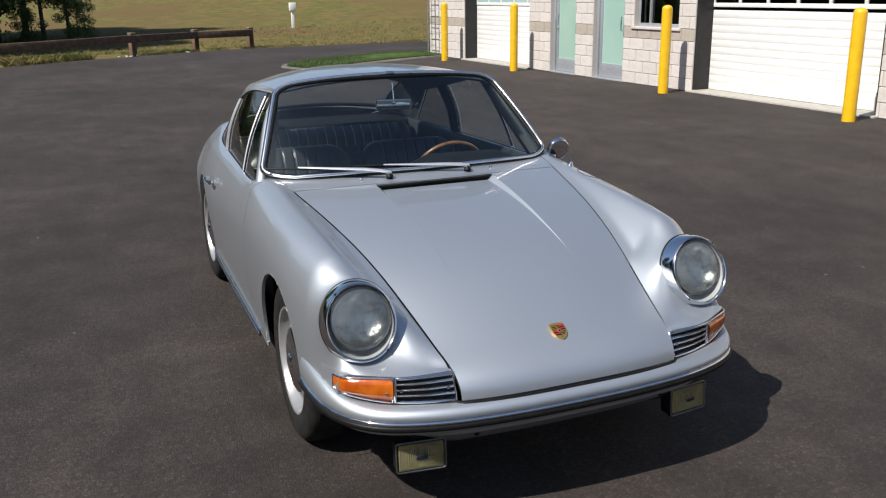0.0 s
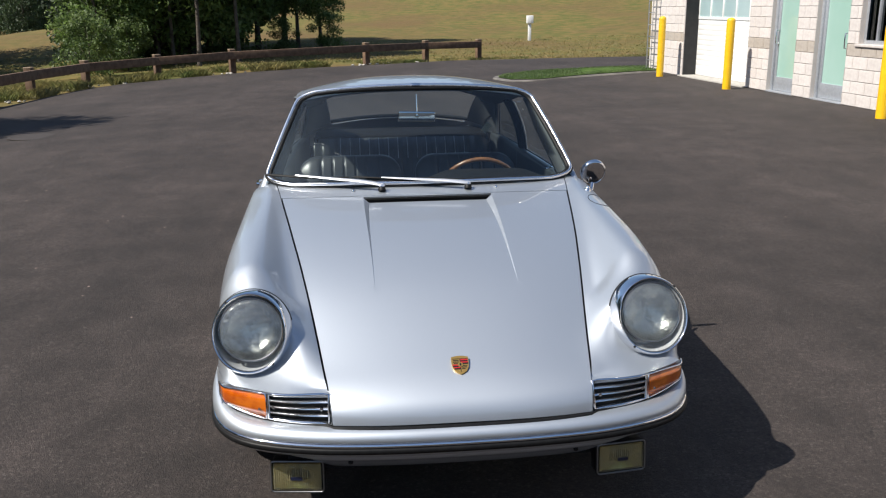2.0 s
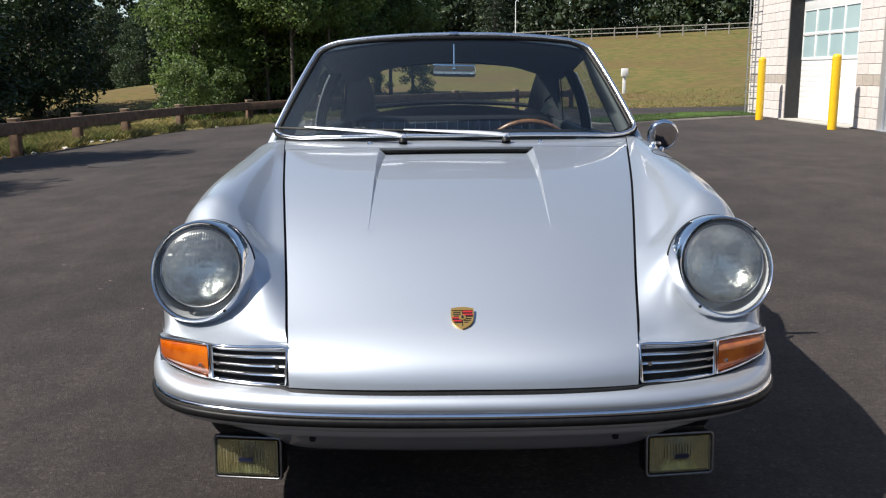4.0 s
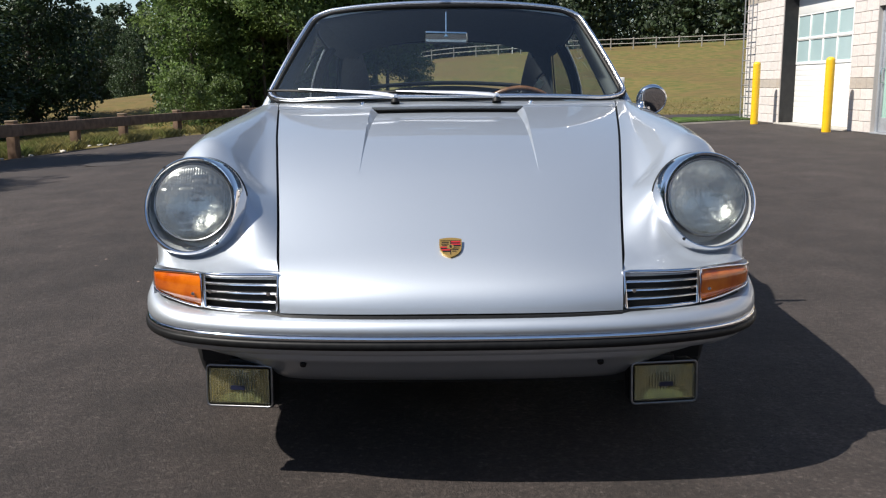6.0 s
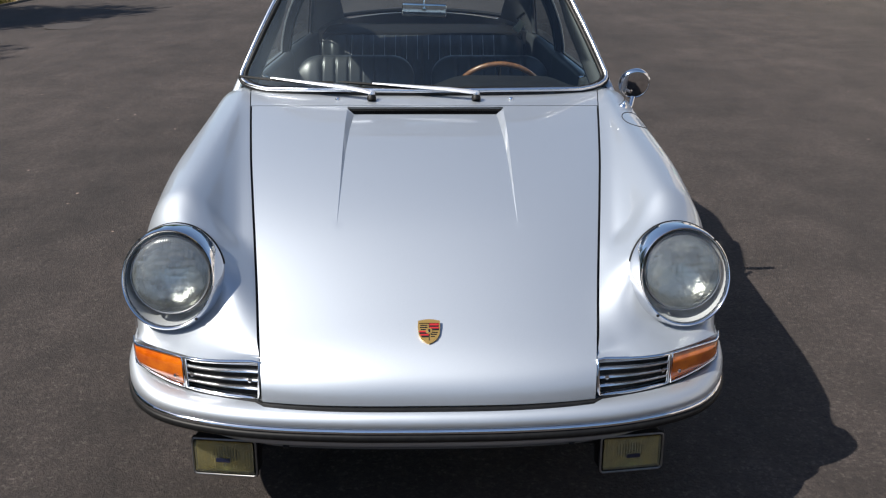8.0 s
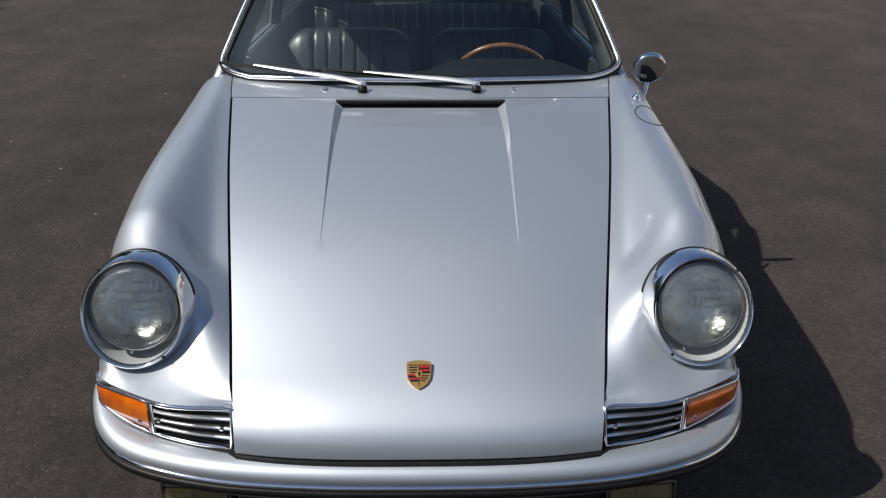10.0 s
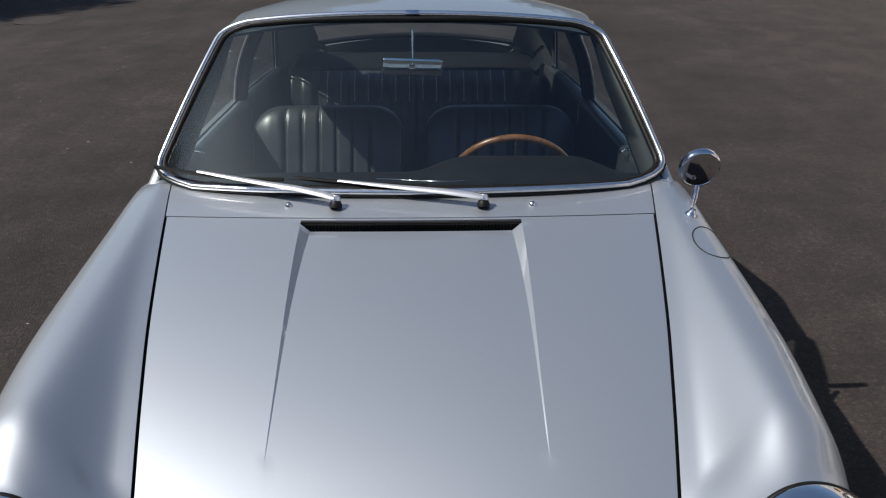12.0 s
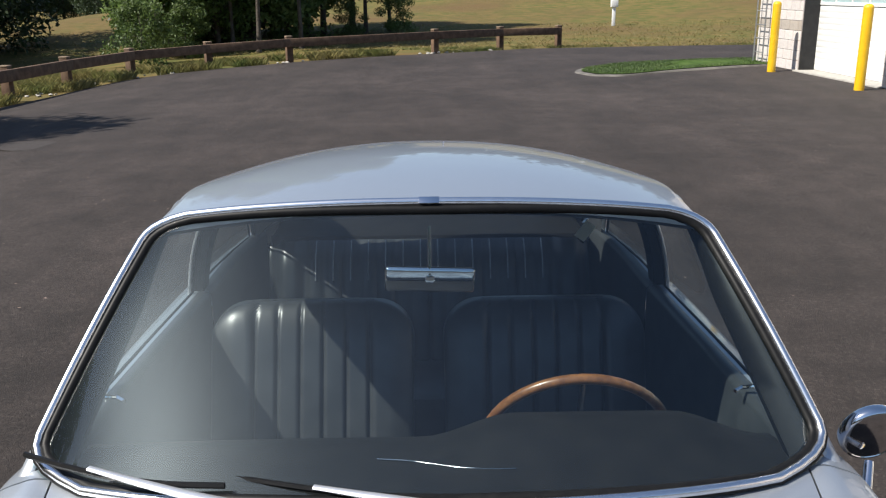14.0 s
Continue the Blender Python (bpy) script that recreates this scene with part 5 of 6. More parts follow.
for px in (-0.312, 0.307):
    bm = bmesh.new()
    lathe(bm, [(0.009, -0.004), (0.009, 0.003), (0.006, 0.008), (0.0, 0.009)], Matrix.Translation((px, 3.776, 0.899)), 14)
    part("washer_jet", bm, CHROME, car, "", 50)

# ---- cabin interior ----
inside = bmesh.new()
box(inside, -0.70, 0.70, 3.86, 6.0, 0.22, 0.255)
box(inside, -0.66, 0.66, 3.86, 3.90, 0.25, 0.86)
box(inside, -0.62, 0.62, 5.72, 5.76, 0.25, 0.80)
part("cabin_floor", inside, CARPET, car, "black carpet floor", 0)
bm = bmesh.new()
box(bm, -0.54, 0.54, 5.50, 5.86, 0.84, 0.90, 0.02)
part("rear_shelf", bm, DASHTOP, car, "dark rear shelf", 40)
def side_lining(sign, a, b):
    bm = bmesh.new()
    rows = []
    for y in stations(a, b, 0.1):
        x, z = edge_line(y)
        rows.append([Vector((sign * (x + 0.012), y, z)), Vector((sign * (x - 0.004), y, z + 0.007)), Vector((sign * (x - 0.020), y, z + 0.003)), Vector((sign * (x - 0.028), y, z - 0.012)), Vector((sign * (x - 0.030), y, 0.25))])
    sheet(bm, rows)
    return bm


for sign in (1, -1):
    trim_ob = part("door_trim", side_lining(sign, 4.10, 5.02), LEATHER, car, "black door lining", 50)
    bm = bmesh.new()
    tube(bm, [(sign * 0.690, 4.285, 0.895), (sign * 0.676, 4.29, 0.890), (sign * 0.660, 4.30, 0.884), (sign * 0.640, 4.285, 0.882)], 0.0045, 8)
    part("window_latch", bm, CHROME, trim_ob, "chrome latch")
    part("rear_side_lining", side_lining(sign, 5.025, 5.62), LEATHER, car, "black rear side lining", 50)

# dashboard: top pad with the raised instrument hood on the driver's side
bm = bmesh.new()
rows = []
for y, z in ((3.85, 0.895), (3.92, 0.893), (4.0, 0.886), (4.08, 0.880), (4.13, 0.872), (4.16, 0.855), (4.17, 0.82), (4.16, 0.70)):
    row = []
    for x in linspace(-0.66, 0.66, 45):
        hump = 0.048 * (smoothstep(-0.02, 0.16, x) - smoothstep(0.46, 0.64, x)) * smoothstep(3.93, 4.05, y) * (z > 0.80)
        side = 0.09 * (abs(x) / 0.66) ** 2 * (4.17 - y) / 0.3
        row.append(Vector((x, y + side, z + hump - 0.012 * (abs(x) / 0.66) ** 3)))
    rows.append(row)
sheet(bm, rows)
bmesh.ops.recalc_face_normals(bm, faces=bm.faces[:])
dash = part("dashboard", bm, DASHTOP, car, "dark padded dashboard with raised instrument hood", 40)
bm = bmesh.new()
box(bm, -0.60, 0.60, 4.165, 4.172, 0.76, 0.80, 0.002)
part("dash_trim", bm, BRUSHED, dash)

# bright tube that stands for the highlight on the pad's leading seam
bm = bmesh.new()
tube(bm, curve_through([(-0.10, 4.02, 0.888), (-0.044, 4.012, 0.888), (0.0, 3.996, 0.890), (0.051, 3.970, 0.897), (0.11, 3.956, 0.901), (0.145, 3.952, 0.904)], 16), 0.0014, 6)
part("pad_edge", bm, BRUSHED, dash, "thin bright highlight line along the dash pad's edge", 60)

# steering wheel
wheel_at = Matrix.Translation((0.305, 4.29, 0.772)) @ Matrix.Rotation(radians(-66), 4, "X")
bm = bmesh.new()
ring_pts = [wheel_at @ Vector((0.195 * math.cos(a), 0.195 * math.sin(a), 0)) for a in linspace(0, 2 * math.pi, 49)[:-1]]
tube(bm, ring_pts, 0.0110, 10, closed=True)
steering = part("steering_wheel", bm, WOOD, car, "wood-rimmed steering wheel", 60)
bm = bmesh.new()
for a in (180, 0, 270):
    d = Vector((math.cos(radians(a)), math.sin(radians(a)), 0))
    tube(bm, [wheel_at @ (d * 0.19), wheel_at @ (d * 0.04 + Vector((0, 0, -0.02)))], 0.011, 8, flat=0.4)
part("spoke", bm, BRUSHED, steering)
bm = bmesh.new()
lathe(bm, [(0.0, 0.004), (0.04, 0.0), (0.05, -0.012), (0.05, -0.03), (0.025, -0.05), (0.025, -0.2)], wheel_at, 24)
part("horn_pad", bm, LEATHER, steering)

# seats


def seat(cx):
    """A low backrest with rounded shoulders, five upright pleats and plain side bolsters."""
    body = bmesh.new()
    rows = []
    lean = [(k / 14 * 0.80, 0.0) for k in range(14)] + [(0.80, a) for a in linspace(0, math.pi / 2, 12)]
    for v, turn in lean:
        tall = v + 0.20 * math.sin(turn)
        half = 0.282 - 0.110 * (1 - math.cos(turn)) - 0.006 * (1 - v)
        thick = 0.052 * math.cos(turn) ** 0.6 + 0.001
        row = []
        round_x = [half * math.sin(math.pi / 2 * k / 110) for k in range(-110, 111)]
        for x, side in [(x, -1) for x in round_x] + [(x, 1) for x in round_x[-2:0:-4]]:
            q = max(0.0, 1 - (abs(x) / half) ** 4.4) ** 0.25
            y = 4.735 + 0.205 * tall + side * thick * q
            if side < 0:
                near = min(abs(x - g) for g in (-0.1575, -0.0945, -0.0315, 0.0315, 0.0945, 0.1575))
                y += 0.0110 * math.exp(-(near / 0.0050) ** 2) * smoothstep(0.02, 0.10, tall) - 0.008 * smoothstep(0.155, 0.18, abs(x)) * (1 - smoothstep(0.21, 0.265, abs(x)))
            row.append(Vector((cx + x, y, 0.40 + 0.466 * tall)))
        rows.append(row)
    sheet(body, rows, close=True)
    bmesh.ops.recalc_face_normals(body, faces=body.faces[:])
    ob = part("front_seat", body, LEATHER, car, "black pleated leatherette front seat", 60)
    cush = bmesh.new()
    rows = []
    for v in linspace(0, 1, 12):
        rows.append([Vector((cx + u * 0.245, 4.28 + 0.48 * v, 0.44 - 0.05 * v + 0.03 * math.sin(math.pi * v) - 0.006 * abs(math.sin(math.pi * u * 3.7)) - 0.05 * smoothstep(0.8, 1, abs(u)))) for u in linspace(-1, 1, 41)])
    sheet(cush, rows)
    box(cush, cx - 0.24, cx + 0.24, 4.27, 4.76, 0.25, 0.40, 0.02)
    part("seat_cushion", cush, LEATHER, ob, "", 60)


seat(-0.326)
seat(0.317)
# rear seat back: pleated across, with rolled ends
for cx in (0.0,):
    bm = bmesh.new()
    rows = []
    for v in linspace(0, 1, 14):
        row = []
        for u in linspace(-1, 1, 161):
            x = u * 0.545
            edge = smoothstep(0.82, 1.0, abs(u))
            pleat = 0.017 * abs(math.sin(math.pi * (x / 0.0585))) ** 0.4 * (abs(x) < 0.41) * (1 - smoothstep(0.97, 1.0, v))
            puff = 0.022 * smoothstep(0.77, 0.83, abs(u)) * (1 - smoothstep(0.88, 1.0, abs(u)))
            row.append(Vector((cx + x, 5.305 + 0.16 * v - pleat - puff + 0.05 * edge**3 + 0.04 * smoothstep(0.88, 1, v), 0.50 + 0.385 * v)))
        rows.append(row)
    sheet(bm, rows)
    bmesh.ops.recalc_face_normals(bm, faces=bm.faces[:])
    thicken(bm, -0.03)
    back_rest = part("rear_seat_back", bm, LEATHER, car, "black pleated rear seat back", 60)
    # thin pale tubes put the glints on the dark pleats into colour
    for k in range(-6, 8):
        x = (k - 0.5) * 0.0585
        bm = bmesh.new()
        tube(bm, [(x, 5.305 + 0.16 * v - 0.018 + 0.04 * smoothstep(0.88, 1, v), 0.50 + 0.385 * v + 0.003 * (v > 0.95)) for v in linspace(0.70, 0.99, 7)], 0.0024, 6)
        part("pleat_piping", bm, PLEAT_GLINT, back_rest, "", 60)
bm = bmesh.new()
box(bm, -0.56, 0.56, 5.02, 5.45, 0.25, 0.52, 0.04)
part("rear_bench", bm, LEATHER, car, "", 40)

# inside mirror on its stem
bm = bmesh.new()
m = Matrix.Translation((0.0, 4.231, 1.158)) @ pose(0, 0, 0, 8, 2, 0)
box(bm, -0.088, 0.088, -0.008, 0.008, -0.026, 0.026, 0.007, m, 3)
inner_mirror = part("inside_mirror", bm, CHROME, car, "chrome-backed inside mirror on a stem", 40)
bm = bmesh.new()
tube(bm, [(0, 4.245, 1.262), (0, 4.222, 1.165)], 0.0035, 8)
lathe(bm, [(0.009, -0.006), (0.009, 0.004), (0, 0.006)], Matrix.Translation((0, 4.221, 1.160)) @ pose(0, 0, 0, 90, 0, 0), 12)
part("mirror_stem", bm, CHROME, inner_mirror)

# belt hook with a cream tag at the door pillar
bm = bmesh.new()
box(bm, -0.019, 0.019, -0.003, 0.003, -0.032, 0.032, 0.002, Matrix.Translation((0.498, 5.30, 0.957)) @ pose(0, 0, 0, 10, 35, 0))
tag_ob = part("belt_tag", bm, surface("cream_tag", (0.86, 0.80, 0.62), 0.6), car, "cream tag hanging from a belt hook")
bm = bmesh.new()
tube(bm, [(0.525, 5.31, 1.02), (0.505, 5.305, 1.005), (0.488, 5.30, 0.985)], 0.009, 8)
part("belt_hook", bm, CHROME, tag_ob)

# ---- block building with overhead doors ----
WALL0 = Vector((7.72, 22.6, 0))
ALONG = Vector((0.0406, -1, 0)).normalized()
OUT = Vector((-1, -0.0406, 0)).normalized()
WALLM = Matrix(((ALONG.x, -OUT.x, 0, WALL0.x), (ALONG.y, -OUT.y, 0, WALL0.y), (0, 0, 1, 0), (0, 0, 0, 1)))
# local x runs along the wall, local y goes into it

BLOCKS = surface("split_block", (0.55, 0.50, 0.47), 0.9, 0.0, (0.62, 0.575, 0.54), 14.0, 8.0, bump=0.5, bump_scale=70.0, bump_far=0.006, random_by=0.05)
BAND = surface("tan_block", (0.36, 0.315, 0.27), 0.9, 0.0, (0.42, 0.37, 0.32), 14.0, 8.0, bump=0.5, bump_scale=70.0, bump_far=0.006, random_by=0.04)
MORTAR = surface("mortar", (0.46, 0.425, 0.40), 0.95, 0.0, (0.45, 0.42, 0.395), 20.0)
WHITE = surface("white_door_paint", (0.80, 0.80, 0.78), 0.45, 0.0, (0.75, 0.75, 0.73), 3.0, bump=0.05, bump_scale=200.0)
BLACKSTEEL = surface("black_jamb_steel", (0.014, 0.014, 0.015), 0.55, 0.2, (0.022, 0.022, 0.023), 9.0)
ALU = surface("door_aluminium", (0.46, 0.48, 0.51), 0.45, 0.5, (0.40, 0.42, 0.45), 25.0)
MINT = surface("mint_film_glass", (0.30, 0.47, 0.40), 0.16, 0.0, (0.34, 0.50, 0.44), 1.2, coat=0.5)
# the sky's reflection in the panes is put into this pale colour
SKYGLASS = surface("sky_reflecting_glass", (0.34, 0.46, 0.47), 0.08, 0.0, (0.42, 0.54, 0.55), 0.9, coat=0.8)
# near-black that stands for the unlit rooms behind the openings
DARKROOM = surface("room_shade", (0.012, 0.012, 0.013), 0.8, 0.0, (0.02, 0.02, 0.02), 2.0)
DARKGLASS = pane_glass("dark_window_glass", (0.55, 0.6, 0.6), 1.5)
YELLOW = surface("yellow_bollard_paint", (0.78, 0.47, 0.008), 0.42, 0.0, (0.72, 0.41, 0.008), 6.0, 8.0, coat=0.25, bump=0.1, bump_scale=120.0)
STEEL = surface("galvanised_steel", (0.42, 0.42, 0.42), 0.45, 0.8, (0.34, 0.34, 0.34), 20.0)

TOP = 4.4
OPENINGS = [(1.40, 4.66, 0.0, 3.05), (5.55, 6.52, 0.0, 2.30), (7.15, 8.15, 0.0, 2.30), (8.46, 9.70, 1.016, 2.30), (10.13, 13.80, 0.0, 3.05), (16.0, 19.6, 0.0, 3.05)]
W0, W1, DEEP = -0.78, 26.0, 0.26

building = thing("garage_building", "pale block building with white overhead doors and glass doors", "building", kind="structure")
building.matrix_world = WALLM



def wall_piece(name, *size):
    bm = bmesh.new()
    box(bm, *size)
    return part(name, bm, MORTAR, building, "pale block wall", 0)


wall = wall_piece("side_wall", W0, W0 + DEEP, DEEP, 14, -0.1, TOP)
wall_piece("side_wall", W1 - DEEP, W1, DEEP, 13.8, -0.1, TOP)
wall_piece("rear_wall", W0 + DEEP, W1, 13.8, 14, -0.1, TOP)
xs = sorted({W0, W1, *[v for o in OPENINGS for v in o[:2]]})
for a, b in zip(xs, xs[1:]):
    mids = [o for o in OPENINGS if o[0] <= (a + b) / 2 <= o[1]]
    if mids:
        o = mids[0]
        if o[2] > 0:
            wall_piece("breast_wall", a, b, 0, DEEP, -0.1, o[2])
        wall_piece("lintel", a, b, 0, DEEP, o[3], TOP)
    else:
        wall = wall_piece("pier", a, b, 0, DEEP, -0.1, TOP)
bm = bmesh.new()
box(bm, W0 - 0.06, W1 + 0.06, -0.06, 14.06, TOP, TOP + 0.12, 0.01)
part("roof", bm, ALU, building)
# added dark sheet: the shade inside the building, put in as colour
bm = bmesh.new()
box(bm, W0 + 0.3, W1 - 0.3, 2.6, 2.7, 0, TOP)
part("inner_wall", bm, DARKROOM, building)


def overhead_door(a, b, glass_rows, glass):
    """A sectional door set back in its opening: ribbed panels below, two rows of panes."""
    bm = bmesh.new()
    for x0, x1 in ((a - 0.001, a + 0.03), (b - 0.03, b + 0.001)):
        box(bm, x0, x1, 0.012, DEEP + 0.16, 0.02, 3.05)
    box(bm, a, b, 0.012, DEEP + 0.16, 3.0, 3.06)
    part("jamb", bm, BLACKSTEEL, building, "black steel jamb", 0)
    bm = bmesh.new()
    box(bm, a - 0.05, b + 0.05, -0.10, DEEP + 0.3, -0.06, 0.025, 0.008)
    part("sill", bm, CONCRETE, building, "concrete door sill", 0)
    y = DEEP + 0.06
    bm = bmesh.new()
    box(bm, a + 0.03, b - 0.03, y + 0.02, y + 0.05, 0.03, 1.32)
    door = part("overhead_door", bm, WHITE, building, "white ribbed sectional overhead door", 0)
    z = 0.03
    while z < 1.30:
        bm = bmesh.new()
        box(bm, a + 0.03, b - 0.03, y + 0.01, y + 0.04, z + 0.0005, z + 0.1160, 0.0025)
        part("panel", bm, WHITE, door, "", 40)
        z += 0.1165
    for k, z0 in enumerate(glass_rows):
        z1 = z0 + 0.54
        n = 5 if b - a < 3.4 else 6
        wide = (b - a - 0.06) / n
        bm = bmesh.new()
        box(bm, a + 0.03, b - 0.03, y, y + 0.04, z0 - 0.03, z0 + 0.035, 0.004)
        box(bm, a + 0.03, b - 0.03, y, y + 0.04, z1 - 0.035, z1 - 0.003, 0.004)
        for i in range(n + 1):
            x = a + 0.03 + i * wide
            box(bm, max(a + 0.03, x - 0.028), min(b - 0.03, x + 0.028), y + 0.001, y + 0.039, z0 + 0.03, z1 - 0.03, 0.004)
        part("sash", bm, WHITE, door, "", 30)
        for i in range(n):
            x = a + 0.03 + i * wide
            bm = bmesh.new()
            box(bm, x + 0.026, x + wide - 0.026, y + 0.018, y + 0.024, z0 + 0.033, z1 - 0.033)
            part("pane", bm, glass, door, "" if glass is SKYGLASS else "dark pane", 0)
    bm = bmesh.new()
    box(bm, a + 0.03, b - 0.03, y, y + 0.04, glass_rows[-1] + 0.54, 3.0, 0.004)
    part("top_section", bm, WHITE, door, "", 30)


overhead_door(1.40, 4.66, (1.36, 1.90), SKYGLASS)
overhead_door(10.13, 13.80, (1.40, 1.94), DARKGLASS)
overhead_door(16.0, 19.6, (1.40, 1.94), DARKGLASS)


def glass_door(a, b, pull):
    bm = bmesh.new()
    y = 0.10
    box(bm, a, a + 0.07, y - 0.03, y + 0.08, 0, 2.3, 0.004)
    box(bm, b - 0.07, b, y - 0.03, y + 0.08, 0, 2.3, 0.004)
    box(bm, a, b, y - 0.03, y + 0.08, 2.22, 2.3, 0.004)
    box(bm, a, b, -0.01, 0.25, -0.06, 0.02, 0.003)
    door = part("glass_door", bm, ALU, building, "aluminium-framed door with mint green glass", 30)
    bm = bmesh.new()
    box(bm, a + 0.075, a + 0.15, y, y + 0.05, 0.025, 2.215, 0.004)
    box(bm, b - 0.15, b - 0.075, y, y + 0.05, 0.025, 2.215, 0.004)
    box(bm, a + 0.075, b - 0.075, y + 0.001, y + 0.049, 0.025, 0.29, 0.004)
    box(bm, a + 0.075, b - 0.075, y + 0.001, y + 0.049, 2.12, 2.215, 0.004)
    leaf = part("door_leaf", bm, ALU, door, "", 30)
    bm = bmesh.new()
    box(bm, a + 0.145, b - 0.145, y + 0.02, y + 0.03, 0.285, 2.125)
    part("pane", bm, MINT, door, "mint green glass", 0)
    bm = bmesh.new()
    tube(bm, [(pull, y, 0.92), (pull, y - 0.06, 0.93), (pull, y - 0.065, 1.05), (pull, y - 0.06, 1.17), (pull, y, 1.18)], 0.012, 8)
    part("pull_handle", bm, CHROME, door, "bright pull handle", 50)


glass_door(5.55, 6.52, 5.70)
glass_door(7.15, 8.15, 8.00)

# window
bm = bmesh.new()
for x0, x1, z0, z1 in ((8.46, 8.53, 1.02, 2.3), (9.63, 9.70, 1.02, 2.3), (8.53, 9.63, 1.02, 1.08), (8.53, 9.63, 2.24, 2.3), (8.78, 8.82, 1.08, 2.24)):
    box(bm, x0, x1, 0.08, 0.16, z0, z1, 0.003)
win = part("window", bm, ALU, building, "aluminium window with dark glass", 30)
bm = bmesh.new()
box(bm, 8.52, 9.64, 0.118, 0.122, 1.07, 2.25)
part("pane", bm, DARKGLASS, win, "dark glass", 0)
bm = bmesh.new()
box(bm, 8.40, 9.76, -0.04, 0.14, 0.975, 1.02, 0.006)
part("window_sill", bm, BLOCKS, win, "pale cast sill", 30)
# added dark sheet behind the pane for the room's shade
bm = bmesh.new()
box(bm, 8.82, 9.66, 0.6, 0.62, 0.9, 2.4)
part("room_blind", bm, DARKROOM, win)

# wall ladder by the corner
bm = bmesh.new()
for x in (-0.62, -0.12):
    tube(bm, [(x, -0.14, 0.05), (x, -0.14, TOP)], 0.018, 8)
ladder = tagged(new("wall_ladder"), "galvanised steel ladder fixed to the block wall", "ladder")
ladder.matrix_world = WALLM
part("ladder_rail", bm, STEEL, ladder, "", 60)
for k in range(14):
    z = 0.28 + k * 0.30
    bm = bmesh.new()
    tube(bm, [(-0.62, -0.14, z), (-0.12, -0.14, z)], 0.011, 6)
    if k % 4 == 1:
        for x in (-0.62, -0.12):
            tube(bm, [(x, -0.14, z), (x, 0.005, z)], 0.012, 6)
    part("rung", bm, STEEL, ladder, "", 60)


def block_mesh(name, length, material):
    bm = bmesh.new()
    box(bm, 0.005, length - 0.005, -0.012, 0.004, 0.005, 0.198, 0.004, None, 1)
    return link_mesh(name, bm, material, 30)


COURSE, LONG = 0.2032, 0.4064
block_cache = {}


def lay_block(x, z, length, tan):
    key = (round(length, 3), tan)
    if key not in block_cache:
        block_cache[key] = block_mesh("block", length, BAND if tan else BLOCKS)
    ob = new("block", block_cache[key])
    ob.parent = wall
    ob.location = (x, 0, z)


def build_courses():
    near, far = [], []
    for row in range(int(TOP / COURSE)):
        z = row * COURSE
        spans = [(W0, W1)]
        for a, b, low, high in OPENINGS:
            if z + COURSE > low + 0.02 and z < high - 0.02:
                spans = [s for x0, x1 in spans for s in ((x0, min(x1, a)), (max(x0, b), x1)) if s[1] - s[0] > 0.03]
        for x0, x1 in spans:
            x = x0
            while x < x1 - 0.03:
                grid_next = (math.floor((x - W0 + (LONG / 2 if row % 2 else 0)) / LONG + 1e-4) + 1) * LONG + W0 - (LONG / 2 if row % 2 else 0)
                end = min(grid_next, x1)
                if x1 - end < 0.06:
                    end = x1
                tan = row in (4, 14)
                seen = (x < 10.2 or 13.7 < x < 14.6) and z < 2.7
                (near if seen and len(near) < 330 else far).append((x, z, round(end - x, 3), tan))
                x = end
    return near, far


near_blocks, far_blocks = build_courses()
for x, z, length, tan in near_blocks:
    lay_block(x, z, length, tan)
for tan in (True, False):
    bm = bmesh.new()
    for x, z, length, t in far_blocks:
        if t == tan:
            box(bm, x + 0.005, x + length - 0.005, -0.012, 0.004, z + 0.005, z + 0.198)
    rest = part("upper_blocks", bm, BAND if tan else BLOCKS, wall, "", 0)
    rest["kind"] = "stuff"

# bollards
bm = bmesh.new()
lathe(bm, [(0.084, -0.05), (0.084, 1.345), (0.081, 1.37), (0.068, 1.392), (0.045, 1.407), (0.02, 1.414), (0.0, 1.415)], None, 28)
bollard = single("bollard", bm, YELLOW, "yellow painted steel pipe bollard with domed top", "bollard", "bollards before the building", smooth=50)
spots = [(7.21, 21.18), (7.365, 17.62), (7.59, 12.53), (7.715, 8.72), (7.87, 4.9)]
bollard.matrix_world = pose(spots[0][0], spots[0][1], 0)
for k, (x, y) in enumerate(spots[1:]):
    copy_thing(bollard, pose(x, y, 0, 0, 0, 40 * k))

# ---- rail fence, trees, grass ----
TIMBER = surface("weathered_timber", (0.085, 0.048, 0.028), 0.85, 0.0, (0.155, 0.096, 0.060), 7.0, 8.0, bump=0.5, bump_scale=40.0, bump_far=0.006, stretch=(1, 1, 1), random_by=0.12)
TIMBER_END = surface("sawn_timber_end", (0.26, 0.19, 0.125), 0.9, 0.0, (0.18, 0.13, 0.085), 30.0)
POSTS = [(4.43, 32.75), (2.42, 32.0), (0.28, 30.3), (-3.87, 28.2), (-5.93, 27.25), (-7.56, 25.7), (-8.08, 22.85), (-8.22, 20.25), (-8.38, 17.7), (-8.56, 15.1), (-8.8, 12.5), (-9.1, 9.9), (-9.4, 7.3), (-9.7, 4.7)]


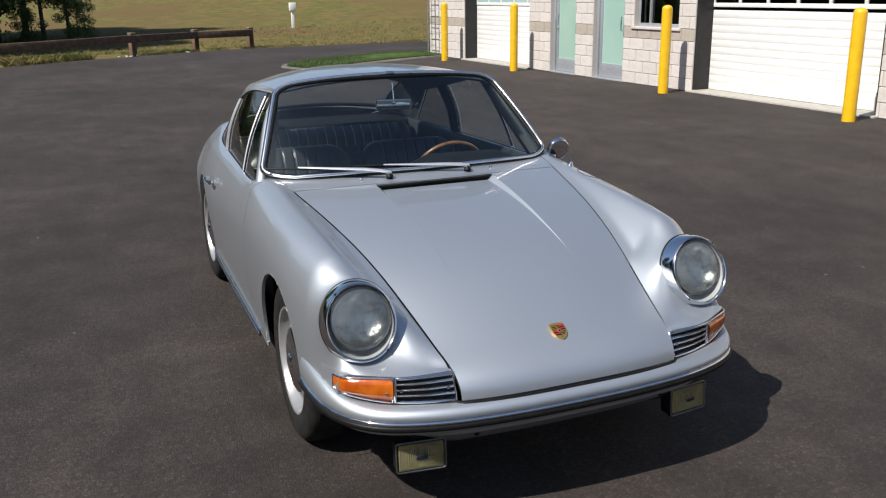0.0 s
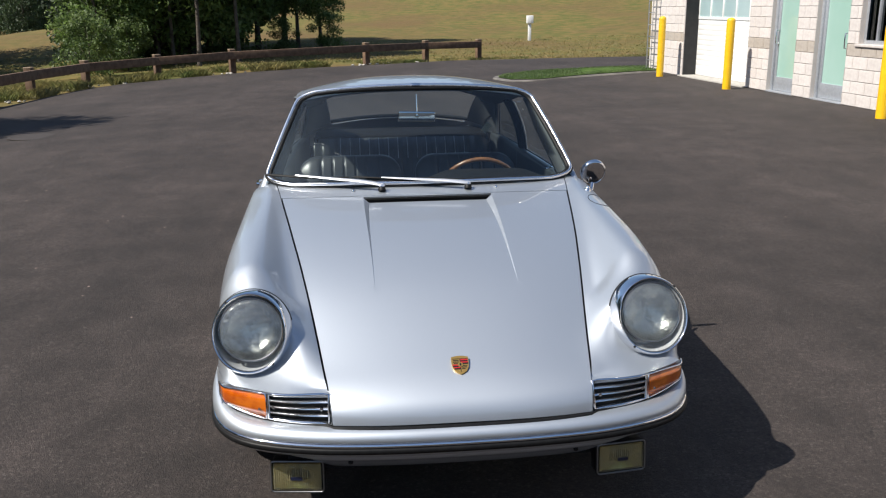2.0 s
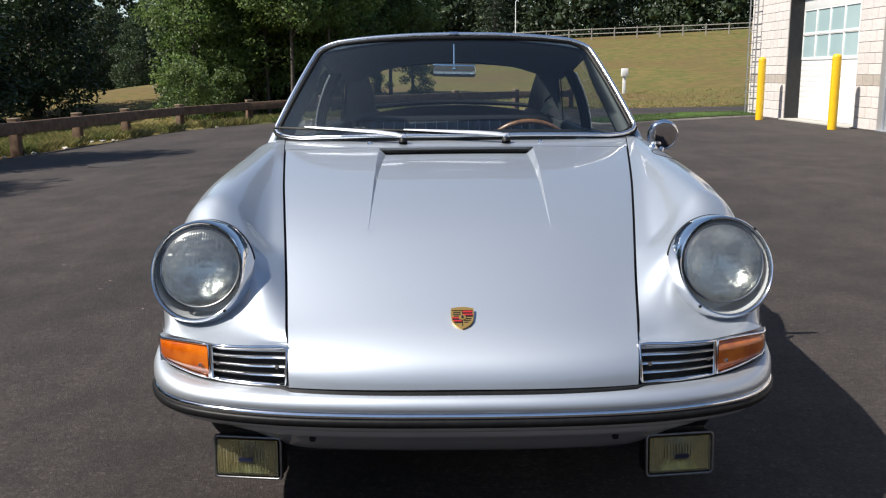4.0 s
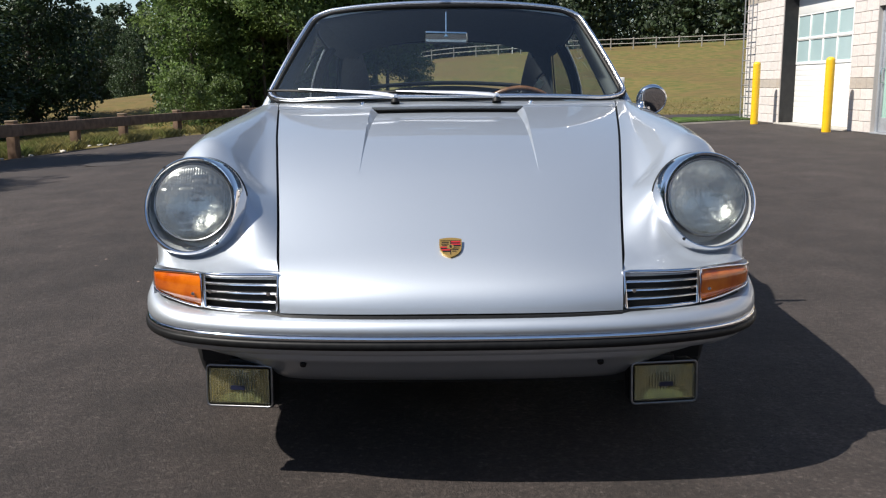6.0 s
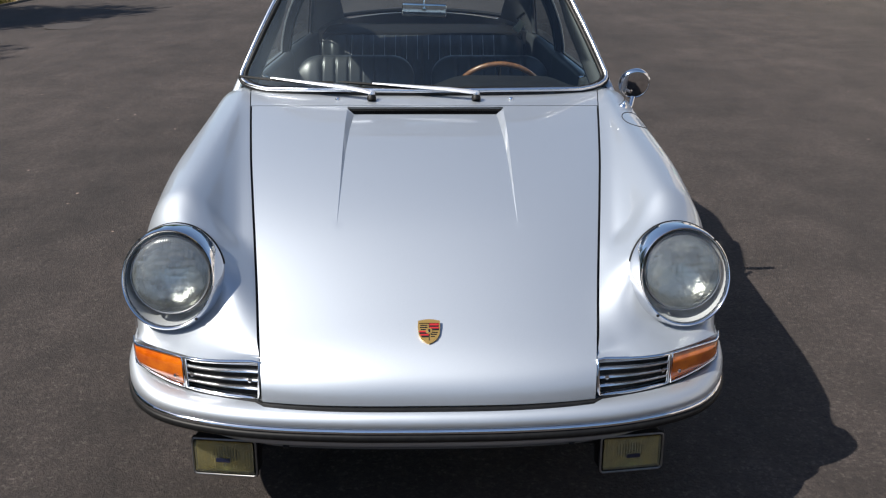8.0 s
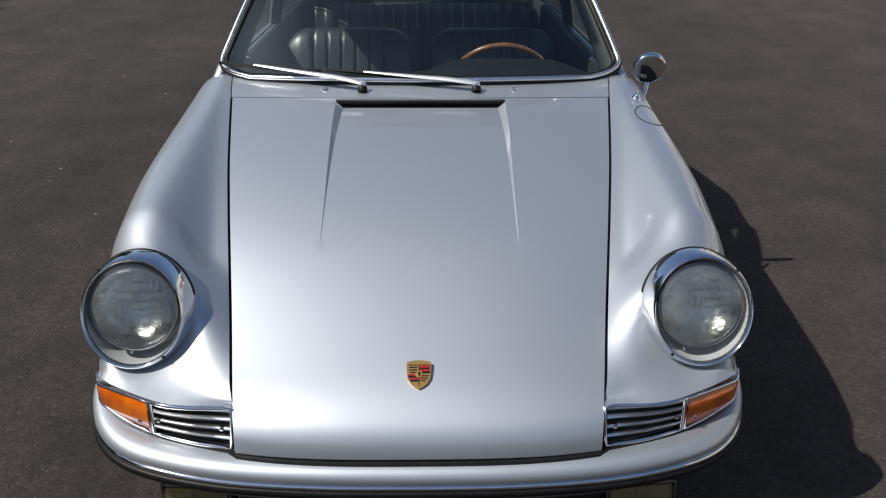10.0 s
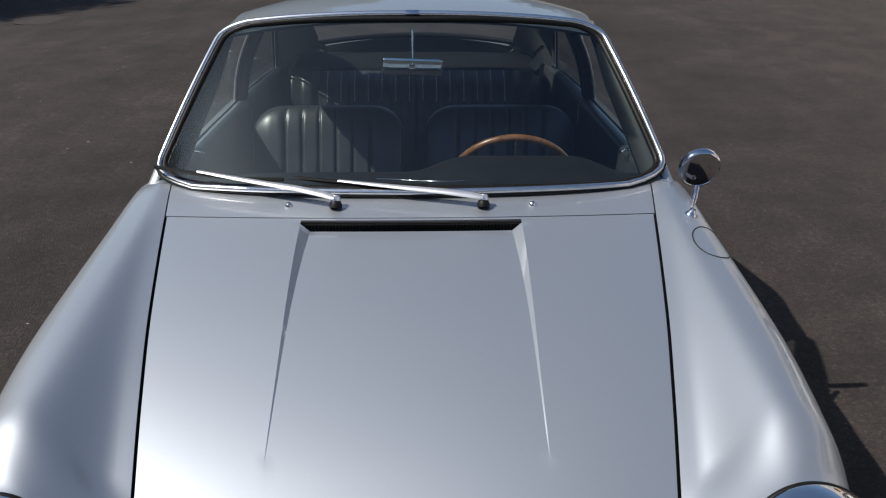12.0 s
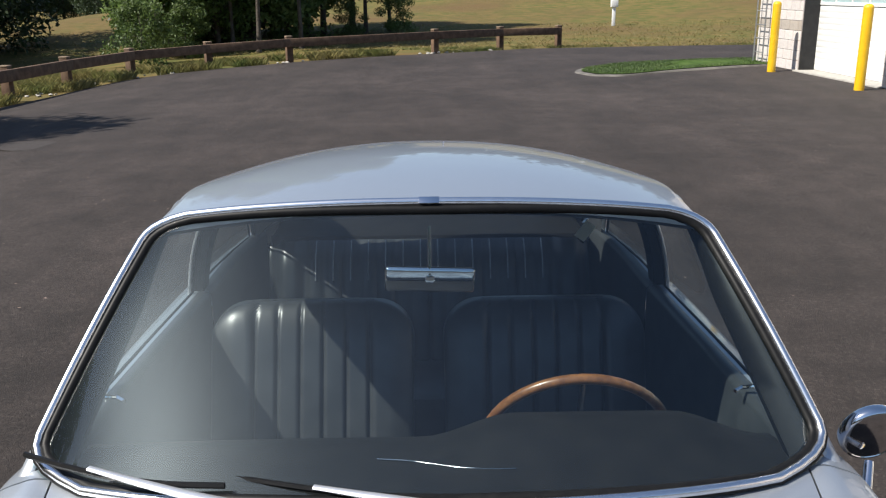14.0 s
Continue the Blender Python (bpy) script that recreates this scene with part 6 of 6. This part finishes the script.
def rail_post(x, y, turn):
    base = thing("fence_post", "square weathered timber fence post", "fence post", group="posts of the rail fence")
    bm = bmesh.new()
    box(bm, -0.09, 0.09, -0.09, 0.09, -0.3, 0.685, 0.012)
    part("post", bm, TIMBER, base)
    bm = bmesh.new()
    box(bm, -0.095, 0.095, -0.095, 0.095, 0.68, 0.715, 0.01)
    part("post_cap", bm, TIMBER_END, base, "pale sawn top")
    base.matrix_world = pose(x, y, lot_z(x, y), 0, 0, turn)
    return base


for k, (x, y) in enumerate(POSTS):
    a, b = POSTS[max(0, k - 1)], POSTS[min(len(POSTS) - 1, k + 1)]
    turn = math.degrees(math.atan2(b[1] - a[1], b[0] - a[0]))
    if k == 0:
        first_post = rail_post(x, y, turn)
    else:
        copy_thing(first_post, pose(x, y, lot_z(x, y), 0, 0, turn))
# timber rails, each spanning from post to post on the lot's side
for (x0, y0), (x1, y1) in zip(POSTS, POSTS[1:]):
    a, b = Vector((x0, y0, lot_z(x0, y0) + 0.53)), Vector((x1, y1, lot_z(x1, y1) + 0.53))
    d = b - a
    side = Vector((-d.y, d.x, 0)).normalized()
    lift = math.asin(d.z / d.length)
    m = Matrix.Translation((a + b) / 2 + side * 0.142) @ Matrix.Rotation(math.atan2(d.y, d.x), 4, "Z") @ Matrix.Rotation(-lift, 4, "Y")
    bm = bmesh.new()
    n = d.length / 2 + 0.02
    box(bm, -n, n, -0.05, 0.05, -0.115, 0.115, 0.012)
    ob = single("fence_rail", bm, TIMBER, "heavy brown timber rail on fence posts", "fence rail", "rails of the fence")
    ob.matrix_world = m


def mesh_object(name, verts, faces, material):
    me = bpy.data.meshes.new(name)
    me.from_pydata(verts, [], faces)
    me.materials.append(material)
    return me


def leaves(rng, centres, spread, count, size, flat=0.75):
    """Small folded leaf cards round the centres."""
    idx = rng.integers(0, len(centres), count)
    c = np.array(centres)[idx]
    off = rng.normal(0, 1, (count, 3))
    off /= np.maximum(np.linalg.norm(off, axis=1, keepdims=True), 1e-6)
    off *= (rng.random((count, 1)) ** 0.45) * np.array(spread)[idx][:, None]
    off[:, 2] *= flat
    p = c + off
    u = rng.normal(0, 1, (count, 3)); u /= np.linalg.norm(u, axis=1, keepdims=True)
    w = rng.normal(0, 1, (count, 3)); w[:, 2] += 0.6
    v = np.cross(u, w); v /= np.linalg.norm(v, axis=1, keepdims=True)
    s = size * (0.6 + 0.8 * rng.random((count, 1)))
    a, b, d, e = p - u * s, p + v * s * 0.5, p + u * s, p - v * s * 0.5
    verts = np.stack([a, b, d, e], 1).reshape(-1, 3)
    faces = np.arange(count * 4).reshape(-1, 4)
    return verts.tolist(), faces.tolist()


BARK = surface("bark", (0.055, 0.043, 0.033), 0.95, 0.0, (0.10, 0.085, 0.07), 6.0, 8.0, bump=0.9, bump_scale=18.0, bump_far=0.03)
LEAF_DARK = leaf_material("dark_leaves", (0.022, 0.042, 0.016), (0.045, 0.072, 0.026), 0.25)
LEAF_MID = leaf_material("green_leaves", (0.082, 0.132, 0.036), (0.145, 0.195, 0.060), 0.46)
LEAF_LIGHT = leaf_material("light_green_leaves", (0.10, 0.165, 0.042), (0.16, 0.22, 0.068), 0.55)
LEAF_FAR = leaf_material("far_leaves", (0.020, 0.034, 0.013), (0.036, 0.056, 0.020), 0.2)
NEEDLE = leaf_material("conifer_needles", (0.012, 0.028, 0.012), (0.024, 0.045, 0.018), 0.15)


def make_tree(name, label, seed, height, width, stem, low, leaf, count, size, clumps=34, flat=0.75):
    """A tapered trunk, limbs out to clumps of leaves. low: where the crown begins, as a share of the height."""
    rng = np.random.default_rng(seed)
    base = thing(name, label, "tree")
    bm = bmesh.new()
    lean = rng.normal(0, 0.04, 2)
    path = [Vector((lean[0] * h * height * h + 0.06 * math.sin(h * 5 + seed), lean[1] * h * height * h, h * height * 0.93 - 0.2)) for h in linspace(0, 1, 9)]
    tube(bm, path, [stem * (1.25 if k == 0 else 1 - 0.85 * k / 8) for k in range(9)], 8)
    centres, spread = [], []
    for k in range(clumps):
        h = low + (1 - low) * (k + 0.5) / clumps
        r = width * math.sin(math.pi * min(1, 0.18 + 0.80 * ((h - low) / (1 - low)))) ** 0.8 * (0.35 + 0.65 * rng.random())
        a = k * 2.4 + rng.normal(0, 0.4)
        c = Vector((r * math.cos(a), r * math.sin(a), h * height + rng.normal(0, 0.25)))
        trunk_at = path[min(8, int(h * 8))]
        c.x += trunk_at.x
        c.y += trunk_at.y
        centres.append(tuple(c))
        spread.append(width * (0.30 + 0.22 * rng.random()))
        root = Vector((trunk_at.x, trunk_at.y, max(0.3, c.z - 0.35 * r - 0.3)))
        mid = root.lerp(c, 0.55) + Vector((0, 0, 0.1 * r))
        tube(bm, [root, mid, c], [stem * 0.28, stem * 0.16, stem * 0.05], 5, cap=False)
    part("trunk", bm, BARK, base, "", 60)
    verts, faces = leaves(rng, centres, spread, count, size, flat)
    crown = new("crown", mesh_object("crown", verts, faces, leaf))
    crown.parent = base
    return base


def make_conifer(seed, height, width, count):
    rng = np.random.default_rng(seed)
    base = thing("pine_tree", "tall dark conifer at the wood's edge", "tree")
    bm = bmesh.new()
    tube(bm, [(0, 0, -0.2), (0.03, 0, height * 0.5), (0, 0, height)], [0.2, 0.12, 0.015], 8)
    centres, spread = [], []
    z = height * 0.08
    while z < height * 0.97:
        r = width * (1 - z / height) ** 0.8
        for a in linspace(0, 2 * math.pi, 8)[:-1]:
            q = a + rng.normal(0, 0.3)
            reach = r * (0.65 + 0.5 * rng.random())
            tip = Vector((reach * math.cos(q), reach * math.sin(q), z - 0.15 * reach))
            tube(bm, [(0, 0, z + 0.1), tip], [0.03, 0.008], 4, cap=False)
            for f in (0.35, 0.6, 0.85, 1.0):
                centres.append((tip.x * f, tip.y * f, z + 0.1 + (tip.z - z - 0.1) * f))
                spread.append(0.16 + 0.22 * r * (1.1 - f) + 0.12)
        z += 0.42 + 0.2 * rng.random()
    part("trunk", bm, BARK, base, "", 60)
    verts, faces = leaves(rng, centres, spread, count, 0.11, 0.5)
    crown = new("crown", mesh_object("crown", verts, faces, NEEDLE))
    crown.parent = base
    return base


def stand(tree, x, y, turn, size):
    tree.matrix_world = pose(x, y, terrain(x, y), 0, 0, turn) @ Matrix.Diagonal((size, size, size, 1))


def stand_copy(tree, x, y, turn, size, tall=1.0):
    ob = copy_thing(tree, pose(x, y, terrain(x, y), 0, 0, turn))
    ob.scale = (size, size, size * tall)
    return ob


dark_tree = make_tree("broadleaf_tree", "tall dark green broadleaf tree behind the rail fence", 3, 11.5, 3.3, 0.20, 0.06, LEAF_DARK, 24000, 0.115, 56)
mid_tree = make_tree("broadleaf_tree", "slender green tree with bare lower trunk in the meadow", 5, 9.5, 2.0, 0.13, 0.22, LEAF_MID, 15000, 0.085, 40)
light_tree = make_tree("young_tree", "light green leafy young tree behind the fence", 8, 6.5, 2.0, 0.09, 0.08, LEAF_LIGHT, 14000, 0.075, 40)
bush = make_tree("shrub", "low dark green shrub at the edge of the meadow", 11, 2.2, 1.2, 0.04, 0.05, LEAF_MID, 5000, 0.055, 18)
pine = make_conifer(21, 14.0, 2.6, 8000)

stand(dark_tree, -19.5, 43.0, 0, 1.0)
for x, y, t, s in ((-16.6, 28.5, 0, 0.95), (-18.6, 31.0, 60, 0.95), (-23.0, 36.0, 130, 1.05), (-19.6, 30.6, 15, 0.85), (-19.5, 28.0, 80, 1.1), (-22.5, 32.0, 170, 1.2), (-22.0, 38.0, 30, 1.2), (-16.2, 25.5, 200, 0.8)):
    stand_copy(dark_tree, x, y, t, s, 0.5)
for x, y, t, s in ((-13.9, 13.6, 20, 0.85), (-32.0, 84.0, 40, 0.65), (-27.5, 80.0, 100, 0.6), (-22.0, 83.0, 160, 0.7), (-36.0, 82.0, 280, 0.8),
                   (-24.0, 4.0, 15, 1.1), (-26.0, -6.0, 210, 1.2), (-24.0, -16.0, 100, 1.2), (-37, 46, 10, 1.3), (-41, 52, 90, 1.3), (-42, 62, 180, 1.2)):
    stand_copy(dark_tree, x, y, t, s)
stand(mid_tree, -4.2, 40.5, 0, 1.0)
for x, y, t, s in ((-6.4, 41.0, 50, 1.05), (-7.6, 40.2, 100, 0.9), (-2.6, 41.8, 150, 0.75), (-1.6, 42.6, 210, 0.7), (-8.8, 42.0, 260, 1.25), (-9.4, 40.5, 310, 1.2), (-3.3, 44.5, 20, 1.1), (-8.4, 45.0, 70, 1.1)):
    stand_copy(mid_tree, x, y, t, s)
tall_tree = make_tree("young_tree", "tall light green tree with a slim bare trunk", 31, 8.8, 2.0, 0.085, 0.36, LEAF_LIGHT, 13000, 0.08, 36)
stand(tall_tree, -5.8, 34.2, 0, 1.0)
stand_copy(tall_tree, -4.5, 35.4, 130, 1.0)
stand_copy(tall_tree, -7.0, 35.6, 250, 0.95)
stand(light_tree, -9.35, 34.6, 0, 0.9)
stand_copy(light_tree, -7.7, 36.2, 70, 1.12)
for x, y, t, s in ((-5.2, 43.0, 145, 1.5), (-6.6, 38.2, 245, 1.5), (-5.6, 39.4, 20, 1.55)):
    stand_copy(light_tree, x, y, t, s)
for x, y, t, s in ((-9.3, 37.6, 25, 0.72), (-8.6, 40.0, 115, 0.8), (-10.8, 41.5, 190, 0.85)):
    stand_copy(dark_tree, x, y, t, s)
stand_copy(dark_tree, -8.0, 44.5, 133, 0.95)
for x, y, t, s in ((-16.5, 1.5, 20, 0.95), (-16.0, 5.5, 140, 1.0), (-15.5, 9.0, 260, 0.9), (-17.5, -3.0, 80, 1.0)):
    stand_copy(dark_tree, x, y, t, s, 1.15)
stand(bush, -8.8, 30.6, 0, 0.9)
for x, y, t, s in ((-13.4, 22.0, 160, 1.0), (-8.2, 33.5, 10, 0.8), (-5.5, 38.6, 100, 0.8), (-1.2, 41.2, 60, 0.7), (-12.9, 17.0, 310, 1.1), (-3.1, 40.0, 200, 0.6)):
    stand_copy(bush, x, y, t, s)
stand(pine, 6.0, 112.0, 0, 1.0)

# far woods: one belt all round, each tree a dark inner mass with a shell of leaves
rng = np.random.default_rng(77)
centres, spread, core_v, core_f = [], [], [], []
ball = bmesh.new()
bmesh.ops.create_icosphere(ball, subdivisions=2, radius=1.0)
ball_v = np.array([v.co[:] for v in ball.verts])
ball.faces.ensure_lookup_table()
ball_f = [[v.index for v in f.verts] for f in ball.faces]
ball.free()
for k in range(900):
    a = 2 * math.pi * k / 900 + rng.normal(0, 0.004)
    ahead = math.cos(a)
    r = (116 if ahead > 0.3 else 62) + rng.random() ** 1.5 * 24
    x, y = r * math.sin(a), r * math.cos(a)
    tall = 9 + 7 * rng.random()
    if ahead > 0 and -0.40 < math.sin(a) < -0.31:
        tall = 9.5 + 4.0 * rng.random()
    z = terrain(x, y)
    for h in np.linspace(0.06, 1, 7):
        wide = 2.5 * math.sin(math.pi * min(1, 0.28 + 0.70 * h)) + 0.35
        cx, cy = x + rng.normal(0, 0.7), y + rng.normal(0, 0.7)
        centres.append((cx, cy, z + h * tall))
        spread.append(wide)
        n = len(core_v)
        jag = 0.72 + 0.35 * rng.random((len(ball_v), 1))
        core_v += (ball_v * jag * np.array([wide * 0.34, wide * 0.34, tall * 0.06]) + np.array([cx, cy, z + h * tall])).tolist()
        core_f += [[n + i for i in f] for f in ball_f]
ahead_of = [k for k, c in enumerate(centres) if c[1] > 0.70 * math.hypot(c[0], c[1])]
front_set = set(ahead_of)
rest = [k for k in range(len(centres)) if k not in front_set]
verts, faces = leaves(rng, [centres[k] for k in ahead_of], [spread[k] for k in ahead_of], 300000, 0.30, 0.8)
wide_v, wide_f = leaves(rng, [centres[k] for k in rest], [spread[k] for k in rest], 60000, 0.75, 0.8)
n = len(verts)
verts, faces = verts + wide_v, faces + [[n + i for i in f] for f in wide_f]
n = len(verts)
woods = tagged(new("far_woods", mesh_object("far_woods", verts + core_v, faces + [[n + i for i in f] for f in core_f], LEAF_FAR)), "dark green woods round the site", "woods", kind="stuff")

# field fence on the crest
bm = bmesh.new()
pale = surface("grey_field_fence", (0.27, 0.245, 0.21), 0.9, 0.0, (0.36, 0.33, 0.29), 9.0)
xs = linspace(-8, 58, 30)


def crest(x):
    return 93.0 - 0.05 * x


for k, x in enumerate(xs):
    z = terrain(x, crest(x))
    box(bm, x - 0.05, x + 0.05, crest(x) - 0.05, crest(x) + 0.05, z - 0.1, z + 1.15)
    if k:
        x0 = xs[k - 1]
        z0 = terrain(x0, crest(x0))
        for h in (0.55, 1.0):
            tube(bm, [(x0, crest(x0), z0 + h), (x, crest(x), z + h)], 0.045, 4)
single("field_fence", bm, pale, "long grey post-and-rail fence along the crest", "fence", smooth=0)

# slim pole with a hooked top on the crest
z = terrain(7.2, 94.0)
mast = thing("light_pole", "slim pale pole with a short hooked top on the crest", "light pole", at=(7.2, 94.0, z))
bm = bmesh.new()
tube(bm, [(7.2, 94.0, z - 0.1), (7.2, 94.0, z + 2.0), (7.2, 94.0, z + 4.05)], [0.06, 0.05, 0.04], 8)
part("pole", bm, WHITE, mast)
bm = bmesh.new()
tube(bm, [(7.2, 94.0, z + 4.0), (7.26, 94.0, z + 4.14), (7.42, 94.0, z + 4.16), (7.5, 94.0, z + 4.08)], 0.04, 6)
part("hooked_arm", bm, WHITE, mast)

# white marker post in the meadow
MX, MY = 8.8, 45.0
z = terrain(MX, MY)
mark = thing("utility_marker", "white utility post with a small box in the meadow", "utility post", at=(MX, MY, z))
bm = bmesh.new()
box(bm, MX - 0.075, MX + 0.075, MY - 0.06, MY + 0.06, z - 0.2, z + 0.86, 0.015)
part("post", bm, WHITE, mark)
bm = bmesh.new()
box(bm, MX - 0.15, MX + 0.17, MY - 0.13, MY + 0.13, z + 0.84, z + 1.22, 0.02)
part("meter_box", bm, WHITE, mark)

# grass blades: tall weeds along the lot's edge, tufts over the meadow, turf on the island


def blades(rng, places, low, high, wide, lean):
    verts, faces = [], []
    n = 0
    for x, y, z in places:
        h = low + (high - low) * rng.random()
        a = rng.random() * 6.283
        b = rng.random() * 6.283
        dx, dy = math.cos(a) * wide, math.sin(a) * wide
        ex, ey = math.cos(b) * lean * h, math.sin(b) * lean * h
        verts += [(x - dx, y - dy, z), (x + dx, y + dy, z), (x + ex * 0.4 + dx * 0.6, y + ey * 0.4 + dy * 0.6, z + h * 0.6), (x + ex, y + ey, z + h)]
        faces += [(n, n + 1, n + 2), (n, n + 2, n + 3)]
        n += 4
    return verts, faces


GRASS_MAT = leaf_material("meadow_grass", (0.25, 0.21, 0.080), (0.095, 0.120, 0.032), 0.4)
DRY_MAT = leaf_material("dry_grass", (0.29, 0.22, 0.09), (0.20, 0.185, 0.06), 0.5)
TURF_MAT = leaf_material("turf_blades", (0.045, 0.082, 0.02), (0.078, 0.115, 0.034), 0.3)
rng = np.random.default_rng(5)
places = []
while len(places) < 42000:
    y = 5 + 28.5 * rng.random() ** 0.8
    x = edge_x(y) - 0.10 - 4.2 * rng.random() ** 1.2
    if noise.noise(Vector((x * 0.9, y * 0.9, 3.0))) < 0.02:
        continue
    places.append((x, y, terrain(x, y) - 0.01))
verts, faces = blades(rng, [p for p in places if p[1] < 29.5], 0.03, 0.27, 0.0045, 0.9)
more_v, more_f = blades(rng, [p for p in places if p[1] >= 29.5], 0.02, 0.12, 0.005, 0.9)
verts, faces = verts + more_v, faces + [tuple(len(verts) + i for i in f) for f in more_f]
tagged(new("edge_grass", mesh_object("edge_grass", verts, faces, GRASS_MAT)), "tall green and yellow weeds along the asphalt edge", "grass", kind="stuff")
places = []
while len(places) < 30000:
    y = 33.4 + 14 * rng.random() ** 1.6
    x = -28 + 70 * rng.random()
    places.append((x, y, terrain(x, y) - 0.02))
verts, faces = blades(rng, places, 0.03, 0.11, 0.014, 1.3)
tagged(new("meadow_grass", mesh_object("meadow_grass", verts, faces, DRY_MAT)), "dry tan meadow grass", "grass", kind="stuff")
places = []
while len(places) < 16000:
    x, y = 3.4 + 4.7 * rng.random(), 21.3 + 3.1 * rng.random()
    q = Vector((x, y, 0))
    inside_it = sum(1 for a, b in zip(ISLE, ISLE[1:] + ISLE[:1]) if (a.y > y) != (b.y > y) and x < a.x + (y - a.y) / (b.y - a.y) * (b.x - a.x)) % 2
    if inside_it:
        places.append((x, y, lot_z(x, y) + 0.05))
verts, faces = blades(rng, places, 0.015, 0.05, 0.006, 0.7)
tagged(new("island_turf", mesh_object("island_turf", verts, faces, TURF_MAT)), "short green turf on the island", "grass", kind="stuff")

# pale edge stones
ROCK = surface("pale_stone", (0.46, 0.43, 0.38), 0.9, 0.0, (0.34, 0.32, 0.28), 9.0, 8.0, bump=0.7, bump_scale=30.0, bump_far=0.01, random_by=0.15)
rock_meshes = []
for k in range(4):
    bm = bmesh.new()
    bmesh.ops.create_icosphere(bm, subdivisions=2, radius=0.1)
    for v in bm.verts:
        v.co *= 0.8 + 0.5 * noise.noise(v.co * 9 + Vector((k * 7, 0, 0)))
        v.co.z *= 0.6
    rock_meshes.append(link_mesh("edge_stone", bm, ROCK, 40))
random.seed(4)
for k in range(90):
    y = random.uniform(14, 32)
    x = edge_x(y) - random.uniform(0.10, 0.75)
    ob = tagged(new("edge_stone", rock_meshes[k % 4]), "pale loose stone on the asphalt edge", "stone", "stones along the edge")
    s = random.uniform(0.22, 0.7)
    ob.matrix_world = pose(x, y, terrain(x, y) + 0.02, 0, 0, random.uniform(0, 360)) @ Matrix.Diagonal((s * 1.3, s, s, 1))
